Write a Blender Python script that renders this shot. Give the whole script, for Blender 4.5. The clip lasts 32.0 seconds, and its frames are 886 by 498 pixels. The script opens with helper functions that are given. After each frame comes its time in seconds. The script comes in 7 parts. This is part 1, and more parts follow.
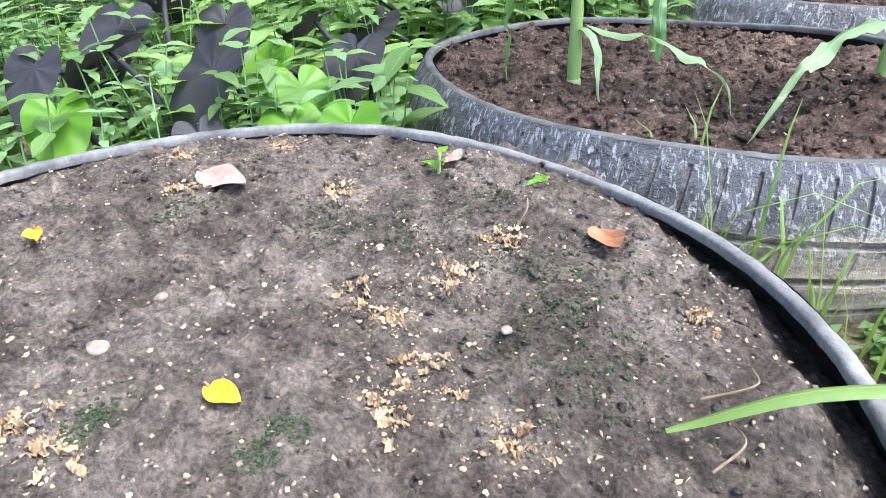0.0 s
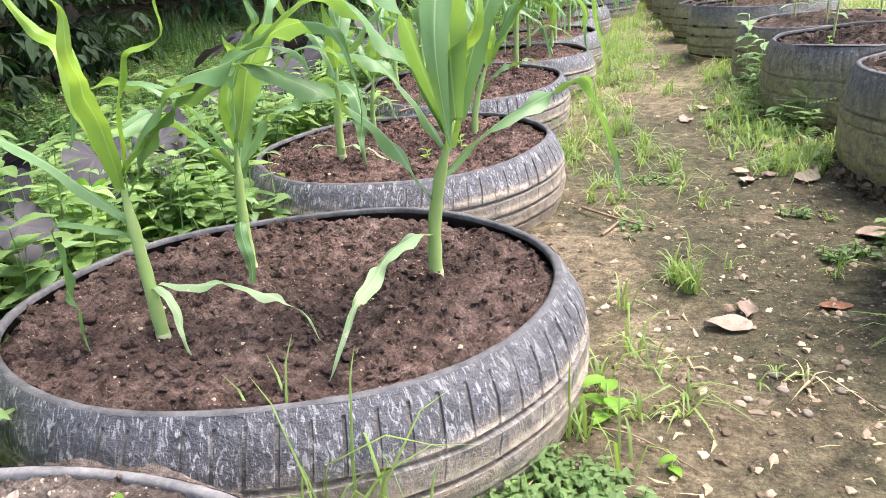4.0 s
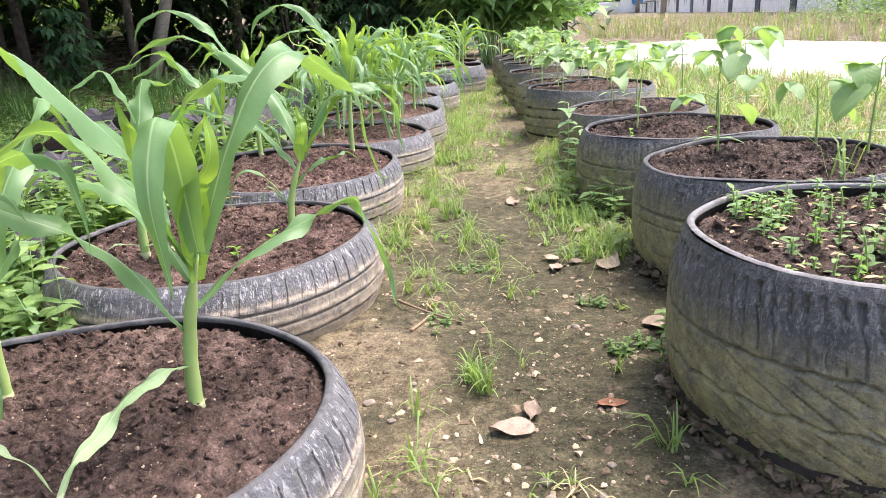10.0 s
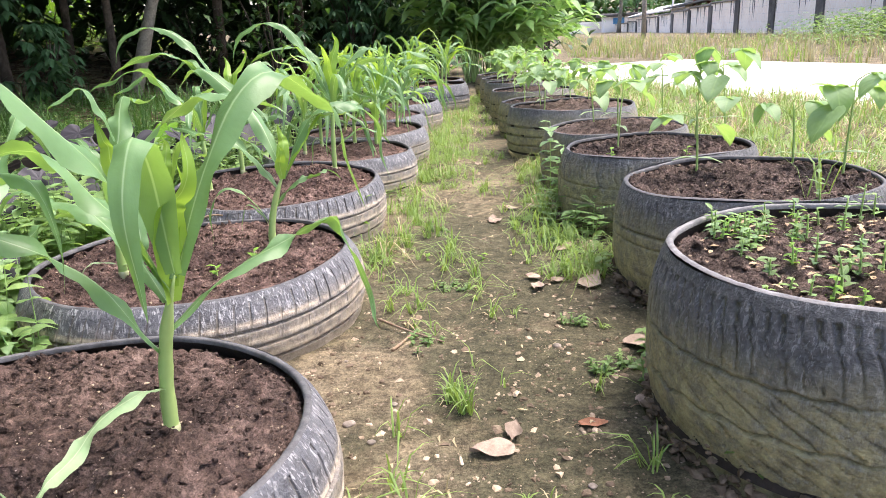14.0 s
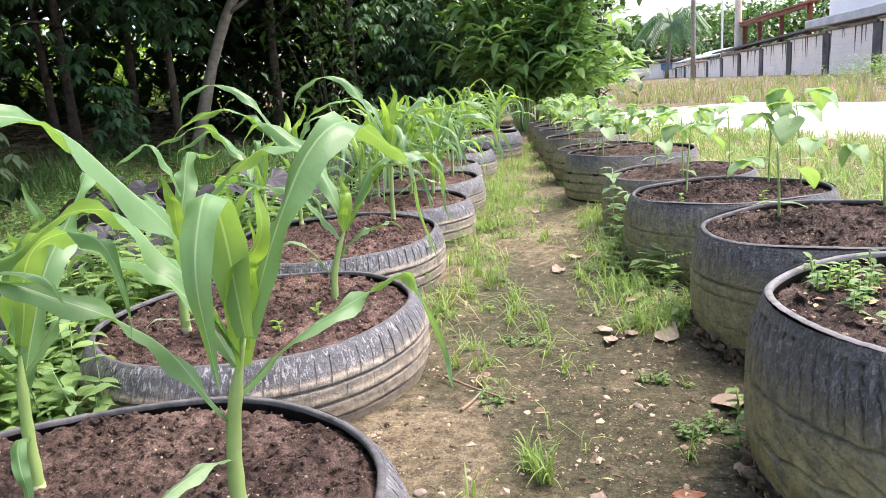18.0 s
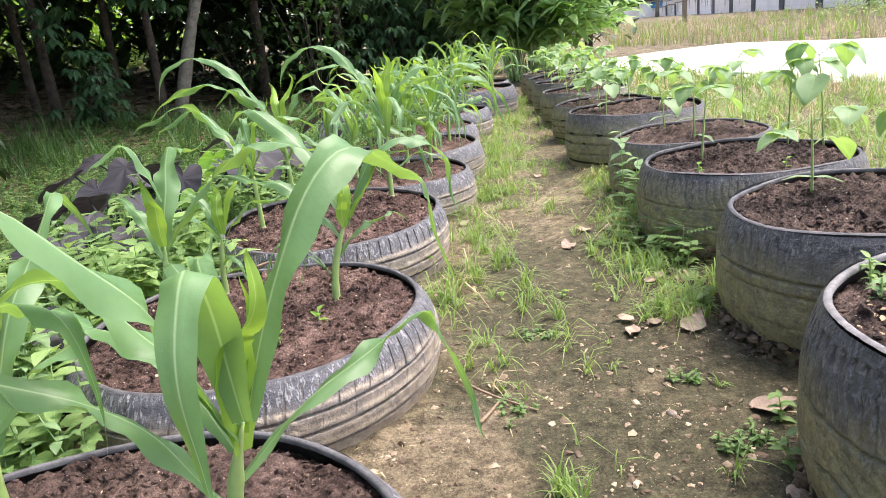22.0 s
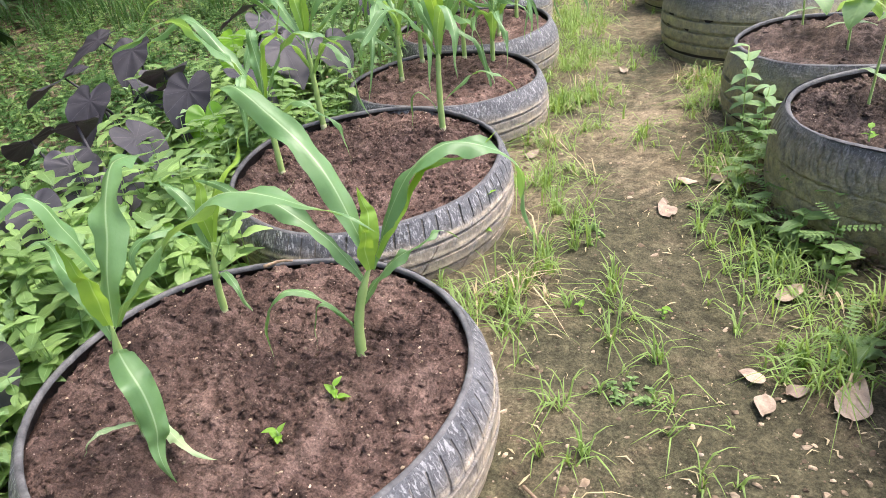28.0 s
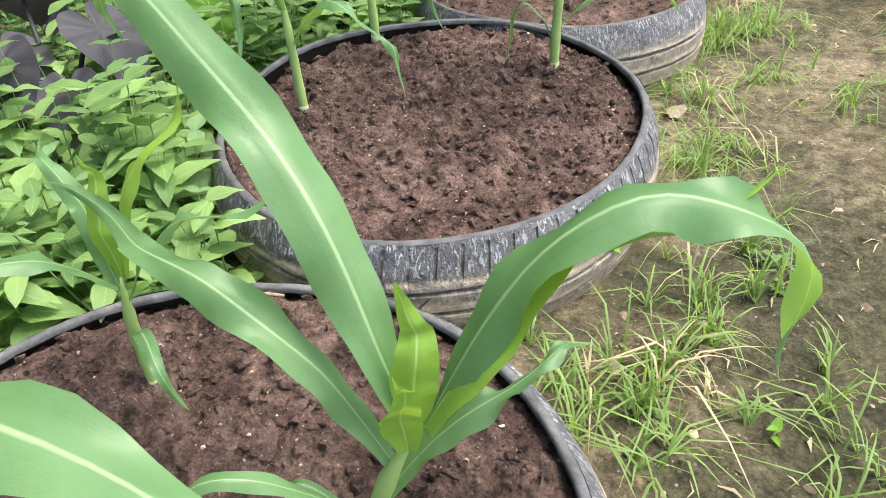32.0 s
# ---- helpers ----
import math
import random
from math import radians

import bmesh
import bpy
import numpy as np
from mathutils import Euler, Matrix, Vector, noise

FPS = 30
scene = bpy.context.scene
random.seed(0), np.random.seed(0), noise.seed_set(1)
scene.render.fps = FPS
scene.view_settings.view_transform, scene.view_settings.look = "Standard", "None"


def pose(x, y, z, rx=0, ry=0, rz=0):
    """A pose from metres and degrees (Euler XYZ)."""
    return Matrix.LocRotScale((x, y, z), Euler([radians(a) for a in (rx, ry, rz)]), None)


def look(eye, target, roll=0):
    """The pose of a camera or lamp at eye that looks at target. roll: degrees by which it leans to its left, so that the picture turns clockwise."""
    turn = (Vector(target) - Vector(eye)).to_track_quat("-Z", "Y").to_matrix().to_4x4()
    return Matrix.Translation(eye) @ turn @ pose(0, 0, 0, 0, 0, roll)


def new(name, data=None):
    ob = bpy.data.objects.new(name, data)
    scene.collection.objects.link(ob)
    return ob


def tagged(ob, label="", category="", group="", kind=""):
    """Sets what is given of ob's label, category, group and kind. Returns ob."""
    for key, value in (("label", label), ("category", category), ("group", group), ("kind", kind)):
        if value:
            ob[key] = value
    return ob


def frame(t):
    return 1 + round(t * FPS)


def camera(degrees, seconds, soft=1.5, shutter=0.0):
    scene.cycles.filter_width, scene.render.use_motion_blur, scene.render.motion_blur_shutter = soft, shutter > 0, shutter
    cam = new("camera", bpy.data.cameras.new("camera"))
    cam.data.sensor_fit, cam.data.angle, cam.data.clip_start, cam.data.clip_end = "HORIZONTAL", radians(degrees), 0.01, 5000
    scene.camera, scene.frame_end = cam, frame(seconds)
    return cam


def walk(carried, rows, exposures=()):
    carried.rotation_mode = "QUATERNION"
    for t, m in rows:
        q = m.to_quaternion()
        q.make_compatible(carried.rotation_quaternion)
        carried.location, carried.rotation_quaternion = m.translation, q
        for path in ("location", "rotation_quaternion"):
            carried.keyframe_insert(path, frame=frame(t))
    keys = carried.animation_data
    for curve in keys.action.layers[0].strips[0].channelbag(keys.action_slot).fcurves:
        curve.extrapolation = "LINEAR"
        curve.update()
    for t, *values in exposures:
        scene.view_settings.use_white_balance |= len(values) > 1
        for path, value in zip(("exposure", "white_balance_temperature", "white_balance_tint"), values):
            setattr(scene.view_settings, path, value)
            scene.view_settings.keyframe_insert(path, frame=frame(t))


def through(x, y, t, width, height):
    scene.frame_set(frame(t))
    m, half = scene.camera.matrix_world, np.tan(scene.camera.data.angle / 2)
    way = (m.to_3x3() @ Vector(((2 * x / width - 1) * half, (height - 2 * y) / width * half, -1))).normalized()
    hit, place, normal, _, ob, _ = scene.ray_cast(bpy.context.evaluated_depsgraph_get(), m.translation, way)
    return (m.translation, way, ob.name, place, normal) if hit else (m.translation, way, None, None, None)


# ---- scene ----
import functools

cam = camera(65.1, 32.0, 0.9)
# seconds, eye, target, roll
PATH = [
    (0, (0.075, 0.11, 0.463), (-1.174, 1.29, -0.561), -2.8),
    (0.5, (0.07, 0.132, 0.472), (-1.096, 1.439, -0.493), -3.5),
    (1, (0.072, 0.148, 0.495), (-1.058, 1.501, -0.45), -6.6),
    (1.5, (0.072, 0.166, 0.514), (-0.969, 1.621, -0.381), -7.2),
    (2, (0.078, 0.178, 0.528), (-0.849, 1.713, -0.357), -5.7),
    (2.5, (0.087, 0.193, 0.538), (-0.764, 1.795, -0.301), -6.0),
    (3, (0.101, 0.207, 0.554), (-0.661, 1.874, -0.246), -5.0),
    (3.5, (0.124, 0.22, 0.57), (-0.545, 1.933, -0.216), -5.1),
    (5.5, (0.215, 0.252, 0.634), (-0.167, 2.103, -0.02), -5.9),
    (6, (0.238, 0.264, 0.653), (-0.061, 2.142, 0.036), -5.0),
    (6.5, (0.259, 0.267, 0.655), (-0.004, 2.163, 0.073), -1.8),
    (7, (0.273, 0.282, 0.646), (0.042, 2.161, 0.001), -1.6),
    (7.5, (0.283, 0.289, 0.64), (0.041, 2.162, -0.018), -1.3),
    (8, (0.291, 0.292, 0.647), (0.055, 2.161, -0.026), -2.1),
    (8.5, (0.296, 0.296, 0.65), (0.073, 2.169, -0.016), -2.5),
    (9, (0.302, 0.299, 0.653), (0.111, 2.186, 0.017), -2.4),
    (9.5, (0.296, 0.294, 0.655), (0.043, 2.172, 0.016), -3.2),
    (10, (0.297, 0.296, 0.653), (0.04, 2.176, 0.021), -3.3),
    (10.5, (0.297, 0.298, 0.648), (0.059, 2.182, 0.02), -3.0),
    (11, (0.298, 0.3, 0.646), (0.057, 2.18, 0.009), -3.0),
    (11.5, (0.297, 0.305, 0.645), (0.077, 2.185, 0.002), -2.8),
    (12, (0.297, 0.303, 0.644), (0.073, 2.189, 0.016), -2.4),
    (12.5, (0.302, 0.296, 0.656), (0.048, 2.192, 0.07), -3.2),
    (13, (0.304, 0.291, 0.662), (0.037, 2.188, 0.088), -3.6),
    (13.5, (0.298, 0.294, 0.658), (0.05, 2.191, 0.077), -3.2),
    (14, (0.302, 0.3, 0.657), (0.092, 2.2, 0.068), -2.8),
    (14.5, (0.306, 0.3, 0.66), (0.147, 2.207, 0.078), -2.0),
    (16.5, (0.298, 0.314, 0.659), (0.118, 2.228, 0.109), -3.0),
    (17, (0.29, 0.334, 0.659), (0.06, 2.249, 0.127), -4.0),
    (17.5, (0.267, 0.354, 0.657), (-0.036, 2.276, 0.196), -4.5),
    (18, (0.253, 0.36, 0.652), (-0.094, 2.278, 0.205), -4.4),
    (18.5, (0.237, 0.374, 0.632), (-0.116, 2.285, 0.161), -3.9),
    (19, (0.228, 0.395, 0.63), (-0.158, 2.287, 0.109), -3.8),
    (19.5, (0.204, 0.418, 0.655), (-0.174, 2.298, 0.085), -4.6),
    (20, (0.184, 0.421, 0.661), (-0.271, 2.28, 0.082), -5.5),
    (20.5, (0.184, 0.436, 0.666), (-0.264, 2.276, 0.023), -5.0),
    (21, (0.193, 0.445, 0.685), (-0.195, 2.306, 0.066), -3.3),
    (21.5, (0.188, 0.463, 0.715), (-0.226, 2.321, 0.104), -6.1),
    (22, (0.202, 0.504, 0.72), (-0.133, 2.386, 0.132), -6.5),
    (22.5, (0.17, 0.531, 0.753), (-0.096, 2.351, -0.033), -7.1),
    (23, (0.163, 0.528, 0.81), (-0.08, 2.344, 0.007), -6.7),
    (23.5, (0.155, 0.512, 0.854), (-0.076, 2.322, 0.035), -6.3),
    (24, (0.163, 0.53, 0.879), (-0.112, 2.336, 0.064), -6.2),
    (24.5, (0.185, 0.601, 0.891), (-0.077, 2.403, 0.064), -6.8),
    (26.5, (0.115, 0.869, 0.905), (-0.274, 2.54, -0.123), -9.3),
    (27, (0.103, 0.966, 0.889), (-0.327, 2.62, -0.151), -8.4),
    (27.5, (0.117, 1.039, 0.9), (-0.36, 2.678, -0.144), -7.8),
    (28, (0.11, 1.088, 0.912), (-0.384, 2.729, -0.119), -7.5),
    (28.5, (0.077, 1.169, 0.903), (-0.458, 2.801, -0.122), -8.7),
    (29, (0.034, 1.255, 0.893), (-0.521, 2.877, -0.137), -8.4),
    (29.5, (0.001, 1.326, 0.879), (-0.553, 2.91, -0.21), -7.5),
    (30, (-0.037, 1.419, 0.863), (-0.699, 2.952, -0.237), -7.3),
    (30.5, (-0.031, 1.52, 0.828), (-0.708, 3.068, -0.243), -3.8),
    (31, (-0.047, 1.576, 0.802), (-0.709, 3.087, -0.328), -4.0),
    (31.5, (-0.083, 1.645, 0.772), (-0.703, 3.123, -0.424), -4.4),
    (32, (-0.129, 1.693, 0.734), (-0.736, 3.129, -0.52), -4.2),
]
EXPOSURE = [(0.0, 1.97, 5750, 8), (1.5, 2.0, 5950, 7), (3.0, 2.0, 6350, 14), (5.5, 1.9, 6550, 16), (9.0, 1.9, 6550, 17), (19.0, 1.82, 6550, 17), (24.5, 1.8, 6550, 16), (29.0, 1.79, 6500, 14), (32.0, 1.73, 6500, 7)]
walk(cam, [(t, look(eye, target, roll)) for t, eye, target, roll in PATH], EXPOSURE)

# ---- light: bright hazy sky, one broad soft sun from the road side ----
world = bpy.data.worlds.new("hazy_sky")
scene.world = world
world.use_nodes = True
wn = world.node_tree.nodes
sky = wn.new("ShaderNodeTexSky")
sky.sky_type, sky.sun_disc = "NISHITA", False
sky.sun_elevation, sky.sun_rotation = radians(64), radians(66)
sky.air_density, sky.dust_density, sky.ozone_density = 1.0, 4.0, 1.0
wn["Background"].inputs[1].default_value = 0.15
world.node_tree.links.new(sky.outputs[0], wn["Background"].inputs[0])
sun = new("sun", bpy.data.lights.new("sun", "SUN"))
sun.data.energy, sun.data.angle, sun.data.color = 1.5, radians(28), (1.0, 0.96, 0.9)
sun.matrix_world = look((3.6, 1.6, 8.2), (0, 0, 0))


# ---- materials ----
def ramp(nt, fac, stops):
    node = nt.nodes.new("ShaderNodeValToRGB")
    el = node.color_ramp.elements
    while len(el) < len(stops):
        el.new(0.5)
    for e, (p, c) in zip(el, stops):
        e.position, e.color = p, (*c, 1)
    nt.links.new(fac, node.inputs[0])
    return node.outputs[0]


def noise_tex(nt, co, scale, detail=4.0, rough=0.55, distort=0.0):
    node = nt.nodes.new("ShaderNodeTexNoise")
    node.inputs["Scale"].default_value, node.inputs["Detail"].default_value = scale, detail
    node.inputs["Roughness"].default_value, node.inputs["Distortion"].default_value = rough, distort
    nt.links.new(co, node.inputs["Vector"])
    return node.outputs["Fac"]


def mix(nt, fac, a, b, mode="MIX"):
    node = nt.nodes.new("ShaderNodeMix")
    node.data_type, node.blend_type = "RGBA", mode
    for sock, val in ((node.inputs["Factor"], fac), (node.inputs["A"], a), (node.inputs["B"], b)):
        if isinstance(val, (int, float)):
            sock.default_value = val
        elif isinstance(val, tuple):
            sock.default_value = (*val, 1)
        else:
            nt.links.new(val, sock)
    return node.outputs["Result"]


def math_node(nt, op, a, b=None):
    node = nt.nodes.new("ShaderNodeMath")
    node.operation = op
    for sock, val in zip(node.inputs, (a, b)):
        if val is None:
            continue
        if isinstance(val, (int, float)):
            sock.default_value = val
        else:
            nt.links.new(val, sock)
    return node.outputs[0]


def start(name, rough=0.8, spec=0.3):
    m = bpy.data.materials.new(name)
    m.use_nodes = True
    nt = m.node_tree
    p = nt.nodes["Principled BSDF"]
    p.inputs["Roughness"].default_value = rough
    p.inputs["Specular IOR Level"].default_value = spec
    co = nt.nodes.new("ShaderNodeTexCoord").outputs["Object"]
    return m, nt, p, co


def bump(nt, p, height, dist, strength=1.0):
    node = nt.nodes.new("ShaderNodeBump")
    node.inputs["Strength"].default_value, node.inputs["Distance"].default_value = strength, dist
    nt.links.new(height, node.inputs["Height"])
    nt.links.new(node.outputs[0], p.inputs["Normal"])


def spotted(name, stops, scale, rough=0.85, fine=60.0, relief=0.003, vary=0.25, spec=0.25, island=False):
    """A rough natural surface: broad patches, fine grain and relief, and a difference from piece to piece."""
    m, nt, p, co = start(name, rough, spec)
    col = ramp(nt, noise_tex(nt, co, scale, 5, 0.6), stops)
    grain = noise_tex(nt, co, fine, 6, 0.7)
    col = mix(nt, 0.55, col, ramp(nt, grain, [(0.25, (0.35, 0.35, 0.35)), (0.75, (0.95, 0.95, 0.95))]), "OVERLAY")
    if vary:
        if island:
            rnd = nt.nodes.new("ShaderNodeNewGeometry").outputs["Random Per Island"]
        else:
            rnd = nt.nodes.new("ShaderNodeObjectInfo").outputs["Random"]
        col = mix(nt, vary, col, ramp(nt, rnd, [(0.0, (0.18, 0.18, 0.18)), (1.0, (0.85, 0.85, 0.85))]), "OVERLAY")
    nt.links.new(col, p.inputs["Base Color"])
    bump(nt, p, grain, relief)
    return m


def leafy(name, dark, light, through, vein=(0.25, 0.4, 0.1), rough=0.45, mode="ribs", share=0.35, island=True, worn=None):
    """A living leaf: midrib and fine veins along the blade, patches, and light that shines through."""
    m, nt, p, co = start(name, rough, 0.4)
    uv = nt.nodes.new("ShaderNodeTexCoord").outputs["UV"]
    xyz = nt.nodes.new("ShaderNodeSeparateXYZ")
    nt.links.new(uv, xyz.inputs[0])
    patch = noise_tex(nt, co, 14, 4, 0.6)
    col = ramp(nt, patch, [(0.3, dark), (0.7, light)])
    across = math_node(nt, "ABSOLUTE", math_node(nt, "SUBTRACT", xyz.outputs[0], 0.5))
    rib = ramp(nt, across, [(0.0, (0.95, 0.95, 0.95)), (0.02, (0.7, 0.7, 0.7)), (0.042, (0, 0, 0))])
    if mode == "radial":
        ox, oy = math_node(nt, "SUBTRACT", xyz.outputs[0], 0.5), math_node(nt, "SUBTRACT", xyz.outputs[1], 0.5)
        fan = math_node(nt, "ABSOLUTE", math_node(nt, "SINE", math_node(nt, "MULTIPLY", math_node(nt, "ARCTAN2", ox, oy), 4.5)))
        reach = math_node(nt, "ADD", math_node(nt, "MULTIPLY", ox, ox), math_node(nt, "MULTIPLY", oy, oy))
        lines = math_node(nt, "SUBTRACT", 1.0, math_node(nt, "MULTIPLY", fan, math_node(nt, "ADD", math_node(nt, "MULTIPLY", reach, 120.0), 14.0)))
        rib = ramp(nt, lines, [(0.0, (0, 0, 0)), (0.9, (0.55, 0.55, 0.55))])
    elif mode == "ribs":
        lines = math_node(nt, "SINE", math_node(nt, "MULTIPLY", xyz.outputs[0], 150.0))
    else:
        many = 22.0 if mode == "few" else 42.0
        lines = math_node(nt, "SINE", math_node(nt, "ADD", math_node(nt, "MULTIPLY", xyz.outputs[1], many), math_node(nt, "MULTIPLY", across, -0.86 * many)))
    fine = ramp(nt, lines, [(0.5, (0, 0, 0)), (1.0, (0.0, 0.0, 0.0) if mode == "radial" else (0.012, 0.012, 0.012) if mode == "ribs" else (0.05, 0.05, 0.05))])
    col = mix(nt, fine, col, vein)
    col = mix(nt, rib, col, vein)
    if worn:
        spots = ramp(nt, noise_tex(nt, co, 38, 5, 0.7), [(0.62, (0, 0, 0)), (0.68, (1, 1, 1))])
        col = mix(nt, spots, col, worn)
    node = nt.nodes.new("ShaderNodeNewGeometry") if island else nt.nodes.new("ShaderNodeObjectInfo")
    rnd = node.outputs["Random Per Island"] if island else node.outputs["Random"]
    col = mix(nt, 0.3, col, ramp(nt, rnd, [(0.0, (0.22, 0.22, 0.22)), (1.0, (0.8, 0.8, 0.8))]), "OVERLAY")
    nt.links.new(col, p.inputs["Base Color"])
    bump(nt, p, math_node(nt, "ADD", math_node(nt, "MULTIPLY", lines, {"ribs": 0.008, "radial": 0.0}.get(mode, 0.12)), noise_tex(nt, co, 55, 4, 0.6)), 0.0022, 0.5)
    tr = nt.nodes.new("ShaderNodeBsdfTranslucent")
    nt.links.new(mix(nt, 0.6, col, through), tr.inputs["Color"])
    both = nt.nodes.new("ShaderNodeMixShader")
    both.inputs[0].default_value = share
    nt.links.new(p.outputs[0], both.inputs[1])
    nt.links.new(tr.outputs[0], both.inputs[2])
    nt.links.new(both.outputs[0], nt.nodes["Material Output"].inputs["Surface"])
    return m


def rubber(name, mud, mud_low, mud_high, scuff=0.5, base=(0.03, 0.032, 0.037), lines=()):
    """Weathered tyre rubber: grey dust, short pale scratches, dried mud on the lower wall and along the grooves, and
    groove shade put into the colour.
    """
    m, nt, p, co = start(name, 0.62, 0.45)
    xyz = nt.nodes.new("ShaderNodeSeparateXYZ")
    nt.links.new(co, xyz.inputs[0])
    wide = noise_tex(nt, co, 9, 5, 0.65)
    col = ramp(nt, wide, [(0.3, base), (0.7, tuple(1.9 * c for c in base))])
    # scratches run up the wall: stretched along the height, narrow along the girth
    girth = math_node(nt, "MULTIPLY", math_node(nt, "ARCTAN2", xyz.outputs[1], xyz.outputs[0]), 0.38)
    flat = nt.nodes.new("ShaderNodeCombineXYZ")
    nt.links.new(girth, flat.inputs[0])
    nt.links.new(math_node(nt, "MULTIPLY", xyz.outputs[2], 0.38), flat.inputs[1])
    flecks = noise_tex(nt, flat.outputs[0], 165, 3, 0.55, 1.2)
    marks = ramp(nt, flecks, [(0.535, (0, 0, 0)), (0.60, (scuff, scuff, scuff))])
    marks = mix(nt, ramp(nt, noise_tex(nt, co, 14, 4, 0.7), [(0.30, (0.15, 0.15, 0.15)), (0.52, (1, 1, 1))]), (0, 0, 0), marks)
    col = mix(nt, marks, col, (0.42, 0.42, 0.42))
    dust = ramp(nt, noise_tex(nt, co, 5, 6, 0.7), [(0.42, (0, 0, 0)), (0.75, (0.45, 0.45, 0.45))])
    col = mix(nt, dust, col, (0.17, 0.165, 0.16))
    ripple = math_node(nt, "MULTIPLY", math_node(nt, "SUBTRACT", noise_tex(nt, co, 7, 5, 0.6), 0.5), 0.09)
    edge = math_node(nt, "ADD", xyz.outputs[2], ripple)
    splash = ramp(nt, edge, [(mud_low, (0.9, 0.9, 0.9)), (mud_high, (0, 0, 0))])
    splash = mix(nt, ramp(nt, noise_tex(nt, co, 38, 6, 0.72), [(0.32, (0.25, 0.25, 0.25)), (0.58, (1, 1, 1))]), (0, 0, 0), splash)
    col = mix(nt, splash, col, mix(nt, wide, mud, tuple(0.5 * c for c in mud)))
    for z in lines:
        near = math_node(nt, "ABSOLUTE", math_node(nt, "SUBTRACT", xyz.outputs[2], math_node(nt, "ADD", z, math_node(nt, "MULTIPLY", ripple, 0.04))))
        crust = ramp(nt, near, [(0.0015, (0.85, 0.85, 0.85)), (0.006, (0, 0, 0))])
        crust = mix(nt, ramp(nt, noise_tex(nt, co, 22, 4, 0.7), [(0.36, (0, 0, 0)), (0.55, (1, 1, 1))]), (0, 0, 0), crust)
        col = mix(nt, crust, col, tuple(1.25 * c for c in mud))
    damp = ramp(nt, math_node(nt, "ADD", xyz.outputs[2], math_node(nt, "MULTIPLY", ripple, 1.6)), [(0.004, (0.75, 0.75, 0.75)), (0.06, (0, 0, 0))])
    col = mix(nt, damp, col, tuple(0.5 * c for c in mud) if mud_high > 0.16 else tuple(0.8 * c for c in mud))
    # shade of the recesses put into the colour as a dark mud tone
    groove_shade = ramp(nt, nt.nodes.new("ShaderNodeNewGeometry").outputs["Pointiness"], [(0.40, (1, 1, 1)), (0.485, (0, 0, 0))])
    col = mix(nt, groove_shade, col, tuple(0.3 * c for c in mud))
    worn = ramp(nt, nt.nodes.new("ShaderNodeNewGeometry").outputs["Pointiness"], [(0.52, (0, 0, 0)), (0.60, (0.35, 0.35, 0.35))])
    col = mix(nt, worn, col, (0.26, 0.255, 0.245))
    col = mix(nt, 0.5, col, ramp(nt, noise_tex(nt, co, 48, 9, 0.8), [(0.34, (0.14, 0.14, 0.14)), (0.5, (0.5, 0.5, 0.5)), (0.66, (0.88, 0.88, 0.88))]), "OVERLAY")
    nt.links.new(col, p.inputs["Base Color"])
    nt.links.new(ramp(nt, wide, [(0.3, (0.45, 0.45, 0.45)), (0.7, (0.72, 0.72, 0.72))]), p.inputs["Roughness"])
    bump(nt, p, math_node(nt, "ADD", noise_tex(nt, co, 130, 5, 0.7), math_node(nt, "MULTIPLY", noise_tex(nt, co, 24, 5, 0.7), 1.5)), 0.0045)
    return m


def loam(name, dark, mid, pale, speck):
    """Loose soil: damp and dry patches, sharp grain at three sizes, pale specks and a crumbly relief."""
    m, nt, p, co = start(name, 0.93, 0.2)
    col = ramp(nt, noise_tex(nt, co, 11, 6, 0.65), [(0.32, dark), (0.5, mid), (0.72, pale)])
    clod = noise_tex(nt, co, 46, 8, 0.78)
    col = mix(nt, 0.9, col, ramp(nt, clod, [(0.36, (0.16, 0.16, 0.16)), (0.5, (0.48, 0.48, 0.48)), (0.66, (0.86, 0.86, 0.86))]), "OVERLAY")
    fine = noise_tex(nt, co, 240, 5, 0.7)
    col = mix(nt, 0.7, col, ramp(nt, fine, [(0.34, (0.2, 0.2, 0.2)), (0.66, (0.85, 0.85, 0.85))]), "OVERLAY")
    vor = nt.nodes.new("ShaderNodeTexVoronoi")
    vor.inputs["Scale"].default_value = 120
    nt.links.new(co, vor.inputs["Vector"])
    dots = ramp(nt, vor.outputs["Distance"], [(0.10, (1, 1, 1)), (0.17, (0, 0, 0))])
    dots = mix(nt, ramp(nt, noise_tex(nt, co, 60, 2, 0.5), [(0.5, (0, 0, 0)), (0.58, (0.9, 0.9, 0.9))]), (0, 0, 0), dots)
    col = mix(nt, dots, col, speck)
    nt.links.new(col, p.inputs["Base Color"])
    bump(nt, p, math_node(nt, "ADD", clod, math_node(nt, "MULTIPLY", fine, 0.4)), 0.012)
    return m


M_SOIL = loam("loose_red_brown_soil", (0.046, 0.028, 0.022), (0.118, 0.075, 0.060), (0.215, 0.145, 0.118), (0.46, 0.36, 0.29))
M_SOILD = loam("dark_crumbly_soil", (0.040, 0.029, 0.023), (0.092, 0.066, 0.053), (0.18, 0.13, 0.107), (0.38, 0.31, 0.25))
# Tone between the red-brown and the dark soil.
M_SOILM = loam("mid_brown_soil", (0.043, 0.028, 0.022), (0.106, 0.071, 0.057), (0.200, 0.140, 0.114), (0.42, 0.33, 0.27))
M_SOILG = loam("settled_grey_soil", (0.076, 0.060, 0.049), (0.152, 0.123, 0.103), (0.240, 0.202, 0.174), (0.55, 0.45, 0.36))
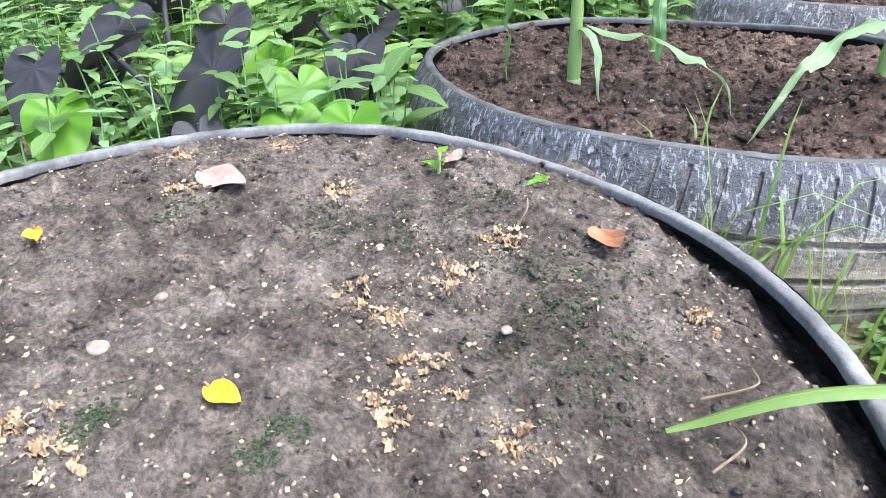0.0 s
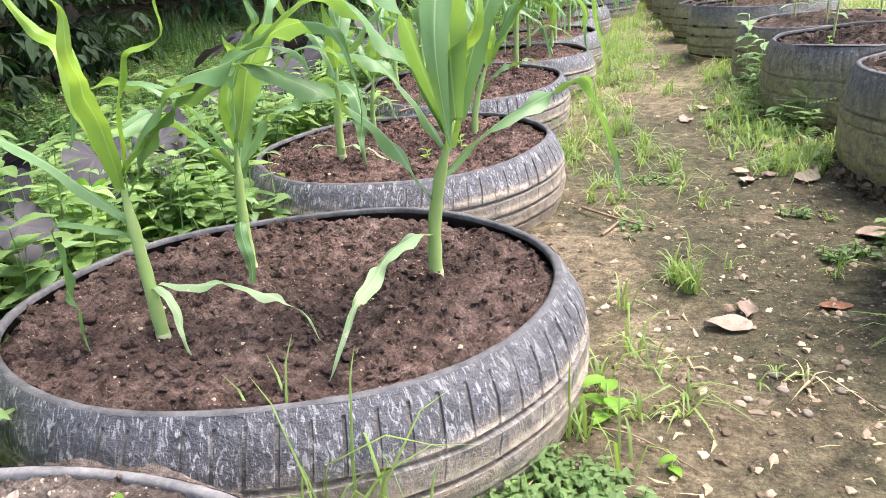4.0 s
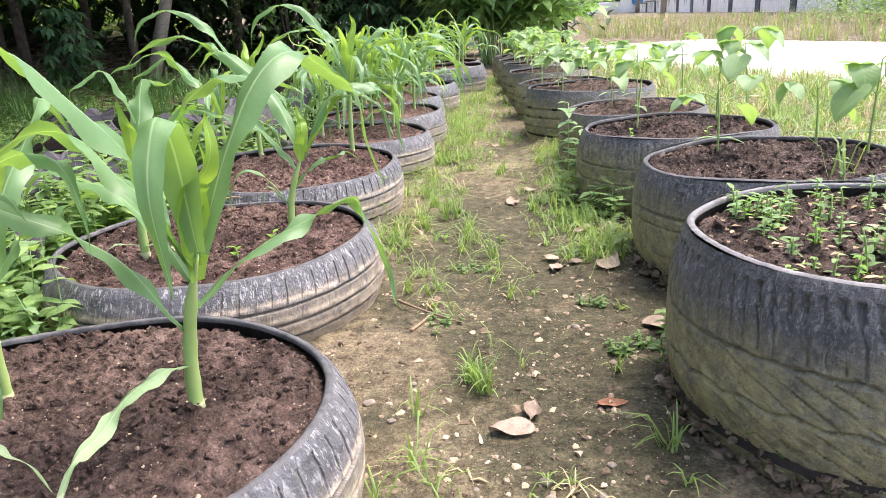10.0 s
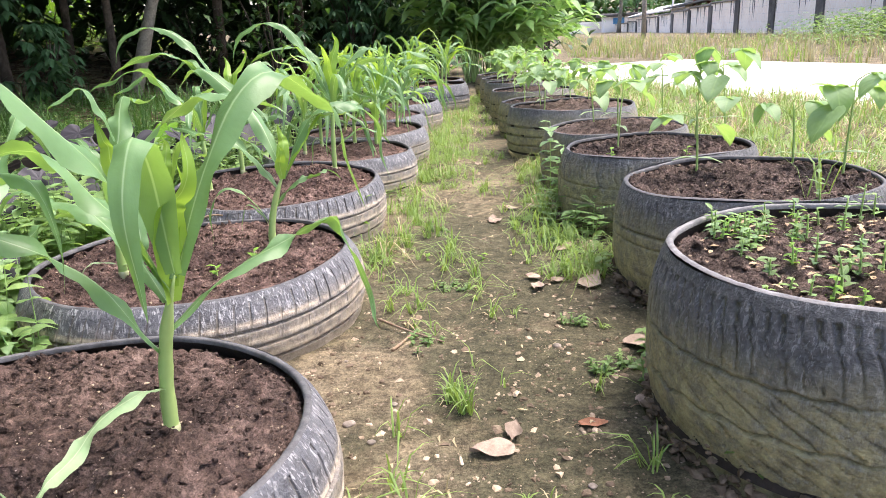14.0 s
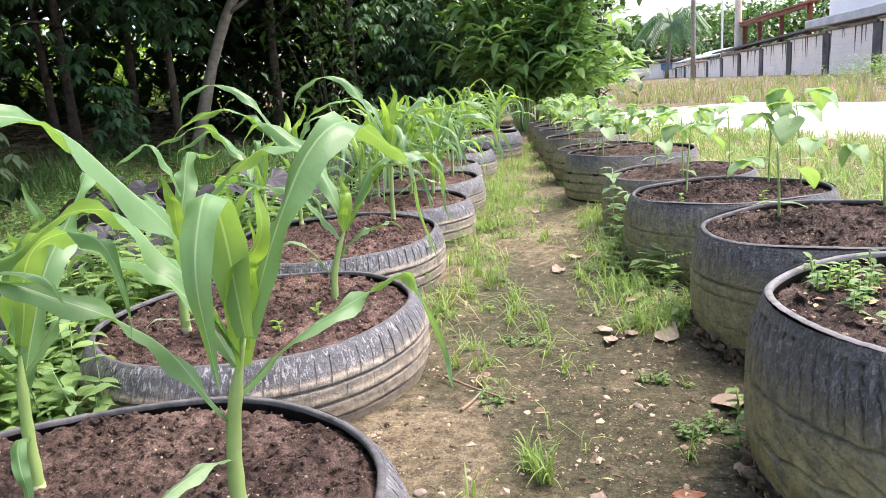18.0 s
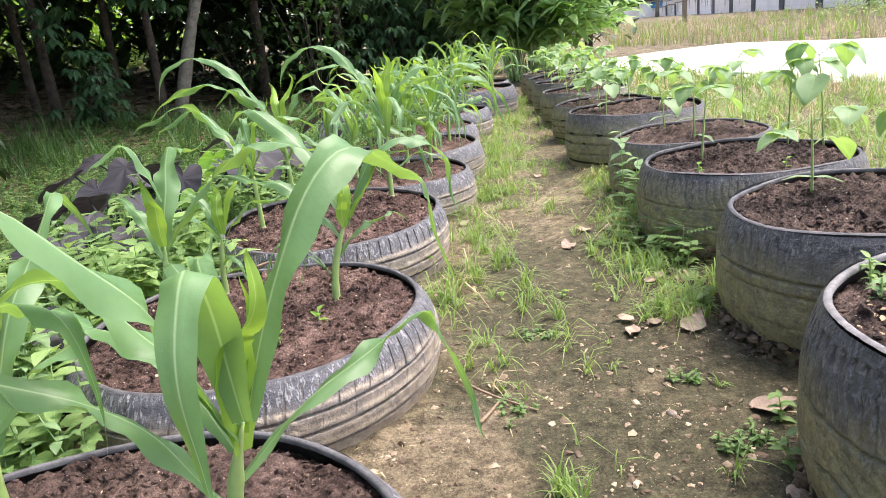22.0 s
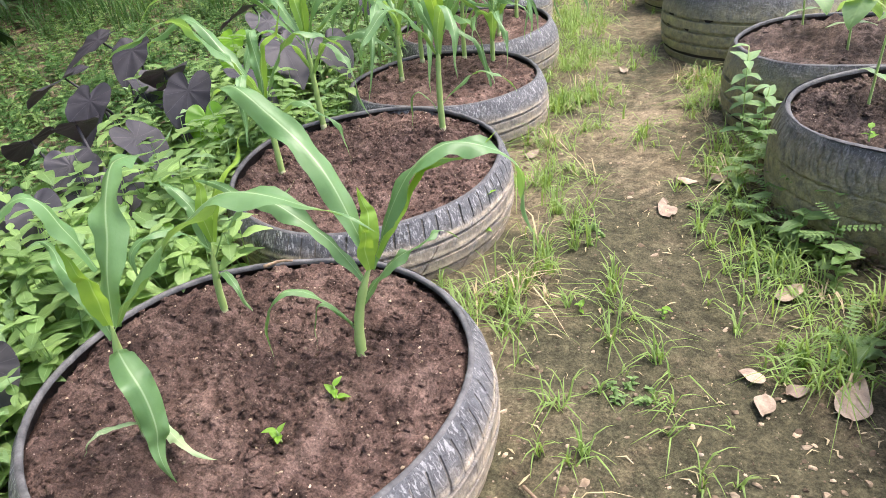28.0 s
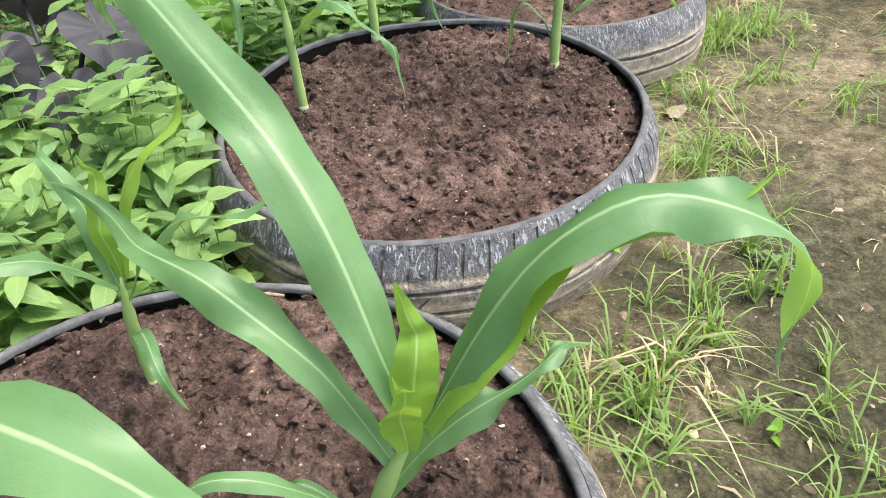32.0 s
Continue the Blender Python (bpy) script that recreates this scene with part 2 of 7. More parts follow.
M_CRUMB = spotted("soil_crumb", [(0.3, (0.072, 0.052, 0.034)), (0.7, (0.155, 0.115, 0.078))], 30, 0.95, 160, 0.002, 0.4, island=True)
M_GRAVEL = spotted("pale_grit", [(0.3, (0.19, 0.14, 0.09)), (0.7, (0.38, 0.30, 0.21))], 40, 0.8, 150, 0.001, 0.7, island=True)
M_CHAFF = spotted("dry_tan_chaff", [(0.3, (0.20, 0.135, 0.075)), (0.7, (0.41, 0.30, 0.19))], 60, 0.9, 200, 0.001, 0.4, island=True)
M_MOSS = spotted("dark_moss", [(0.3, (0.030, 0.042, 0.022)), (0.7, (0.060, 0.080, 0.042))], 60, 0.95, 300, 0.003, 0.3, island=True)
M_BARK = spotted("grey_brown_bark", [(0.3, (0.03, 0.023, 0.018)), (0.7, (0.10, 0.08, 0.062))], 9, 0.9, 40, 0.012, 0.2)
M_BARKP = spotted("pale_bark", [(0.3, (0.14, 0.12, 0.095)), (0.7, (0.30, 0.27, 0.22))], 9, 0.9, 40, 0.012, 0.2)
M_TWIG = spotted("dry_twig", [(0.3, (0.13, 0.085, 0.05)), (0.7, (0.30, 0.22, 0.15))], 60, 0.85, 200, 0.001, 0.3)
M_STONE = spotted("river_stone", [(0.3, (0.12, 0.10, 0.08)), (0.7, (0.24, 0.20, 0.16))], 30, 0.75, 150, 0.001, 0.6)
M_LITTER = spotted("fallen_leaf_tan", [(0.3, (0.18, 0.135, 0.10)), (0.7, (0.29, 0.225, 0.17))], 60, 0.75, 160, 0.001, 0.5)
M_LITTERO = spotted("fallen_leaf_rust", [(0.3, (0.16, 0.065, 0.035)), (0.7, (0.31, 0.15, 0.08))], 30, 0.7, 160, 0.001, 0.3)
M_DEADLEAF = spotted("dark_leaf_litter", [(0.3, (0.05, 0.030, 0.020)), (0.7, (0.13, 0.08, 0.055))], 20, 0.85, 120, 0.001, 0.4, island=True)
M_PINK = spotted("fallen_leaf_pinkish", [(0.3, (0.20, 0.14, 0.115)), (0.7, (0.29, 0.215, 0.18))], 30, 0.7, 160, 0.001, 0.2)
M_PETAL = spotted("yellow_petal", [(0.3, (0.75, 0.36, 0.01)), (0.7, (0.85, 0.52, 0.02))], 40, 0.5, 160, 0.0005, 0.1)
M_PETALO = spotted("orange_petal", [(0.3, (0.70, 0.16, 0.02)), (0.7, (0.85, 0.35, 0.03))], 40, 0.5, 160, 0.0005, 0.1)
M_CONCRETE = spotted("pale_road_concrete", [(0.3, (0.58, 0.56, 0.53)), (0.7, (0.78, 0.76, 0.73))], 0.5, 0.85, 12, 0.004, 0.0)
M_BLOCK = spotted("stained_block_wall", [(0.2, (0.36, 0.33, 0.31)), (0.36, (0.80, 0.67, 0.56)), (0.7, (0.92, 0.78, 0.66))], 0.9, 0.9, 8, 0.01, 0.2)
M_PILASTER = spotted("blackened_plaster", [(0.3, (0.09, 0.083, 0.078)), (0.7, (0.27, 0.245, 0.22))], 0.8, 0.9, 10, 0.01, 0.2)
M_WHITE = spotted("white_render", [(0.3, (0.80, 0.74, 0.69)), (0.7, (0.90, 0.84, 0.78))], 0.6, 0.8, 9, 0.003, 0.0)
M_RUST = spotted("rusty_steel", [(0.3, (0.16, 0.055, 0.04)), (0.7, (0.32, 0.12, 0.085))], 2, 0.7, 25, 0.003, 0.2)
M_ROOF = spotted("dark_sheet_roof", [(0.3, (0.05, 0.045, 0.045)), (0.7, (0.13, 0.12, 0.115))], 1.5, 0.6, 18, 0.003, 0.2)
M_GALV = spotted("grey_sheet_roof", [(0.3, (0.30, 0.30, 0.30)), (0.7, (0.5, 0.5, 0.5))], 1.5, 0.5, 18, 0.003, 0.2)
M_BLUE = spotted("blue_painted_frame", [(0.3, (0.05, 0.16, 0.33)), (0.7, (0.09, 0.25, 0.45))], 3, 0.5, 18, 0.001, 0.0)

M_CORN = leafy("corn_leaf", (0.088, 0.188, 0.070), (0.148, 0.268, 0.112), (0.36, 0.60, 0.05), (0.33, 0.45, 0.23), 0.40, "ribs", 0.36)
M_CORNY = leafy("young_corn_leaf", (0.17, 0.31, 0.04), (0.25, 0.39, 0.065), (0.5, 0.74, 0.07), (0.38, 0.52, 0.17), 0.38, "ribs", 0.4)
M_CORNP = leafy("spotted_pale_corn_leaf", (0.20, 0.33, 0.15), (0.36, 0.46, 0.25), (0.4, 0.55, 0.15), (0.46, 0.55, 0.32), 0.5, "ribs", 0.3, worn=(0.62, 0.6, 0.38))
M_STEM = leafy("corn_stem", (0.27, 0.40, 0.115), (0.40, 0.52, 0.19), (0.3, 0.5, 0.08), (0.36, 0.46, 0.2), 0.45, "ribs", 0.12)
M_STEMP = leafy("pale_corn_stem_foot", (0.30, 0.33, 0.16), (0.42, 0.42, 0.24), (0.4, 0.5, 0.1), (0.46, 0.46, 0.26), 0.5, "ribs", 0.08)
M_BEAN = leafy("bean_leaf", (0.155, 0.265, 0.115), (0.26, 0.385, 0.195), (0.46, 0.72, 0.08), (0.26, 0.40, 0.17), 0.5, "net", 0.42)
M_WEED = leafy("weed_leaf", (0.095, 0.18, 0.055), (0.185, 0.29, 0.10), (0.36, 0.54, 0.08), (0.24, 0.35, 0.14), 0.5, "net", 0.38)
M_PALEWEED = leafy("pale_weed_leaf", (0.17, 0.29, 0.085), (0.30, 0.43, 0.165), (0.46, 0.68, 0.09), (0.34, 0.47, 0.2), 0.5, "net", 0.42)
# The weed leaf once more, with tree shade put into a darker green.
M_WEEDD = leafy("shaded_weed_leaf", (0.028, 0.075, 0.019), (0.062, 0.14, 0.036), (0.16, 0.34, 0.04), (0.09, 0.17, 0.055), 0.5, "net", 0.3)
M_TARO = leafy("purple_black_taro_leaf", (0.018, 0.018, 0.022), (0.040, 0.037, 0.045), (0.08, 0.05, 0.06), (0.13, 0.11, 0.125), 0.6, "radial", 0.12)
M_TAROG = leafy("green_taro_leaf", (0.085, 0.22, 0.02), (0.17, 0.34, 0.03), (0.35, 0.65, 0.03), (0.2, 0.36, 0.06), 0.42, "radial", 0.4)
M_GRASS = leafy("grass_blade", (0.115, 0.20, 0.045), (0.22, 0.33, 0.09), (0.45, 0.62, 0.08), (0.26, 0.36, 0.13), 0.5, "ribs", 0.35)
M_STRAW = leafy("dry_grass_blade", (0.36, 0.29, 0.16), (0.52, 0.43, 0.26), (0.5, 0.42, 0.2), (0.5, 0.43, 0.28), 0.7, "ribs", 0.25)
# Grove shade is put into this nearly black tree leaf.
M_TREE = leafy("shaded_tree_leaf", (0.013, 0.034, 0.011), (0.032, 0.072, 0.022), (0.08, 0.19, 0.025), (0.045, 0.09, 0.03), 0.5, "net", 0.2)
M_TREEP = leafy("compound_tree_leaf", (0.04, 0.10, 0.045), (0.085, 0.175, 0.08), (0.15, 0.32, 0.06), (0.1, 0.19, 0.08), 0.45, "net", 0.25)
# Rough leaf taken almost to black: canopy shade put into its colour.
M_SHRUB = leafy("dull_shaded_shrub_leaf", (0.008, 0.022, 0.007), (0.02, 0.046, 0.014), (0.05, 0.12, 0.016), (0.03, 0.06, 0.02), 0.8, "net", 0.15)
# Sunlight is put into this brighter green; seedlings share the colour.
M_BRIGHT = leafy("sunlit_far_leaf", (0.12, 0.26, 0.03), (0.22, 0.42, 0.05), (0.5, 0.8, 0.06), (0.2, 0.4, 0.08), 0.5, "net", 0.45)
M_GINGER = leafy("lance_leaf", (0.13, 0.25, 0.085), (0.26, 0.40, 0.17), (0.38, 0.62, 0.07), (0.2, 0.34, 0.12), 0.36, "net", 0.5)
M_HAY = leafy("hazy_seeding_grass", (0.24, 0.23, 0.12), (0.42, 0.37, 0.22), (0.5, 0.48, 0.2), (0.42, 0.38, 0.24), 0.7, "ribs", 0.3)
M_DRIP = spotted("black_water_stain", [(0.3, (0.045, 0.042, 0.04)), (0.7, (0.15, 0.135, 0.125))], 1.4, 0.9, 10, 0.01, 0.3)
M_CREAM = spotted("pale_weathered_post", [(0.3, (0.45, 0.40, 0.33)), (0.7, (0.62, 0.56, 0.47))], 2.0, 0.8, 10, 0.004, 0.1)
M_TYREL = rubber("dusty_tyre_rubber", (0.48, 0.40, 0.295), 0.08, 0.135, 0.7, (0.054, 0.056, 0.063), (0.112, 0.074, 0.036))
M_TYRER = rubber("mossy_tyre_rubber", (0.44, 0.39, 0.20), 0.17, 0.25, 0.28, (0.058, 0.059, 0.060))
M_LIP = spotted("cut_rubber_edge", [(0.3, (0.07, 0.069, 0.07)), (0.7, (0.21, 0.205, 0.20))], 22, 0.7, 200, 0.001, 0.0)
M_LIPD = spotted("dark_cut_rubber_edge", [(0.3, (0.045, 0.045, 0.048)), (0.7, (0.12, 0.118, 0.118))], 30, 0.7, 200, 0.001, 0.0)
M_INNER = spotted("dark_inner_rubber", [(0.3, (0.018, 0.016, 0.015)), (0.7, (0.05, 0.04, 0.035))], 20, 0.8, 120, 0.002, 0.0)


# ---- mesh building ----
class Heap:
    """Gathers vertices, faces and leaf coordinates of one mesh."""

    def __init__(self):
        self.v, self.f, self.uv, self.n = [], [], [], 0

    def add(self, verts, faces, uvs=None):
        verts = np.asarray(verts, float).reshape(-1, 3)
        self.v.append(verts)
        self.uv.append(np.zeros((len(verts), 2)) if uvs is None else np.asarray(uvs, float).reshape(-1, 2))
        n = self.n
        if len(faces) and len(set(map(len, faces))) == 1:
            self.f.extend((np.asarray(faces) + n).tolist())
        else:
            self.f.extend([i + n for i in face] for face in faces)
        self.n += len(verts)
        return self

    def mesh(self, name, material, smooth=True):
        me = bpy.data.meshes.new(name)
        verts = np.concatenate(self.v) if self.v else np.zeros((0, 3))
        me.from_pydata(verts.tolist(), [], self.f)
        uv = np.concatenate(self.uv)
        layer = me.uv_layers.new(name="UVMap")
        idx = np.empty(len(me.loops), int)
        me.loops.foreach_get("vertex_index", idx)
        layer.data.foreach_set("uv", uv[idx].ravel())
        if smooth:
            me.polygons.foreach_set("use_smooth", [True] * len(me.polygons))
        me.materials.append(material)
        me.update()
        return me


def thing(name, label, category, group="", at=(0, 0, 0), turn=0.0, kind=""):
    ob = new(name)
    ob.empty_display_size = 0.05
    ob.matrix_world = pose(*at, 0, 0, turn)
    return tagged(ob, label, category, group, kind)


def part(name, heap, material, parent, label="", smooth=True, kind=""):
    ob = new(name, heap.mesh(name, material, smooth))
    ob.parent = parent
    return tagged(ob, label, "", "", kind)


def whole(name, heap, material, label, category, group="", kind="", smooth=True):
    return tagged(new(name, heap.mesh(name, material, smooth)), label, category, group, kind)


def grid_faces(rows, cols, closed=False):
    out = []
    for i in range(rows - 1):
        for j in range(cols if closed else cols - 1):
            k = (j + 1) % cols
            out.append((i * cols + j, i * cols + k, (i + 1) * cols + k, (i + 1) * cols + j))
    return out


def spline(points, count):
    """A smooth line through a few points, in even steps."""
    p = [np.array(q, float) for q in points]
    p = [2 * p[0] - p[1], *p, 2 * p[-1] - p[-2]]
    out = []
    for i in range(1, len(p) - 2):
        for s in np.linspace(0, 1, 12, endpoint=False):
            a, b, c, d = p[i - 1 : i + 3]
            out.append(0.5 * (2 * b + (c - a) * s + (2 * a - 5 * b + 4 * c - d) * s * s + (3 * b - a - 3 * c + d) * s**3))
    out.append(p[-2])
    out = np.array(out)
    far = np.r_[0, np.cumsum(np.linalg.norm(np.diff(out, axis=0), axis=1))]
    want = np.linspace(0, far[-1], count)
    return np.stack([np.interp(want, far, out[:, k]) for k in range(3)], 1)


def tube(heap, line, radii, sides=8):
    """A round bar along a line with a radius at each point."""
    line = np.asarray(line, float)
    tan = np.gradient(line, axis=0)
    tan /= np.linalg.norm(tan, axis=1)[:, None] + 1e-9
    ref = np.array([1.0, 0.13, 0.07]) if abs(tan[0][2]) > 0.7 else np.array([0.05, 0.08, 1.0])
    verts, uvs = [], []
    for i, (c, t, r) in enumerate(zip(line, tan, np.broadcast_to(radii, len(line)))):
        a = np.cross(t, ref)
        a /= np.linalg.norm(a)
        b = np.cross(t, a)
        for k in range(sides):
            w = 2 * math.pi * k / sides
            verts.append(c + r * (math.cos(w) * a + math.sin(w) * b))
            uvs.append((0.15 + 0.25 * k / sides, i / len(line)))
    faces = grid_faces(len(line), sides, True)
    n = len(verts)
    verts += [line[0], line[-1]]
    uvs += [(0.3, 0), (0.3, 1)]
    faces += [(n, (k + 1) % sides, k) for k in range(sides)]
    faces += [(n + 1, n - sides + k, n - sides + (k + 1) % sides) for k in range(sides)]
    return heap.add(verts, faces, uvs)


def blade(heap, line, width, side, fold=0.25, ruffle=0.0, twist=0.0, cols=7, shape="corn", seed=0.0):
    """A leaf blade along a line: a creased strip with its own outline, edge waves and twist."""
    line = np.asarray(line, float)
    n = len(line)
    tan = np.gradient(line, axis=0)
    tan /= np.linalg.norm(tan, axis=1)[:, None] + 1e-9
    s = np.linspace(0, 1, n)
    if shape == "corn":
        w = width * (0.42 + 0.58 * np.sin(np.minimum(1, s / 0.36) * math.pi / 2) ** 1.2) * (1 - np.maximum(0, (s - 0.34) / 0.66) ** 1.55)
    elif shape == "grass":
        w = width * (0.8 + 0.2 * np.minimum(1, s / 0.3)) * (1 - s**1.6)
    else:
        w = width * np.sin(math.pi * (0.04 + 0.955 * s) ** 0.75) ** 0.9
    w = np.maximum(w, 0.0004)[:, None]
    side = np.asarray(side, float)
    a = side - tan * (tan @ side)[:, None]
    a /= np.linalg.norm(a, axis=1)[:, None] + 1e-9
    b = np.cross(a, tan)
    c, d = np.cos(twist * s)[:, None], np.sin(twist * s)[:, None]
    a, b = c * a + d * b, c * b - d * a
    u = np.linspace(-1, 1, cols)[None, :]
    lift = fold * np.abs(u) * w * 0.5 + ruffle * u * u * (np.sin(17 * s[:, None] + seed + 1.9 * (u > 0)) + 0.5 * np.sin(41 * s[:, None] + 2 * seed + 1.3 * (u > 0))) * np.sin(math.pi * s)[:, None]
    verts = line[:, None] + a[:, None] * (u * w * 0.5)[..., None] + b[:, None] * lift[..., None]
    uvs = np.stack(np.broadcast_arrays((u + 1) / 2, s[:, None]), -1)
    return heap.add(verts.reshape(-1, 3), faces_of(n, cols), uvs.reshape(-1, 2))


@functools.lru_cache(None)
def faces_of(rows, cols):
    return grid_faces(rows, cols)


def lump(heap, c, size, rng, flat=0.7):
    """A small uneven clod or stone."""
    t = (1 + 5**0.5) / 2
    base = np.array([(-1, t, 0), (1, t, 0), (-1, -t, 0), (1, -t, 0), (0, -1, t), (0, 1, t), (0, -1, -t), (0, 1, -t), (t, 0, -1), (t, 0, 1), (-t, 0, -1), (-t, 0, 1)]) / 1.9
    v = base * (1 + 0.28 * rng.standard_normal((12, 1))) * size * (1 + 0.25 * rng.standard_normal(3))
    w = rng.uniform(0, 6.28)
    v = v @ np.array([[math.cos(w), -math.sin(w), 0], [math.sin(w), math.cos(w), 0], [0, 0, flat]])
    heap.add(v + np.asarray(c), ICO)


ICO = [(0, 11, 5), (0, 5, 1), (0, 1, 7), (0, 7, 10), (0, 10, 11), (1, 5, 9), (5, 11, 4), (11, 10, 2), (10, 7, 6), (7, 1, 8), (3, 9, 4), (3, 4, 2), (3, 2, 6), (3, 6, 8), (3, 8, 9), (4, 9, 5), (2, 4, 11), (6, 2, 10), (8, 6, 7), (9, 8, 1)]


def box(heap, lo, hi, wear=0.0):
    """A block with slightly bevelled edges."""
    lo, hi = np.asarray(lo, float), np.asarray(hi, float)
    b = min(wear if wear else 0.02 * float(min(hi - lo)), 0.45 * float(min(hi - lo)))
    verts, faces = [], []
    for ax in range(3):
        for sgn in (0, 1):
            o = [k for k in range(3) if k != ax]
            ring = []
            for x, y in ((0, 0), (1, 0), (1, 1), (0, 1)):
                q = np.zeros(3)
                q[ax] = hi[ax] if sgn else lo[ax]
                q[o[0]] = hi[o[0]] - b if x else lo[o[0]] + b
                q[o[1]] = hi[o[1]] - b if y else lo[o[1]] + b
                ring.append(len(verts))
                verts.append(q)
            faces.append(ring if (sgn == 1) != (ax == 1) else ring[::-1])
    bm = bmesh.new()
    bv = [bm.verts.new(v) for v in verts]
    hull = bmesh.ops.convex_hull(bm, input=bv)
    bm.verts.index_update()
    bm.faces.ensure_lookup_table()
    heap.add([v.co[:] for v in bm.verts], [tuple(v.index for v in f.verts) for f in bm.faces])
    bm.free()
    return heap


# ---- ground ----
def smooth(a, b, x):
    s = min(1.0, max(0.0, (x - a) / (b - a)))
    return s * s * (3 - 2 * s)


def ground_z(x, y):
    z = 0.11 * max(0.0, -x - 3.2) * smooth(3.2, 7.0, -x) if x < -3.2 else 0.0
    z = min(z, 1.6)
    near = smooth(-9, -3, x) * (1 - smooth(6, 14, x)) * (1 - smooth(9, 20, y))
    if near > 0:
        p = Vector((x, y, 0.0))
        z += near * (0.012 * noise.noise(p * 1.7) + 0.006 * noise.noise(p * 7) + 0.0035 * noise.noise(p * 24) + 0.0022 * noise.noise(p * 60))
    return z


def steps(lo, hi, fine_lo, fine_hi, step, grow=1.22):
    mid = list(np.arange(fine_lo, fine_hi, step))
    up, s = [fine_hi], step
    while up[-1] < hi:
        s *= grow
        up.append(up[-1] + s)
    down, s = [], step
    x = fine_lo
    while x > lo:
        s *= grow
        x -= s
        down.append(x)
    return down[::-1] + mid + up


gx, gy = steps(-700, 700, -1.3, 1.9, 0.02), steps(-300, 1200, -0.3, 5.2, 0.022)
heap = Heap()
heap.add([(x, y, ground_z(x, y)) for y in gy for x in gx], grid_faces(len(gy), len(gx)))


def earth():
    m, nt, p, co = start("trodden_earth", 0.92, 0.2)
    wide = noise_tex(nt, co, 2.3, 7, 0.68)
    col = ramp(nt, wide, [(0.30, (0.080, 0.064, 0.036)), (0.48, (0.158, 0.128, 0.078)), (0.66, (0.262, 0.212, 0.138))])
    xyz = nt.nodes.new("ShaderNodeSeparateXYZ")
    nt.links.new(co, xyz.inputs[0])
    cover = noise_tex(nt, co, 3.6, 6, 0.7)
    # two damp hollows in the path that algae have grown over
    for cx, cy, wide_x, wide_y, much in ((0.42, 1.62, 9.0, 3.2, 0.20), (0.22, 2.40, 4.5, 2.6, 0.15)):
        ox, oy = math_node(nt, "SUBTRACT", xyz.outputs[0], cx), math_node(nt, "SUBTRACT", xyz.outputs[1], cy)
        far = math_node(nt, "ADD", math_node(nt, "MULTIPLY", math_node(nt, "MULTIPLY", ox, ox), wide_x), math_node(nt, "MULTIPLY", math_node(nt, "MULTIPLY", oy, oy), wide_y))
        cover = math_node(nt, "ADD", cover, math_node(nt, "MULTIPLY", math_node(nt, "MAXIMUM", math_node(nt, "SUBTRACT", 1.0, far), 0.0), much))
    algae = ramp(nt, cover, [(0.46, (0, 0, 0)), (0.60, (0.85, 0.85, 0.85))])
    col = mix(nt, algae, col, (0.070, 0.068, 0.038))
    clod = noise_tex(nt, co, 30, 8, 0.78)
    col = mix(nt, 0.85, col, ramp(nt, clod, [(0.36, (0.17, 0.17, 0.17)), (0.5, (0.47, 0.47, 0.47)), (0.66, (0.84, 0.84, 0.84))]), "OVERLAY")
    fine = noise_tex(nt, co, 170, 5, 0.7)
    col = mix(nt, 0.7, col, ramp(nt, fine, [(0.34, (0.22, 0.22, 0.22)), (0.66, (0.82, 0.82, 0.82))]), "OVERLAY")
    vor = nt.nodes.new("ShaderNodeTexVoronoi")
    vor.inputs["Scale"].default_value = 75
    nt.links.new(co, vor.inputs["Vector"])
    specks = ramp(nt, vor.outputs["Distance"], [(0.13, (1, 1, 1)), (0.21, (0, 0, 0))])
    specks = mix(nt, ramp(nt, noise_tex(nt, co, 26, 3, 0.6), [(0.5, (0, 0, 0)), (0.57, (0.9, 0.9, 0.9))]), (0, 0, 0), specks)
    col = mix(nt, specks, col, ramp(nt, vor.outputs["Color"], [(0.2, (0.17, 0.115, 0.08)), (0.8, (0.36, 0.29, 0.22))]))
    nt.links.new(col, p.inputs["Base Color"])
    bump(nt, p, math_node(nt, "ADD", clod, math_node(nt, "MULTIPLY", fine, 0.35)), 0.014)
    return m


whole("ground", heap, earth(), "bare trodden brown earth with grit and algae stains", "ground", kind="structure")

# Concrete lane that slants past beyond the beds.
ROAD_D = Vector((-0.424, 0.906, 0)).normalized()
ROAD_N = Vector((0.906, 0.424, 0)).normalized()
heap = Heap()
o = Vector((3.1, 7.4, 0))
rows = []
for s in np.linspace(-14, 5.5, 40):
    for w, z in ((-0.85, -0.05), (-0.8, 0.03), (-0.2, 0.042), (1.45, 0.05), (2.5, 0.042), (2.9, 0.03), (2.95, -0.05)):
        q = o + ROAD_D * s + ROAD_N * (w + 0.03 * noise.noise(Vector((s * 0.7, w, 3))))
        rows.append((q.x, q.y, z))
heap.add(rows, grid_faces(40, 7))
whole("road", heap, M_CONCRETE, "pale sunlit concrete lane", "road", kind="structure")


# ---- tyres used as planters, and the soil in them ----
def oval_rim(rim):
    """Radius of a squashed rim by bearing. rim: half length, half width, bearing of the length in degrees, fall along x, fall along y."""
    a, b, ang = rim[0], rim[1], radians(rim[2])
    return lambda th: a * b / math.hypot(b * math.cos(th - ang), a * math.sin(th - ang))


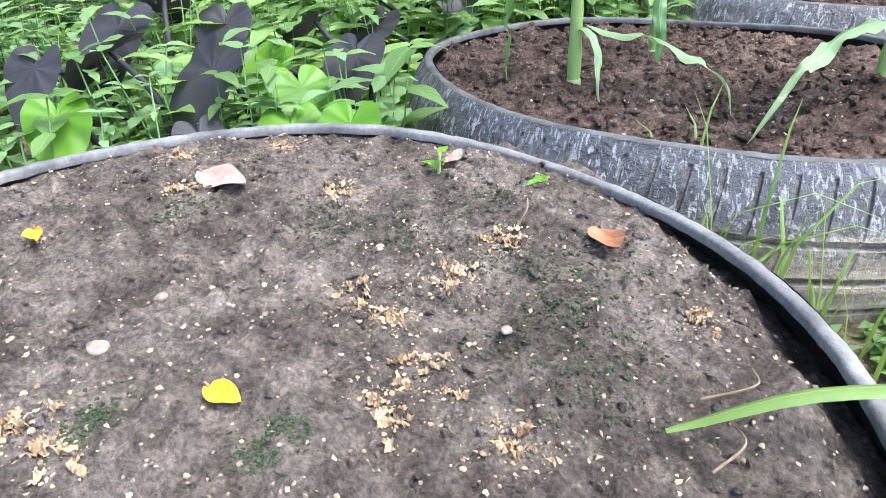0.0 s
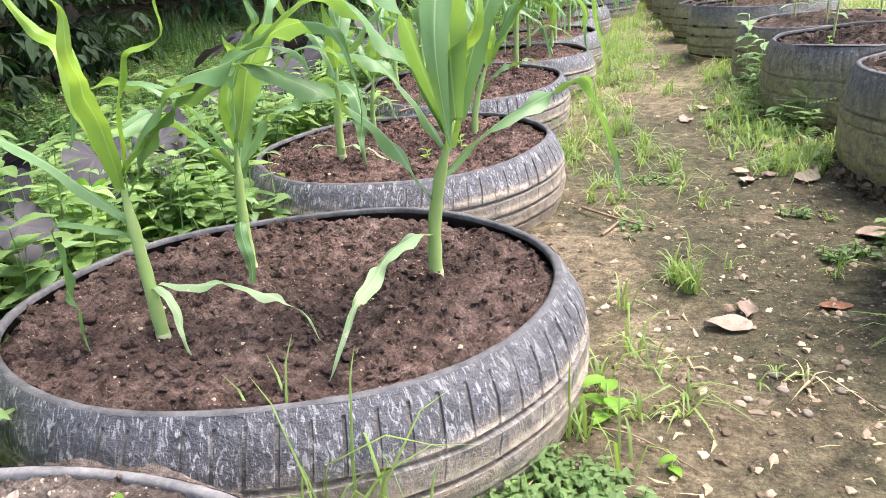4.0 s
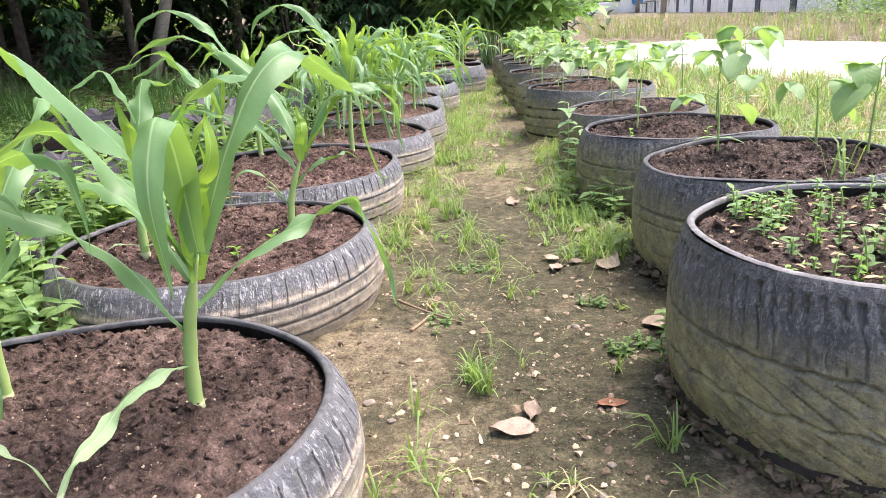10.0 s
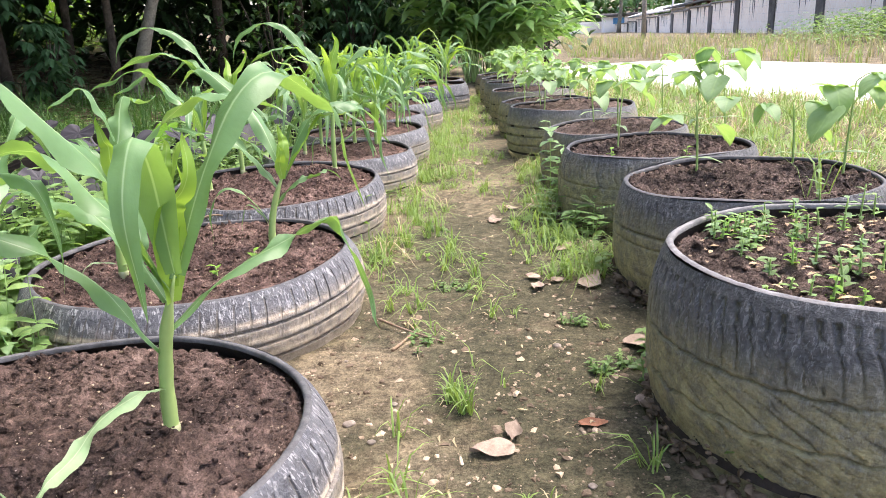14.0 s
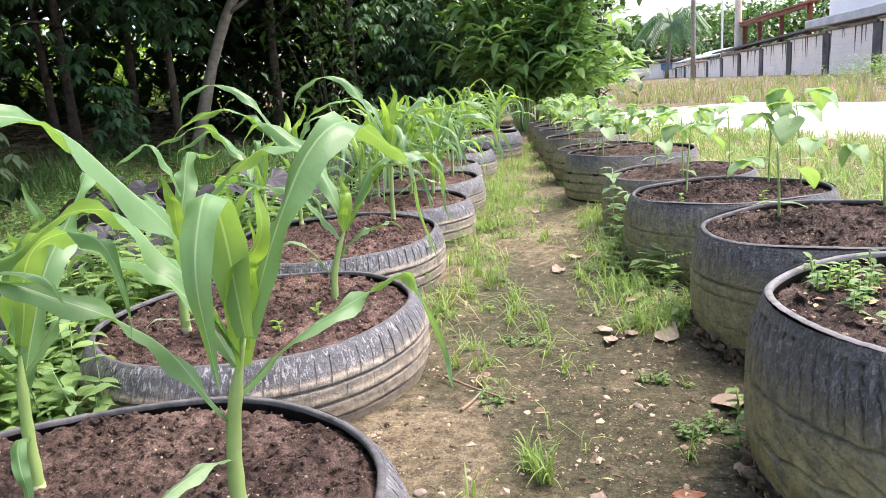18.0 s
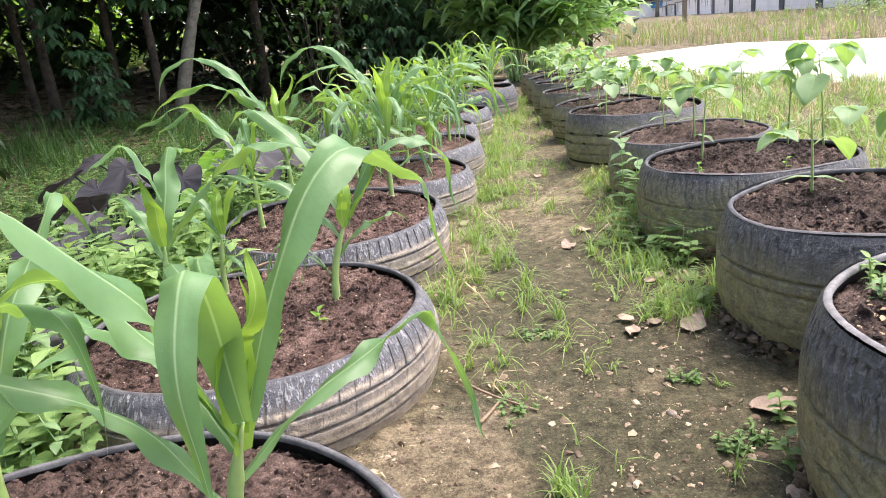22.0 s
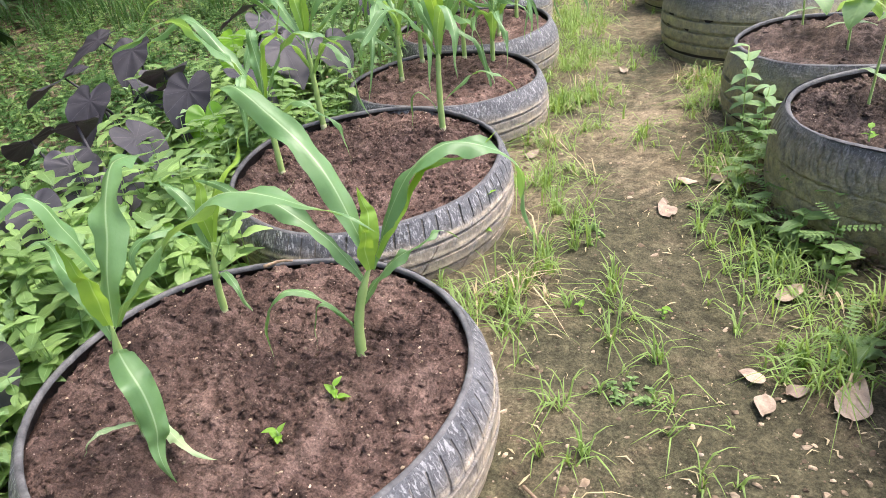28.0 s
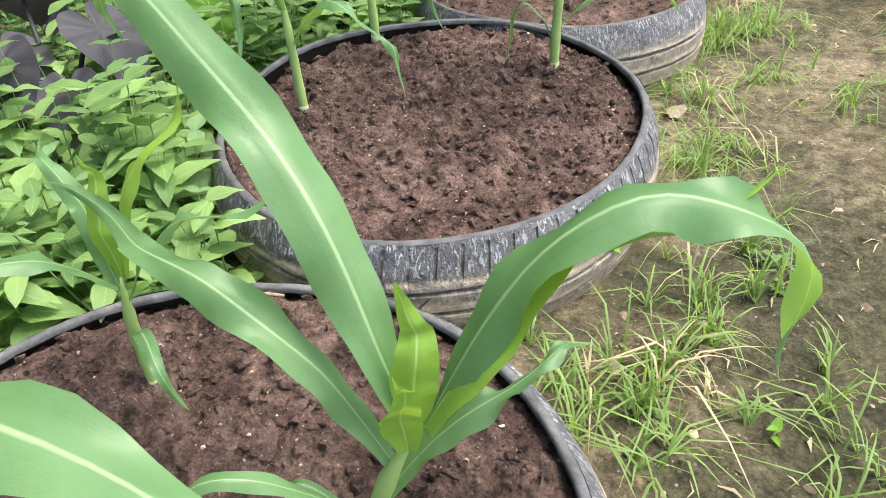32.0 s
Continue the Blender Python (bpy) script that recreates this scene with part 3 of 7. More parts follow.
def tyre_mesh(H, rim, bulge, tuck, style, fine, rng, turn, walled):
    """Outer wall with cut tread, shoulder and lip of a tyre laid flat whose upper sidewall is cut away."""
    ri = 0.5 * (rim[0] + rim[1])
    ro, reach = ri + bulge, oval_rim(rim)
    ph = rng.uniform(0, 6.28, 6)
    lugs = {"sipes": 74, "worn": 68}.get(style, 64)
    rounds = (0.62, 0.41, 0.21) if style != "waves" else (0.66, 0.5, 0.33, 0.16)
    cuts = (0, 0.10, 0.22, 0.34, 0.42, 0.445, 0.555, 0.58, 0.66, 0.78, 0.90) if fine else (0, 0.25, 0.44, 0.56, 0.75)
    levels = {0.0, 0.04, 0.08, 0.7, 0.74, 0.78, 0.81, 0.84, 0.86, 0.88, 0.9, 0.92, 0.94, 0.955, 0.97, 0.985, 1.0}
    for g in rounds:
        levels |= {g - 0.055, g - 0.026, g - 0.018, g, g + 0.018, g + 0.026, g + 0.055}
    levels = sorted(levels)
    seg = lugs * len(cuts)
    slant = {"sipes": 1.0, "worn": 0.6}.get(style, 0.4)

    def radius(s):
        return ro - tuck * (1 - smooth(0, 0.35, s)) - (ro - ri - 0.008) * max(0, (s - 0.52) / 0.48) ** 2.1

    def dent(lug, k, s):
        wear = 0.5 + 0.9 * noise.noise(Vector((lug * 0.9, s * 4, ph[5])))
        d = 0.0
        for g in rounds:
            if abs(s - g) < 0.02:
                d = 0.0085 * (0.7 + 0.6 * wear)
        mid = 0.44 < k < 0.56
        top = s > rounds[0] + 0.02
        e = 0.0
        if style == "sipes":
            if mid and ((top and s < 0.925) or (0.46 < s < 0.58 and lug % 2)):
                e = 0.0028 if top else 0.0016
        elif style == "worn":
            if mid and ((top and 0.72 < s < 0.97) or (s < 0.58 and lug % 4 == 1)):
                e = 0.004
        elif mid and ((top and 0.74 < s < 0.95) or (0.16 < s < 0.33 and lug % 2)):
            e = 0.0045
        return max(d, e * max(0.0, min(1.3, 0.4 + wear)))

    def shift(s):
        return slant * s if s > rounds[0] or style in ("sipes", "waves") else slant * rounds[0] + 4.2 * (s - rounds[0])

    def sag(th):
        return reach(th) / ri * (1 + 0.003 * math.sin(2 * th + ph[0]) + 0.005 * math.sin(3 * th + ph[1]))

    def lift(th):
        fall = reach(th) * (rim[3] * math.cos(th) + rim[4] * math.sin(th))
        return fall + 0.003 * math.sin(2 * th + ph[3]) + 0.0025 * math.sin(5 * th + ph[4])

    tread = Heap()
    verts = []
    for s in levels if walled else ():
        r = radius(s)
        for lug in range(lugs):
            for k in cuts:
                th = 2 * math.pi * (lug + k + shift(s)) / lugs + radians(turn)
                rr = (r - dent(lug, k, s) + 0.0022 * noise.noise(Vector((7 * math.cos(th), 7 * math.sin(th), 9 * s + ph[4])))) * sag(th)
                z = s * (H + lift(th)) - 0.012 * (1 - s)
                verts.append((rr * math.cos(th), rr * math.sin(th), z))
    if walled:
        tread.add(verts, grid_faces(len(levels), seg, True))
    seg = 360 if fine else 160
    ang = [2 * math.pi * k / seg for k in range(seg)]
    lip, inner = Heap(), Heap()
    verts = []
    for dr, dz in ((0.0085, -0.001), (0.0055, 0.0012), (0.0, 0.0014), (-0.003, -0.001), (-0.0025, -0.008)):
        for th in ang:
            rr = (ri + dr) * sag(th) + 0.0006 * noise.noise(Vector((math.cos(th) * 30, math.sin(th) * 30, dr * 90)))
            verts.append((rr * math.cos(th), rr * math.sin(th), H + lift(th) + dz + 0.0009 * noise.noise(Vector((math.cos(th) * 25, math.sin(th) * 25, 7)))))
    lip.add(verts, grid_faces(5, seg, True))
    verts = []
    for dr, s in ((-0.0023, 1 - 0.008 / H), (0.006, 0.93), (0.016, 0.85), (0.022, 0.72), (0.024, 0.5), (0.02, 0.1)):
        for th in ang:
            rr = (ri + dr) * sag(th)
            verts.append((rr * math.cos(th), rr * math.sin(th), s * (H + lift(th))))
    inner.add(verts, grid_faces(6, seg, True))
    return tread, lip, inner


def rugged_mesh(H, rim, bulge, tuck, style, rng, turn):
    """Outer wall of a muddy tyre: zigzag grooves round it, slanting cuts between them, slots on the shoulder."""
    ph = rng.uniform(0, 6.28, 6)
    ri = 0.5 * (rim[0] + rim[1])
    reach = oval_rim(rim)
    seg, rows = (900, 110) if style == "chunky" else (640, 84)
    # height of each groove, zigzag depth and length, width, depth
    rounds = {"chunky": ((0.63, 0.002, 0.052, 0.0022, 0.008), (0.40, 0.004, 0.075, 0.0026, 0.009), (0.17, 0.004, 0.07, 0.0024, 0.008)), "waves": ((0.67, 0.0, 0.05, 0.0024, 0.008), (0.57, 0.001, 0.05, 0.0024, 0.007), (0.33, 0.002, 0.06, 0.002, 0.003)), "worn": ((0.64, 0.001, 0.05, 0.003, 0.006), (0.44, 0.001, 0.05, 0.003, 0.005), (0.24, 0.001, 0.05, 0.003, 0.004))}[style]
    # from height, to height, slant, step, width, depth
    cuts = {"chunky": ((0.41, 0.63, 1.9, 0.052, 0.0018, 0.006), (0.18, 0.40, 1.9, 0.052, 0.0018, 0.006), (0.0, 0.17, 1.0, 0.05, 0.003, 0.004), (0.66, 0.86, 0.35, 0.0225, 0.0016, 0.005), (0.86, 0.94, 0.0, 0.0225, 0.0046, 0.006)), "waves": ((0.70, 0.94, 0.3, 0.024, 0.0018, 0.0035), (0.34, 0.57, 0.8, 0.05, 0.002, 0.002)), "worn": ((0.68, 0.93, 0.25, 0.022, 0.0022, 0.0045), (0.44, 0.64, 0.6, 0.044, 0.002, 0.003))}[style]
    verts = []
    for i in range(rows):
        s = i / (rows - 1)
        r0 = ri + bulge - tuck * (1 - smooth(0, 0.4, s)) - (bulge - 0.008) * max(0, (s - 0.60) / 0.40) ** 2.2
        v = s * H
        for k in range(seg):
            th = 2 * math.pi * k / seg
            u = th * (ri + bulge) + radians(turn)
            p = Vector((9 * math.cos(th), 9 * math.sin(th), 22 * v + ph[0]))
            wear = noise.noise(p)
            d = 0.0
            for g, amp, step, w, deep in rounds:
                q = u / step
                zig = amp * (4 * abs(q - math.floor(q + 0.5)) - 1)
                off = abs(v - g * H - zig)
                if off < 2 * w:
                    d = max(d, deep * (1 - smooth(0.5 * w, 1.6 * w, off)) * min(1.0, 0.8 + 0.8 * wear))
            for lo, hi, slant, step, w, deep in cuts:
                if lo < s < hi:
                    q = (u + slant * v + 0.004 * math.sin(70 * v)) / step
                    off = abs(q - math.floor(q + 0.5)) * step
                    if off < 2 * w:
                        d = max(d, deep * (1 - smooth(0.4 * w, 1.5 * w, off)) * max(0.0, min(1.0, 0.75 + 1.3 * wear)))
            rough = 0.0011 * noise.noise(p * 2.7) + 0.0007 * noise.noise(p * 9)
            mud = 0.010 * max(0.0, noise.noise(p * 0.8 + Vector((4, 1, 7)))) * (1 - smooth(0.05, 0.35, s))
            rr = (r0 - d + rough + mud) * reach(th) / ri
            fall = reach(th) * (rim[3] * math.cos(th) + rim[4] * math.sin(th))
            z = s * (H + fall + 0.003 * math.sin(2 * th + ph[3])) - 0.012 * (1 - s)
            verts.append((rr * math.cos(th), rr * math.sin(th), z))
    return Heap().add(verts, grid_faces(rows, seg, True))


def mud_crust(ob, rim, bulge, tuck, rng):
    """Earth clods washed up against the foot of a tyre."""
    heap = Heap()
    reach = oval_rim(rim)
    for n in range(1100):
        th = rng.uniform(0, 6.283)
        h = 0.09 * rng.uniform() ** 2.2 * (0.6 + 0.6 * noise.noise(Vector((4 * math.cos(th), 4 * math.sin(th), 2))))
        q = reach(th) + bulge - tuck * (1 - h / 0.12) + 0.012 * (1 - h / 0.07) * rng.uniform(0, 2)
        lump(heap, (q * math.cos(th), q * math.sin(th), max(0, h)), 0.0025 + 0.010 * rng.uniform() ** 2.5, rng, 0.7)
    return part("mud_crust", heap, M_CRUMB, ob, "earth clods washed against the tyre's foot", False, "stuff")


def tyre(at, H, rim, bulge, tuck, style, material, label, fine=True, seed=1, turn=0.0, edge=None):
    rng = np.random.default_rng(seed)
    ob = thing("tyre_planter", label, "tyre", "row of tyre planters", (*at, 0))
    rugged = material is M_TYRER and fine
    tread, lip, inner = tyre_mesh(H, rim, bulge, tuck, style, fine, rng, turn, not rugged)
    if rugged:
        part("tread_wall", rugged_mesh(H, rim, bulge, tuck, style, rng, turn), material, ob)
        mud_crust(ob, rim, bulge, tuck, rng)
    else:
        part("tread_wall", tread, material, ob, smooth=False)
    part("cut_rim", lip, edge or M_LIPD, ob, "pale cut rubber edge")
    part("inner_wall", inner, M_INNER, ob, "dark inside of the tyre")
    return ob


def soil_z(x, y, r, seed, rough, mounds):
    p = Vector((x, y, seed * 3.7))
    z = 0.010 * noise.noise(p * 5)
    lump1, lump2 = noise.noise(p * 17), noise.noise(p * 42)
    z += rough * (0.018 * max(0, lump1) + 0.015 * max(0, lump2) + 0.011 * max(0, noise.noise(p * 80)) + 0.0045 * noise.noise(p * 170))
    for mx, my, mh, mr in mounds:
        z += mh * math.exp(-((x - mx) ** 2 + (y - my) ** 2) / mr**2)
    return z


SURFACE = {}


def soil(at, level, rim, label, fine=True, seed=1, rough=1.0, mounds=(), material=None, crumbs=900):
    """Loose clumpy soil that fills a tyre up to a level, with loose crumbs and grit."""
    rings, seg = (84, 290) if fine else (26, 96)
    heap = Heap()
    r = 0.5 * (rim[0] + rim[1]) + 0.018
    reach = oval_rim((rim[0] + 0.018, rim[1] + 0.018, rim[2]))

    def lie(x, y):
        return level + rim[3] * x + rim[4] * y + soil_z(x, y, r, seed, rough, mounds)

    def drop(q, th):
        return 0.022 * smooth(0.9, 1.0, q) if rough > 0.8 else (0.004 + 0.030 * smooth(0.2, 0.9, math.cos(th - 0.25))) * smooth(0.84, 1.0, q)

    verts = [(0, 0, lie(0, 0))]
    for i in range(1, rings + 1):
        for k in range(seg):
            th = 2 * math.pi * (k + 0.5 * (i % 2)) / seg
            q = reach(th) * (i / rings) ** 0.8
            x, y = q * math.cos(th), q * math.sin(th)
            verts.append((x, y, lie(x, y) - drop((i / rings) ** 0.8, th)))
    faces = [(0, 1 + k, 1 + (k + 1) % seg) for k in range(seg)]
    faces += [tuple(1 + i for i in f[::-1]) for f in grid_faces(rings, seg, True)]
    heap.add(verts, faces)
    ob = whole("soil_bed", heap, material or M_SOIL, label, "soil", "soil in the tyres")
    ob.matrix_world = pose(*at, 0)
    rng = np.random.default_rng(seed + 50)
    small, grit = Heap(), Heap()
    for n in range(crumbs):
        q, th = math.sqrt(rng.uniform()), rng.uniform(0, 6.283)
        z = -drop(0.95 * q, th)
        q *= 0.95 * reach(th)
        x, y = q * math.cos(th), q * math.sin(th)
        z += lie(x, y)
        if rng.uniform() < (0.10 if rough > 0.8 else 0.38):
            lump(grit, (x, y, z + 0.0004), 0.0008 + (0.0026 if rough > 0.8 else 0.0015) * rng.uniform() ** 2.5, rng)
        else:
            s = 0.0013 + (0.0068 if rough > 0.8 else 0.0045) * rng.uniform() ** 4
            lump(small, (x, y, z + 0.2 * s), s * rough**0.7, rng, 0.75)
    part("crumb_layer", small, material or M_SOIL, ob, "loose soil crumbs", False, "stuff")
    part("grit_layer", grit, M_GRAVEL, ob, "pale grit grains", False, "stuff")
    SURFACE[seed] = lambda X, Y: lie(X - at[0], Y - at[1])
    return ob


DUSTY = "black tyre laid flat, dusty scuffed tread, upper sidewall cut away"
MOSSY = "black tyre laid flat, olive mud on its tread, filled with soil"
# centre, height, rim (half length, half width, bearing, fall along x, along y), soil level, tread
LEFT = [
    ((-0.279, 0.256), 0.186, (0.391, 0.360, 0, -0.025, 0.0), 0.176, "worn"),
    ((-0.379, 1.054), 0.168, (0.396, 0.358, 1, 0.015, -0.055), 0.147, "sipes"),
    ((-0.488, 1.877), 0.165, (0.367, 0.363, 0, 0.0, -0.012), 0.148, "sipes"),
    ((-0.555, 2.703), 0.177, (0.370, 0.356, 90, -0.015, 0.022), 0.153, "worn"),
    ((-0.496, 3.385), 0.178, (0.322, 0.303, 0, -0.01, 0.0), 0.156, "sipes"),
    ((-0.515, 4.05), 0.185, (0.318, 0.318, 0, 0.0, 0.0), 0.162, "sipes"),
    ((-0.60, 4.74), 0.185, (0.310, 0.310, 0, 0.0, 0.0), 0.162, "worn"),
    ((-0.57, 5.43), 0.20, (0.310, 0.310, 0, 0.0, 0.0), 0.16, "sipes"),
    ((-0.46, 6.55), 0.25, (0.335, 0.335, 0, 0.0, 0.0), 0.21, "worn"),
    ((-0.52, 7.32), 0.24, (0.310, 0.310, 0, 0.0, 0.0), 0.20, "sipes"),
]
RIGHT = [
    ((0.856, 1.392), 0.312, (0.300, 0.290, 0, 0.006, -0.008), 0.282, "chunky"),
    ((0.889, 2.094), 0.280, (0.307, 0.290, 45, 0.015, -0.018), 0.255, "waves"),
    ((0.796, 2.780), 0.258, (0.305, 0.290, 0, 0.01, -0.012), 0.232, "worn"),
    ((0.737, 3.395), 0.245, (0.288, 0.280, 0, 0.01, 0.0), 0.222, "sipes"),
    ((0.615, 4.225), 0.263, (0.325, 0.325, 0, 0.0, 0.0), 0.236, "waves"),
    ((0.52, 5.02), 0.215, (0.295, 0.295, 0, 0.0, 0.0), 0.19, "waves"),
    ((0.44, 5.76), 0.235, (0.295, 0.295, 0, 0.0, 0.0), 0.205, "worn"),
    ((0.37, 6.50), 0.245, (0.295, 0.295, 0, 0.0, 0.0), 0.215, "sipes"),
    ((0.30, 7.25), 0.235, (0.295, 0.295, 0, 0.0, 0.0), 0.2, "worn"),
    ((0.22, 8.0), 0.23, (0.295, 0.295, 0, 0.0, 0.0), 0.2, "sipes"),
]
for i, (c, H, rim, level, style) in enumerate(LEFT):
    tyre(c, H, rim, 0.034 if i in (0, 3, 4) else 0.041, 0.014, style, M_TYREL, DUSTY if i else "worn tyre with a thin cut rim, first of the row", i < 4, 10 + i, 37 * i, M_LIP if i < 1 else M_LIPD)
    mounds = {0: [(-0.08, -0.06, 0.010, 0.28)], 1: [(0.25, -0.02, 0.034, 0.09), (-0.10, -0.19, 0.018, 0.1), (0.12, -0.10, -0.02, 0.07)], 2: [(0.2, 0.04, 0.022, 0.09), (-0.10, -0.16, 0.014, 0.08), (-0.08, -0.27, 0.022, 0.035), (0, 0.15, 0.010, 0.1)]}.get(i, [(0.1, 0.15, 0.025, 0.1)])
    soil(c, level, rim, "flat settled grey-brown soil with moss and dry chaff" if i == 0 else "loose reddish-brown clumpy soil in a tyre", i < 4, 100 + i, 0.75 if i == 0 else 1.05, mounds, (M_SOILG, M_SOILM)[i] if i < 2 else M_SOIL, 5200 if i == 0 else 4600 if i < 4 else 1100 if i < 5 else 200)
for i, (c, H, rim, level, style) in enumerate(RIGHT):
    tyre(c, H, rim, 0.034, 0.024 if i < 2 else 0.016, style, M_TYRER, MOSSY, i < 3, 40 + i, 23 * i, M_LIP if i == 0 else None)
    soil(c, level, rim, "dark heaped crumbly soil in a tyre", i < 3, 200 + i, 1.1, [(0.02, 0.05, 0.035, 0.16), (-0.12, -0.05, -0.02, 0.08)] if i else [(0.05, 0, 0.012, 0.2)], M_SOILD, 2200 if i < 3 else 200)


# ---- corn ----
def around(az):
    return np.array([math.cos(radians(az)), math.sin(radians(az)), 0.0])


def corn_leaf(parent, foot, az, h0, apex, tip, width, name="leaf", material=None, twist=0.0, sway=0.0, count=26, label="", fold=0.30, ruffle=0.0105, seed=0.0):
    """A corn leaf: it leaves the stem at height h0, rises to the apex and hangs to the tip (each: way out, height)."""
    out = around(az)
    side = np.array([-out[1], out[0], 0.0])
    (ra, ha), (rt, ht) = apex, tip
    pts = [(0.004, h0, 0), (0.42 * ra, h0 + 0.60 * (ha - h0), 0.1), (ra, ha, 0.3), (0.5 * (ra + rt) + 0.24 * (rt - ra), ha - 0.30 * (ha - ht), 0.65), (rt, ht, 1.0)]
    line = spline([foot + out * r + np.array([0, 0, h]) + side * sway * q for r, h, q in pts], count)
    run = np.linspace(0, 1, count)[:, None]
    far = min(1.0, 3.2 * math.hypot(rt, ht - h0))
    line = line + far * run * (0.016 * np.sin(8 * run + seed) * side + np.array([0, 0, 0.012]) * np.sin(14 * run + 2 * seed) + 0.006 * np.sin(23 * run + 3 * seed) * out)
    heap = Heap()
    blade(heap, line, width, side, fold, ruffle * far * min(1.0, width / 0.03), twist, 7, "corn", seed)
    return part(name, heap, material or M_CORN, parent, label)


def corn(at, height, leaves, label, lean=(0.0, 0.0), thick=0.011, whorl=5, seed=1, count=26, young=True):
    """A young corn plant. height: to the top of the stem; leaves: (bearing, from height, apex, tip, width[, twist, sway, kind])."""
    rng = np.random.default_rng(seed)
    ob = thing("corn_plant", label, "corn plant", "corn in the tyres", at)
    top = np.array([lean[0], lean[1], height])

    def on_stem(h):
        s = h / height
        return np.array([lean[0] * s * s, lean[1] * s * s, 0.0])

    heap = Heap()
    n = 14
    line = [on_stem(h) + np.array([0, 0, h]) for h in np.linspace(-0.02, height, n)]
    rad = [thick * (1.0 - 0.35 * k / (n - 1)) * (1.10 if k in (3, 6, 9) else 1.0) * min(1.0, 0.16 + 0.24 * (n - 1 - k)) for k in range(n)]
    tube(heap, line, rad, 10)
    part("stem", heap, M_STEM, ob)
    heap = Heap()
    tube(heap, [line[0], line[1], 0.6 * line[1] + 0.4 * line[2]], [thick * 1.06, thick * 1.05, thick * 1.02], 10)
    part("stem_foot", heap, M_STEMP, ob, "pale lower stem")
    for spec in leaves:
        az, h0, apex, tip, width = spec[:5]
        twist, sway, kind = (list(spec[5:]) + [0.0, 0.0, ""][len(spec) - 5 :])[:3]
        mat = {"": M_CORN, "y": M_CORNY, "p": M_CORNP}[kind]
        corn_leaf(ob, on_stem(h0), az, h0, apex, tip, width, "leaf", mat, twist, sway, count, "pale spotted leaf" if kind == "p" else "", ruffle=0.0035 if kind == "y" else 0.0105, seed=rng.uniform(0, 6))
    return ob


def some_leaves(rng, height, n=9, reach=0.2):
    out, az = [], rng.uniform(0, 360)
    for k in range(n):
        s = k / (n - 1)
        az += 180 + rng.uniform(-40, 40)
        h0 = height * (0.3 + 0.66 * s)
        if s > 0.86:
            out.append((az, h0, (0.03 + 0.03 * rng.uniform(), height * 1.05 + 0.09), (0.09 + 0.06 * rng.uniform(), height + 0.12 + 0.05 * rng.uniform()), 0.032, rng.uniform(-0.5, 0.5), 0.0, "y"))
        else:
            ra = reach * rng.uniform(0.45, 0.85)
            ha = h0 + rng.uniform(0.10, 0.25) * (0.6 + 0.5 * s)
            rt = ra + reach * rng.uniform(0.5, 0.95)
            out.append((az, h0, (ra, ha), (rt, ha - rng.uniform(0.06, 0.30)), rng.uniform(0.020, 0.034), rng.uniform(-1.2, 1.2), rng.uniform(-0.09, 0.09), "" if rng.uniform() < 0.95 else "y"))
    return out


def bed(k, x, y):
    """A place on the soil of a tyre."""
    return (x, y, SURFACE[k](x, y))


CORN = "young corn plant with arching green leaves, growing in tyre soil"
# bearing, from height, apex (way out, height), tip, width, twist, sway, kind
corn(bed(101, -0.141, 1.045), 0.215, [
    (54, 0.14, (0.24, 0.225), (0.30, 0.05), 0.027, 0.3, -0.04),
    (60, 0.215, (0.17, 0.43), (0.35, 0.22), 0.048, -0.45, 0.02),
    (200, 0.11, (0.18, 0.29), (0.33, 0.29), 0.030, 0.5),
    (230, 0.20, (0.15, 0.455), (0.36, 0.40), 0.044, 0.9, 0.03),
    (281, 0.22, (0.06, 0.385), (0.12, 0.21), 0.044, 0.0),
    (165, 0.18, (0.13, 0.30), (0.27, 0.27), 0.025, -0.5),
    (340, 0.18, (0.030, 0.30), (0.055, 0.375), 0.050, 0.1, 0.0, "y"),
    (70, 0.20, (0.02, 0.29), (0.045, 0.335), 0.022, 0.1, 0.0, "y"),
    (188, 0.20, (0.12, 0.36), (0.27, 0.26), 0.032, -0.7, 0.03),
    (120, 0.21, (0.10, 0.34), (0.22, 0.33), 0.030, 0.5),
    (259, 0.06, (0.06, 0.075), (0.25, -0.008), 0.021, 0.3, 0.0, "p"),
], "corn plant with broad arching leaves and one withered leaf", (0.052, -0.026), 0.0100, seed=301, count=34)
corn(bed(101, -0.455, 0.864), 0.225, [
    (197, 0.16, (0.26, 0.33), (0.39, 0.14), 0.032, 0.6),
    (15, 0.22, (0.16, 0.34), (0.25, 0.31), 0.042, -0.4),
    (165, 0.20, (0.05, 0.35), (0.12, 0.46), 0.028, 0.4, 0.0, "y"),
    (40, 0.20, (0.035, 0.34), (0.09, 0.44), 0.030, 0.2, 0.0, "y"),
    (280, 0.20, (0.02, 0.33), (0.04, 0.42), 0.030, 0.0, 0.0, "y"),
    (30, 0.19, (0.12, 0.31), (0.20, 0.34), 0.030, 0.4),
    (215, 0.14, (0.08, 0.17), (0.09, -0.01), 0.028, 0.2),
    (12, 0.07, (0.03, 0.075), (0.21, -0.01), 0.020, 0.3, 0.0, "p"),
    (335, 0.07, (0.025, 0.075), (0.07, -0.01), 0.012, 0.1, 0.0, "p"),
], "sturdy corn plant with upright light green whorl", (0.0, 0.0), 0.0092, seed=302, count=34)
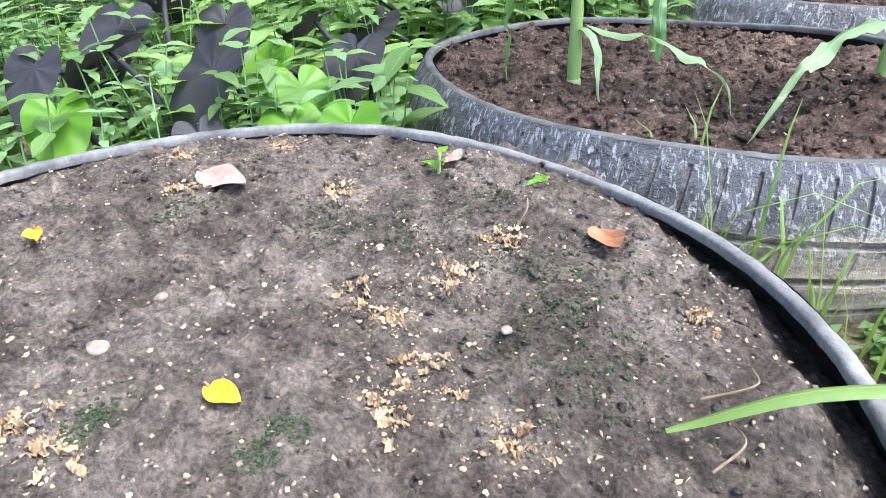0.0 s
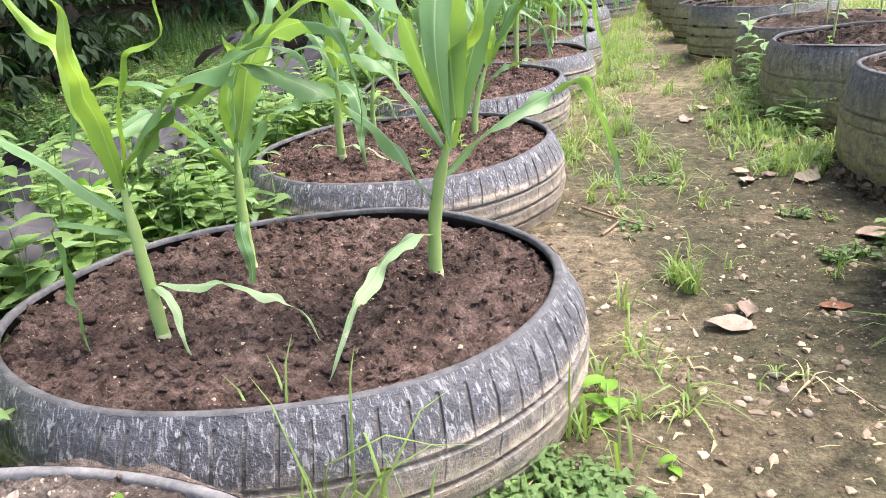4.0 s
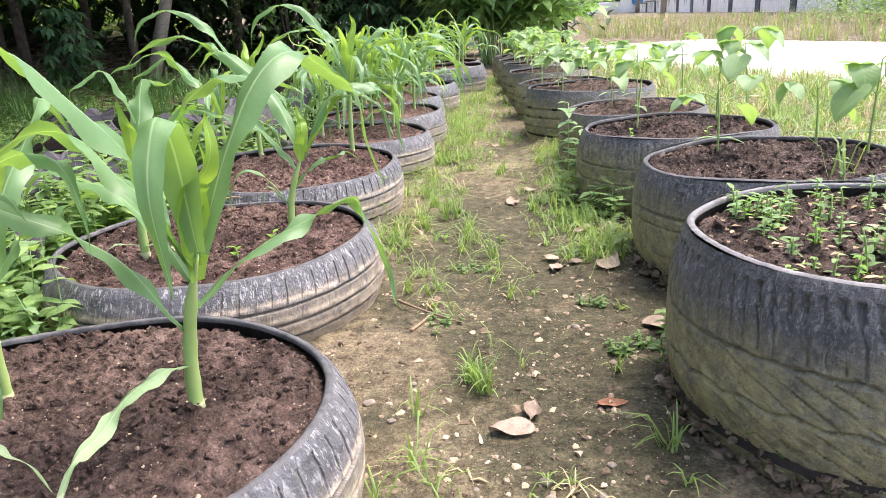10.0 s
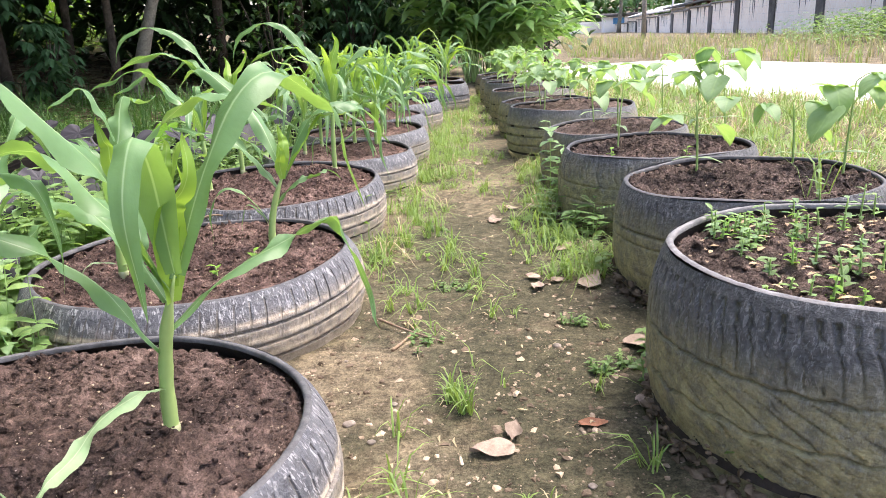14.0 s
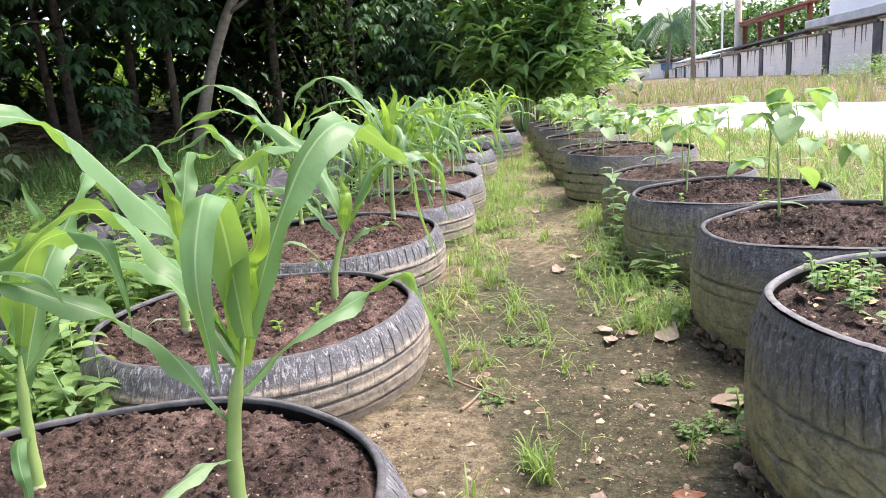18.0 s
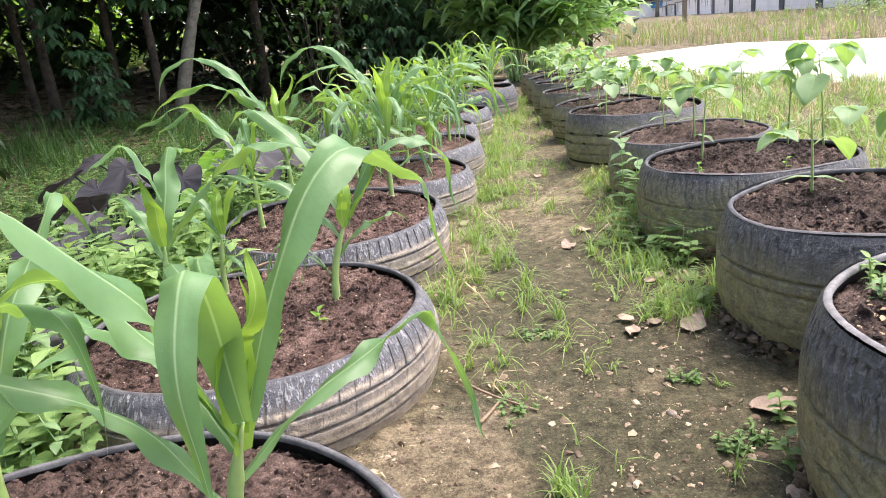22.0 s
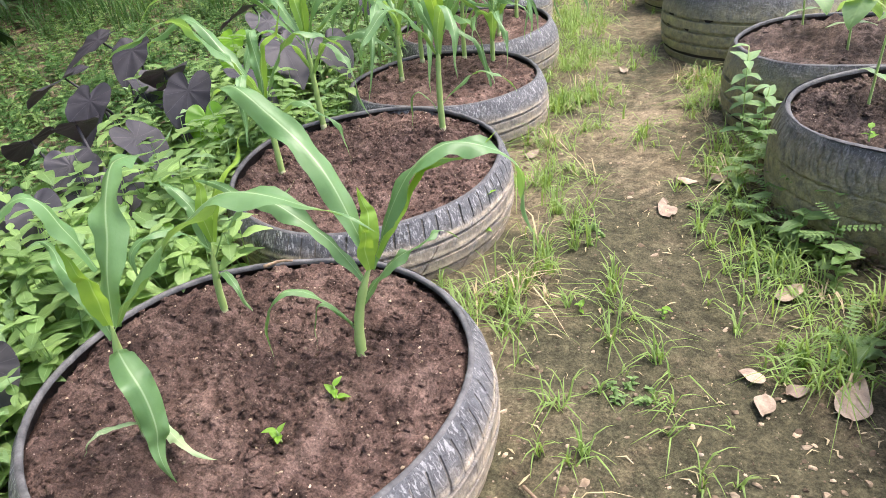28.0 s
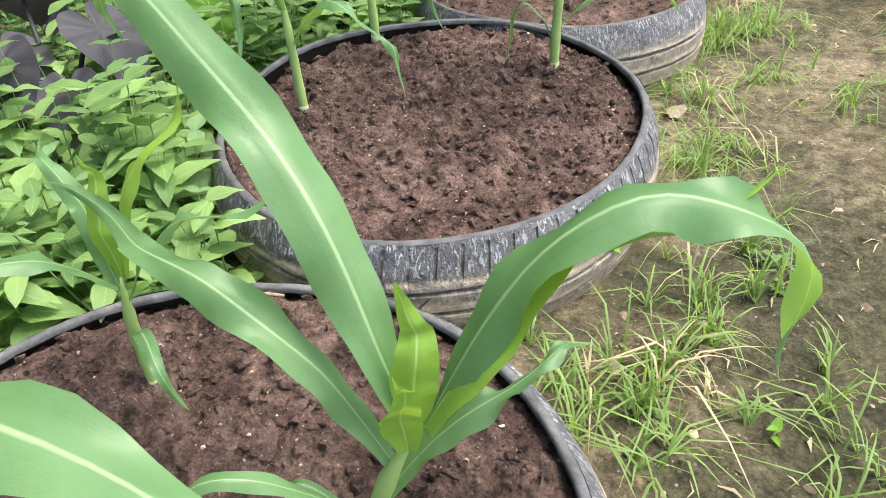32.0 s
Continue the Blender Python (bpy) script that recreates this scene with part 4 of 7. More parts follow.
corn(bed(101, -0.489, 1.128), 0.215, [
    (98, 0.15, (0.26, 0.40), (0.35, 0.32), 0.044, 0.3),
    (0, 0.20, (0.04, 0.35), (0.07, 0.43), 0.042, 0.2),
    (50, 0.17, (0.14, 0.27), (0.21, 0.27), 0.032, 0.3),
    (330, 0.21, (0.20, 0.385), (0.33, 0.27), 0.036, 0.6),
    (205, 0.19, (0.12, 0.32), (0.24, 0.23), 0.036, -0.5),
    (255, 0.16, (0.13, 0.28), (0.22, 0.22), 0.032, 0.5),
    (300, 0.08, (0.05, 0.09), (0.085, -0.02), 0.020, 0.0),
    (100, 0.2, (0.02, 0.30), (0.035, 0.37), 0.04, 0.0, 0.0, "y"),
], CORN, (0.02, 0.0), 0.0095, seed=303, count=30)
corn(bed(102, -0.311, 1.933), 0.19, [
    (38, 0.19, (0.12, 0.315), (0.22, 0.335), 0.040, 0.3, 0.0, "y"),
    (32, 0.17, (0.15, 0.35), (0.285, 0.14), 0.042, -0.4),
    (153, 0.19, (0.23, 0.425), (0.38, 0.355), 0.046, 0.5),
    (172, 0.15, (0.16, 0.285), (0.30, 0.29), 0.032, 0.5),
    (48, 0.10, (0.11, 0.165), (0.205, 0.14), 0.025, 0.4),
    (212, 0.06, (0.10, 0.165), (0.15, 0.03), 0.015, 0.3),
    (195, 0.05, (0.05, 0.11), (0.075, 0.02), 0.012, 0.2),
    (110, 0.19, (0.01, 0.25), (0.02, 0.30), 0.032, 0.0, 0.0, "y"),
    (300, 0.17, (0.008, 0.22), (0.015, 0.26), 0.028, 0.0, 0.0, "y"),
], "corn plant with wide V of long arching leaves", (0.05, 0.01), 0.0095, seed=304, count=34)
corn(bed(102, -0.589, 1.718), 0.215, [
    (318, 0.165, (0.05, 0.18), (0.125, 0.0), 0.043, 0.1),
    (155, 0.18, (0.07, 0.29), (0.15, 0.30), 0.026, 0.3),
    (98, 0.20, (0.12, 0.37), (0.30, 0.37), 0.048, 0.2),
    (10, 0.20, (0.22, 0.385), (0.39, 0.32), 0.052, 0.2),
    (200, 0.30, (0.05, 0.41), (0.13, 0.34), 0.030, 0.3),
    (275, 0.21, (0.012, 0.29), (0.02, 0.35), 0.038, 0.0, 0.0, "y"),
    (330, 0.02, (0.05, 0.03), (0.14, 0.0), 0.020, 0.4, 0.03, "p"),
    (230, 0.02, (0.06, 0.04), (0.09, 0.005), 0.012, 0.0, 0.0, "p"),
], "corn plant with a broad hanging lower leaf and withered foot leaves", (0.022, 0.0), 0.0105, seed=305, count=34)
corn(bed(102, -0.64, 2.05), 0.15, [
    (20, 0.12, (0.10, 0.22), (0.19, 0.24), 0.024, 0.4),
    (150, 0.13, (0.06, 0.24), (0.13, 0.26), 0.026, 0.2),
    (60, 0.15, (0.06, 0.27), (0.12, 0.32), 0.032, 0.2, 0.0, "y"),
    (240, 0.14, (0.09, 0.22), (0.15, 0.13), 0.024, 0.4),
    (330, 0.07, (0.05, 0.10), (0.10, 0.03), 0.018, 0.2),
    (110, 0.15, (0.012, 0.23), (0.02, 0.28), 0.03, 0.0, 0.0, "y"),
], "small corn plant with short upright leaves", (0.02, 0.0), 0.008, seed=306, count=24)
corn(bed(103, -0.385, 2.885), 0.29, [
    (25, 0.08, (0.12, 0.15), (0.22, 0.06), 0.018, 0.3),
    (188, 0.26, (0.19, 0.555), (0.35, 0.40), 0.040, 0.9, 0.02),
    (150, 0.27, (0.13, 0.47), (0.27, 0.43), 0.036, -0.6),
    (35, 0.27, (0.12, 0.44), (0.25, 0.34), 0.042, -0.4),
    (5, 0.25, (0.13, 0.41), (0.26, 0.36), 0.034, 0.6),
    (230, 0.22, (0.12, 0.36), (0.25, 0.22), 0.032, 0.7),
    (300, 0.22, (0.09, 0.36), (0.19, 0.20), 0.032, 0.4),
    (80, 0.28, (0.02, 0.42), (0.05, 0.52), 0.042, 0.0, 0.0, "y"),
    (250, 0.28, (0.02, 0.42), (0.06, 0.48), 0.038, 0.1, 0.0, "y"),
    (215, 0.05, (0.06, 0.13), (0.09, 0.02), 0.013, 0.2),
], "tall corn plant with yellow-green whorl", (0.02, 0.0), 0.0095, seed=307, count=28)
corn(bed(103, -0.785, 2.965), 0.29, [
    (186, 0.27, (0.25, 0.575), (0.43, 0.42), 0.040, 0.8, 0.03),
    (200, 0.25, (0.22, 0.47), (0.46, 0.34), 0.034, -0.8, -0.03),
    (160, 0.27, (0.17, 0.43), (0.32, 0.38), 0.034, 0.7),
    (15, 0.24, (0.16, 0.38), (0.29, 0.19), 0.034, 0.5),
    (40, 0.26, (0.10, 0.42), (0.20, 0.36), 0.036, -0.5),
    (250, 0.19, (0.13, 0.33), (0.27, 0.17), 0.030, 0.5),
    (330, 0.17, (0.11, 0.27), (0.22, 0.08), 0.028, 0.5),
    (60, 0.28, (0.03, 0.40), (0.08, 0.49), 0.040, 0.0, 0.0, "y"),
    (120, 0.28, (0.05, 0.40), (0.13, 0.46), 0.034, 0.2, 0.0, "y"),
], "tall corn plant with long wavy leaves arching over", (0.0, 0.0), 0.0095, seed=308, count=28)
corn(bed(103, -0.79, 2.66), 0.22, [
    (345, 0.12, (0.12, 0.21), (0.24, 0.06), 0.024, 0.3),
    (165, 0.21, (0.20, 0.40), (0.38, 0.27), 0.034, 0.7),
    (205, 0.21, (0.16, 0.42), (0.33, 0.36), 0.034, -0.7),
    (50, 0.21, (0.04, 0.35), (0.09, 0.42), 0.038, 0.0, 0.0, "y"),
    (280, 0.18, (0.09, 0.30), (0.19, 0.16), 0.028, 0.5),
    (20, 0.20, (0.12, 0.36), (0.24, 0.26), 0.032, 0.4),
    (110, 0.20, (0.09, 0.36), (0.18, 0.38), 0.034, 0.3),
], CORN, (0.0, 0.0), 0.009, seed=309, count=26)

# The farther beds: three or four plants each.
rng = np.random.default_rng(77)
for i in range(4, 10):
    c, H, rim, level, style = LEFT[i]
    ri = rim[1]
    for k in range(4):
        th = 0.8 + 1.57 * k + rng.uniform(-0.3, 0.3)
        x, y = c[0] + 0.62 * ri * math.cos(th), c[1] + 0.62 * ri * math.sin(th)
        if i == 4:
            x, y = ((-0.35, 3.55), (-0.653, 3.395), (-0.63, 3.60), (-0.47, 3.62))[k]
        h = rng.uniform(0.22, 0.31)
        corn((x, y, level + 0.01), h, some_leaves(rng, h, 10 if i < 7 else 8, rng.uniform(0.2, 0.29)), CORN, (0.02, 0.0), 0.009, seed=500 + 10 * i + k, count=18 if i < 7 else 12)


# ---- broad leaves ----
def oval(heap, foot, way, length, width, droop=0.3, normal=(0, 0, 1), fold=0.2, rows=8, cols=5, notch=0.0):
    """A broad pointed leaf that starts at foot, heads along way and bends down."""
    foot, way, up = np.asarray(foot, float), np.asarray(way, float), np.asarray(normal, float)
    way = way / np.linalg.norm(way)
    side = np.cross(up, way)
    side /= np.linalg.norm(side) + 1e-9
    up = np.cross(way, side)
    s = np.linspace(0, 1, rows)[:, None]
    w = width * 0.5 * np.sin(math.pi * (0.03 + 0.965 * s) ** 0.62) ** 0.85
    u = np.linspace(-1, 1, cols)[None, :]
    fore = length * s * (1 - 0.25 * droop * s) - notch * length * np.abs(u) * (1 - s) ** 2
    rise = fold * np.abs(u) * w - droop * length * 0.6 * s * s + 0.02 * length * np.sin(9 * s + 4 * u)
    verts = foot + fore[..., None] * way + (u * w)[..., None] * side + rise[..., None] * up
    uvs = np.stack(np.broadcast_arrays((u + 1) / 2, s), -1)
    return heap.add(verts.reshape(-1, 3), faces_of(rows, cols), uvs.reshape(-1, 2))


def bean(at, height, label, seed, spread=0.05, leaf=0.06, n=3):
    """A bean seedling: thin stem, a low pair of narrow seed leaves, then stalked broad leaves in threes."""
    rng = np.random.default_rng(seed)
    ob = thing("bean_plant", label, "bean plant", "beans in the tyres", at)
    lean = rng.uniform(-0.03, 0.03, 2)
    stem = spline([(0, 0, -0.02), (lean[0] * 0.4, lean[1] * 0.4, height * 0.5), (lean[0], lean[1], height)], 10)
    heap = Heap()
    tube(heap, stem, np.linspace(0.0038, 0.002, 10), 7)
    part("stem", heap, M_STEM, ob)
    az = rng.uniform(0, 360)
    for k in range(2):
        heap = Heap()
        oval(heap, stem[3], around(az + 180 * k) + np.array([0, 0, 0.1]), leaf * 0.7, leaf * 0.17, 0.4)
        part("seed_leaf", heap, M_CORNP, ob, "pale narrow seed leaf")
    for j in range(n):
        a = az + 60 + 150 * j + rng.uniform(-30, 30)
        root = stem[6 + min(3, j)]
        end = root + around(a) * spread * rng.uniform(0.6, 1.1) + np.array([0, 0, rng.uniform(0.0, 0.05)])
        heap = Heap()
        tube(heap, spline([root, 0.5 * (root + end) + np.array([0, 0, 0.012]), end], 6), np.linspace(0.0018, 0.0011, 6), 5)
        stalk = part("leaf_stalk", heap, M_STEM, ob)
        for d in (0, 105, -105) if j > 0 else (0,):
            size = leaf * rng.uniform(0.7, 1.05) * (1.0 if j < 1 else 0.8)
            heap = Heap()
            oval(heap, end, around(a + d) + np.array([0, 0, rng.uniform(-0.9, 0.3)]), size, size * 0.8, rng.uniform(0.2, 0.8), fold=0.18, notch=0.10, rows=10, cols=7)
            part("leaflet", heap, M_BEAN, stalk)
    return ob


BEAN = "bean seedling with broad pale green leaves, in a tyre bed"
for n, (x, y, z, h, leaf, k) in enumerate(((0.785, 2.185, 0.262, 0.20, 0.10, 3), (0.668, 2.83, 0.245, 0.26, 0.11, 4), (0.665, 3.56, 0.245, 0.18, 0.115, 3), (0.735, 3.30, 0.245, 0.24, 0.105, 4), (0.935, 3.38, 0.245, 0.24, 0.105, 4), (0.975, 2.98, 0.25, 0.24, 0.115, 4), (1.06, 2.90, 0.25, 0.28, 0.12, 5), (1.13, 2.13, 0.262, 0.24, 0.115, 4), (1.05, 2.24, 0.262, 0.18, 0.085, 3))):
    bean((x, y, z), h, BEAN, 700 + n, 0.075, leaf, k)
rng = np.random.default_rng(4)
for i, (c, H, rim, level, style) in enumerate(RIGHT[4:]):
    ri = rim[1]
    for k in range(4):
        th = 0.6 + 1.57 * k + rng.uniform(-0.4, 0.4)
        bean((c[0] + 0.6 * ri * math.cos(th), c[1] + 0.6 * ri * math.sin(th), level + 0.02), rng.uniform(0.16, 0.26), BEAN, 740 + 10 * i + k, 0.09, 0.11, 5)


# ---- taro behind the corn ----
# outline of a heart-shaped leaf: degrees from the tip, reach
HEART = ((0, 8, 18, 32, 50, 75, 100, 122, 138, 150, 161, 171, 180), (1.0, 0.87, 0.74, 0.63, 0.54, 0.48, 0.46, 0.47, 0.48, 0.46, 0.38, 0.24, 0.11))
def taro_leaf(heap, centre, way, tilt, size, seed):
    """A heart-shaped leaf held on its stalk, tip hanging; way: bearing of the tip."""
    out = around(way)
    side = np.array([-out[1], out[0], 0.0])
    d = out * math.cos(radians(tilt)) - np.array([0, 0, math.sin(radians(tilt))])
    up = np.cross(d, side)
    verts, uvs = [np.asarray(centre, float)], [(0.5, 0.5)]
    seg, rings = 56, 6
    for i in range(1, rings + 1):
        s = i / rings
        for k in range(seg):
            th = 2 * math.pi * k / seg
            c = math.cos(th)
            from_tip = math.degrees(math.acos(max(-1, min(1, c))))
            r = 1.3 * float(np.interp(from_tip, HEART[0], HEART[1]))
            r *= size * s * (1 + 0.02 * math.sin(4 * th + seed))
            x, y = r * c, r * math.sin(th)
            lift = 0.10 * (math.sqrt(y * y + 0.03 * size * size) - 0.1732 * size) + 0.018 * size * s * math.sin(9 * th + 2 * seed) - 0.16 * x * x / size * (1 if x > 0 else 0.5) + 0.05 * size * s * s * math.sin(3 * th + seed)
            verts.append(np.asarray(centre) + d * x + side * y + up * lift)
            uvs.append((0.5 + 0.5 * y / size, 0.5 + 0.5 * x / size))
    faces = [(0, 1 + k, 1 + (k + 1) % seg) for k in range(seg)]
    faces += [tuple(1 + q for q in f[::-1]) for f in grid_faces(rings, seg, True)]
    return heap.add(verts, faces, uvs)


def taro(at, leaves, label, seed=1):
    """leaves: (offset x, y, height, bearing of the tip, tilt, size, green)"""
    ob = thing("taro_plant", label, "taro plant", "taro clump", at)
    for n, (dx, dy, h, way, tilt, size, green) in enumerate(leaves):
        way += 35 * math.sin(5.1 * seed + 2.3 * n)
        h, tilt, size = 0.82 * h + 0.02, 0.7 * tilt, 1.15 * size
        heap = Heap()
        tube(heap, spline([(dx * 0.55 - 0.05 * around(way)[0], dy * 0.55 - 0.05 * around(way)[1], -0.02), (dx * 0.8 - 0.07 * around(way)[0], dy * 0.8 - 0.07 * around(way)[1], h * 0.66), (dx - 0.004 * around(way)[0], dy - 0.004 * around(way)[1], h - 0.002)], 12), np.linspace(0.008, 0.004, 12), 7)
        stalk = part("leaf_stalk", heap, M_TARO, ob)
        heap = Heap()
        taro_leaf(heap, (dx, dy, h), way, tilt, size, seed + n)
        part("leaf", heap, M_TAROG if green else M_TARO, stalk, "bright green leaf" if green else "")
    return ob


TARO = "taro plant with large purplish-black heart-shaped leaves"
# offset, height, bearing of the tip, tilt, size, green
taro((-0.80, 0.42, 0), [(-0.05, -0.08, 0.20, -60, 62, 0.058, 1), (-0.02, 0.12, 0.22, -50, 66, 0.088, 0), (-0.22, 0.06, 0.23, 190, 40, 0.08, 0), (0.05, 0.05, 0.15, -30, 60, 0.05, 0)], TARO, 901)
taro((-0.76, 0.66, 0), [(0.06, -0.06, 0.20, -40, 66, 0.058, 1), (-0.06, -0.03, 0.21, -70, 58, 0.056, 1), (0.04, 0.05, 0.22, -40, 60, 0.062, 0), (-0.1, 0.08, 0.25, 160, 45, 0.06, 0)], "taro plant with green and purple heart-shaped leaves", 902)
taro((-1.12, 0.60, 0), [(0.0, -0.06, 0.24, -50, 55, 0.085, 0), (-0.12, 0.08, 0.27, 120, 45, 0.08, 0), (0.05, 0.10, 0.22, -20, 60, 0.07, 0), (0.0, -0.2, 0.2, -70, 60, 0.07, 0)], TARO, 903)
taro((-0.92, 0.98, 0), [(0.04, -0.10, 0.20, -60, 58, 0.07, 0), (0.0, 0.12, 0.25, -40, 62, 0.075, 0), (-0.12, 0.0, 0.24, -100, 55, 0.062, 1)], TARO, 904)
taro((-1.14, 1.40, 0), [(-0.05, -0.1, 0.24, -55, 60, 0.095, 0), (0.05, 0.08, 0.27, -30, 62, 0.10, 0), (-0.15, 0.08, 0.29, 150, 40, 0.085, 0), (0.1, -0.02, 0.2, -50, 70, 0.07, 1)], TARO, 905)
taro((-1.05, 1.72, 0), [(0.0, -0.08, 0.26, -50, 60, 0.085, 0), (-0.1, 0.08, 0.28, -10, 60, 0.09, 0), (0.09, 0.08, 0.22, -70, 50, 0.07, 0)], TARO, 906)
taro((-1.42, 1.35, 0), [(0, -0.05, 0.25, -60, 55, 0.08, 1), (-0.1, 0.1, 0.28, 200, 40, 0.085, 0), (0.08, 0.1, 0.26, -30, 60, 0.08, 0)], TARO, 907)
taro((-1.30, 2.62, 0), [(-0.05, -0.08, 0.27, -55, 60, 0.095, 0), (0.08, 0.05, 0.30, -30, 62, 0.10, 0), (-0.15, 0.1, 0.33, 170, 35, 0.10, 0), (0.1, -0.08, 0.22, -80, 55, 0.08, 0)], TARO, 908)
taro((-1.22, 3.02, 0), [(0.0, -0.05, 0.34, -50, 62, 0.115, 0), (0.12, 0.1, 0.33, -20, 60, 0.11, 0), (-0.14, 0.05, 0.38, 150, 30, 0.12, 0), (0.08, -0.12, 0.26, -50, 70, 0.085, 1)], TARO, 909)
taro((-1.58, 3.05, 0), [(0.0, -0.1, 0.32, -60, 58, 0.11, 0), (-0.16, 0.0, 0.38, 190, 25, 0.13, 0), (0.08, 0.1, 0.3, -30, 60, 0.1, 0)], TARO, 910)
taro((-1.08, 3.42, 0), [(0.02, -0.06, 0.36, -60, 40, 0.125, 0), (0.14, 0.06, 0.33, -10, 45, 0.11, 0), (-0.1, 0.08, 0.36, 150, 35, 0.115, 0), (0.02, -0.12, 0.26, -60, 70, 0.08, 1)], TARO, 911)
taro((-1.95, 3.55, 0), [(-0.15, 0.15, 0.34, 200, 28, 0.13, 0), (0.08, 0.05, 0.31, -60, 45, 0.12, 0)], TARO, 912)
taro((-1.48, 3.90, 0), [(-0.02, 0.10, 0.38, 160, 25, 0.15, 0), (0.12, -0.05, 0.34, -40, 40, 0.13, 0), (0.02, -0.2, 0.3, -60, 50, 0.095, 1)], TARO, 913)
taro((-1.50, 2.62, 0), [(-0.12, 0.08, 0.28, 180, 40, 0.11, 0), (0.1, -0.02, 0.24, -50, 62, 0.10, 0), (0.0, -0.2, 0.2, -70, 60, 0.09, 0)], TARO, 914)
taro((-1.05, 4.5, 0), [(0.0, -0.1, 0.33, -60, 45, 0.12, 0), (0.12, 0.05, 0.36, -10, 40, 0.12, 0), (-0.12, 0.05, 0.38, 150, 30, 0.13, 0)], TARO, 915)
taro((-1.35, 2.25, 0), [(-0.05, -0.05, 0.22, -80, 55, 0.09, 0), (0.08, 0.05, 0.26, -30, 60, 0.09, 0)], TARO, 916)
taro((-0.62, 0.52, 0), [(-0.02, 0.02, 0.17, -60, 55, 0.06, 1), (0.06, 0.05, 0.19, -30, 60, 0.055, 1)], "taro plant with bright green heart-shaped leaves", 917)


# ---- undergrowth, grass and stones ----
def herb(heap, at, height, rng, size=0.035, leaves=8, spread=1.0):
    """A small leafy weed: pairs of pointed leaves up a thin stem."""
    at = np.asarray(at, float)
    lean = rng.uniform(-0.25, 0.25, 2) * height * spread
    az = rng.uniform(0, 360)
    top = at + np.array([lean[0], lean[1], height])
    tube(heap, np.linspace(at - np.array([0, 0, 0.01]), top, 3), (0.0022, 0.0016, 0.001), 4)
    for k in range(leaves):
        s = 0.25 + 0.75 * (k // 2) / max(1, (leaves - 1) // 2)
        az += 180 if k % 2 else 90
        foot = at + (top - at) * s
        ln = size * rng.uniform(0.7, 1.3) * (1.1 - 0.35 * s)
        oval(heap, foot, around(az + rng.uniform(-25, 25)) + np.array([0, 0, rng.uniform(-0.15, 0.5)]), ln, ln * rng.uniform(0.42, 0.6), rng.uniform(0.1, 0.6), rows=5, cols=3)


def tuft(heap, at, rng, n=14, length=0.07, width=0.003, flop=0.8, cols=3):
    """A tuft of grass blades."""
    for k in range(n):
        az, ln = rng.uniform(0, 360), length * rng.uniform(0.45, 1.25)
        out, bend = around(az), flop * rng.uniform(0.2, 1.0)
        foot = np.asarray(at) + rng.uniform(-1, 1, 3) * np.array([1, 1, 0]) * length * 0.12
        b = min(bend, 1.35)
        pts = [foot, foot + out * ln * 0.25 * b + np.array([0, 0, ln * (0.5 - 0.12 * b)]), foot + out * ln * 0.6 * b + np.array([0, 0, ln * max(0.12, 0.85 - 0.5 * b)]), foot + out * ln * 0.9 * b + np.array([0, 0, ln * max(0.02, 1.0 - 0.8 * b)])]
        blade(heap, pts, width * rng.uniform(0.7, 1.3), np.array([-out[1], out[0], 0]), 0.35, 0, 0, cols, "grass")


def clear(x, y, gap=0.0):
    """Whether a place on the ground lies outside every tyre."""
    return all((x - c[0]) ** 2 + (y - c[1]) ** 2 > (max(rim[:2]) + 0.036 + gap) ** 2 for c, H, rim, *_ in LEFT + RIGHT)


rng = np.random.default_rng(5)
weeds, pale, shaded = Heap(), Heap(), Heap()
n = 0
while n < 2600:
    x, y = -0.55 - 2.3 * rng.uniform() ** 1.5, rng.uniform(0.0, 7.0)
    if not clear(x, y, 0.015):
        continue
    n += 1
    # toward the trees more weeds take the green that holds their shade
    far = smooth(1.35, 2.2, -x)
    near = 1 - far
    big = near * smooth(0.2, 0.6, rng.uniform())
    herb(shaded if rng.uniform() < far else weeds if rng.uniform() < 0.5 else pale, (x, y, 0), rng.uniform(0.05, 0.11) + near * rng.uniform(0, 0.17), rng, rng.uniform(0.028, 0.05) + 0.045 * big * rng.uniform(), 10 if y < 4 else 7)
whole("undergrowth", weeds, M_WEED, "bright green leafy weeds crowding behind the tyres", "weeds", kind="stuff")
whole("pale_undergrowth", pale, M_BEAN, "paler broad-leaved weeds crowding behind the tyres", "weeds", kind="stuff")
whole("shaded_undergrowth", shaded, M_WEEDD, "low creeping weeds under the trees, shade put into their green", "weeds", kind="stuff")
low = Heap()
for n in range(4200):
    x, y = -1.5 - 3.6 * rng.uniform() ** 1.3, rng.uniform(0.0, 9.0)
    herb(low, (x, y, ground_z(x, y)), rng.uniform(0.03, 0.12), rng, rng.uniform(0.03, 0.065) * (1 + 0.4 * smooth(3, 5, -x)), 6)
sunny = Heap()
for n in range(1900):
    x, y = -1.3 - 2.6 * rng.uniform(), rng.uniform(1.2, 6.5)
    herb(sunny, (x, y, ground_z(x, y)), rng.uniform(0.03, 0.13), rng, rng.uniform(0.025, 0.05), 7)
whole("low_creepers", sunny, M_WEED, "low green creeping weeds behind the taro", "weeds", kind="stuff")
whole("ground_cover", low, M_WEEDD, "low ground cover at the edge of the trees, shade put into its green", "weeds", kind="stuff")

grass, straw = Heap(), Heap()


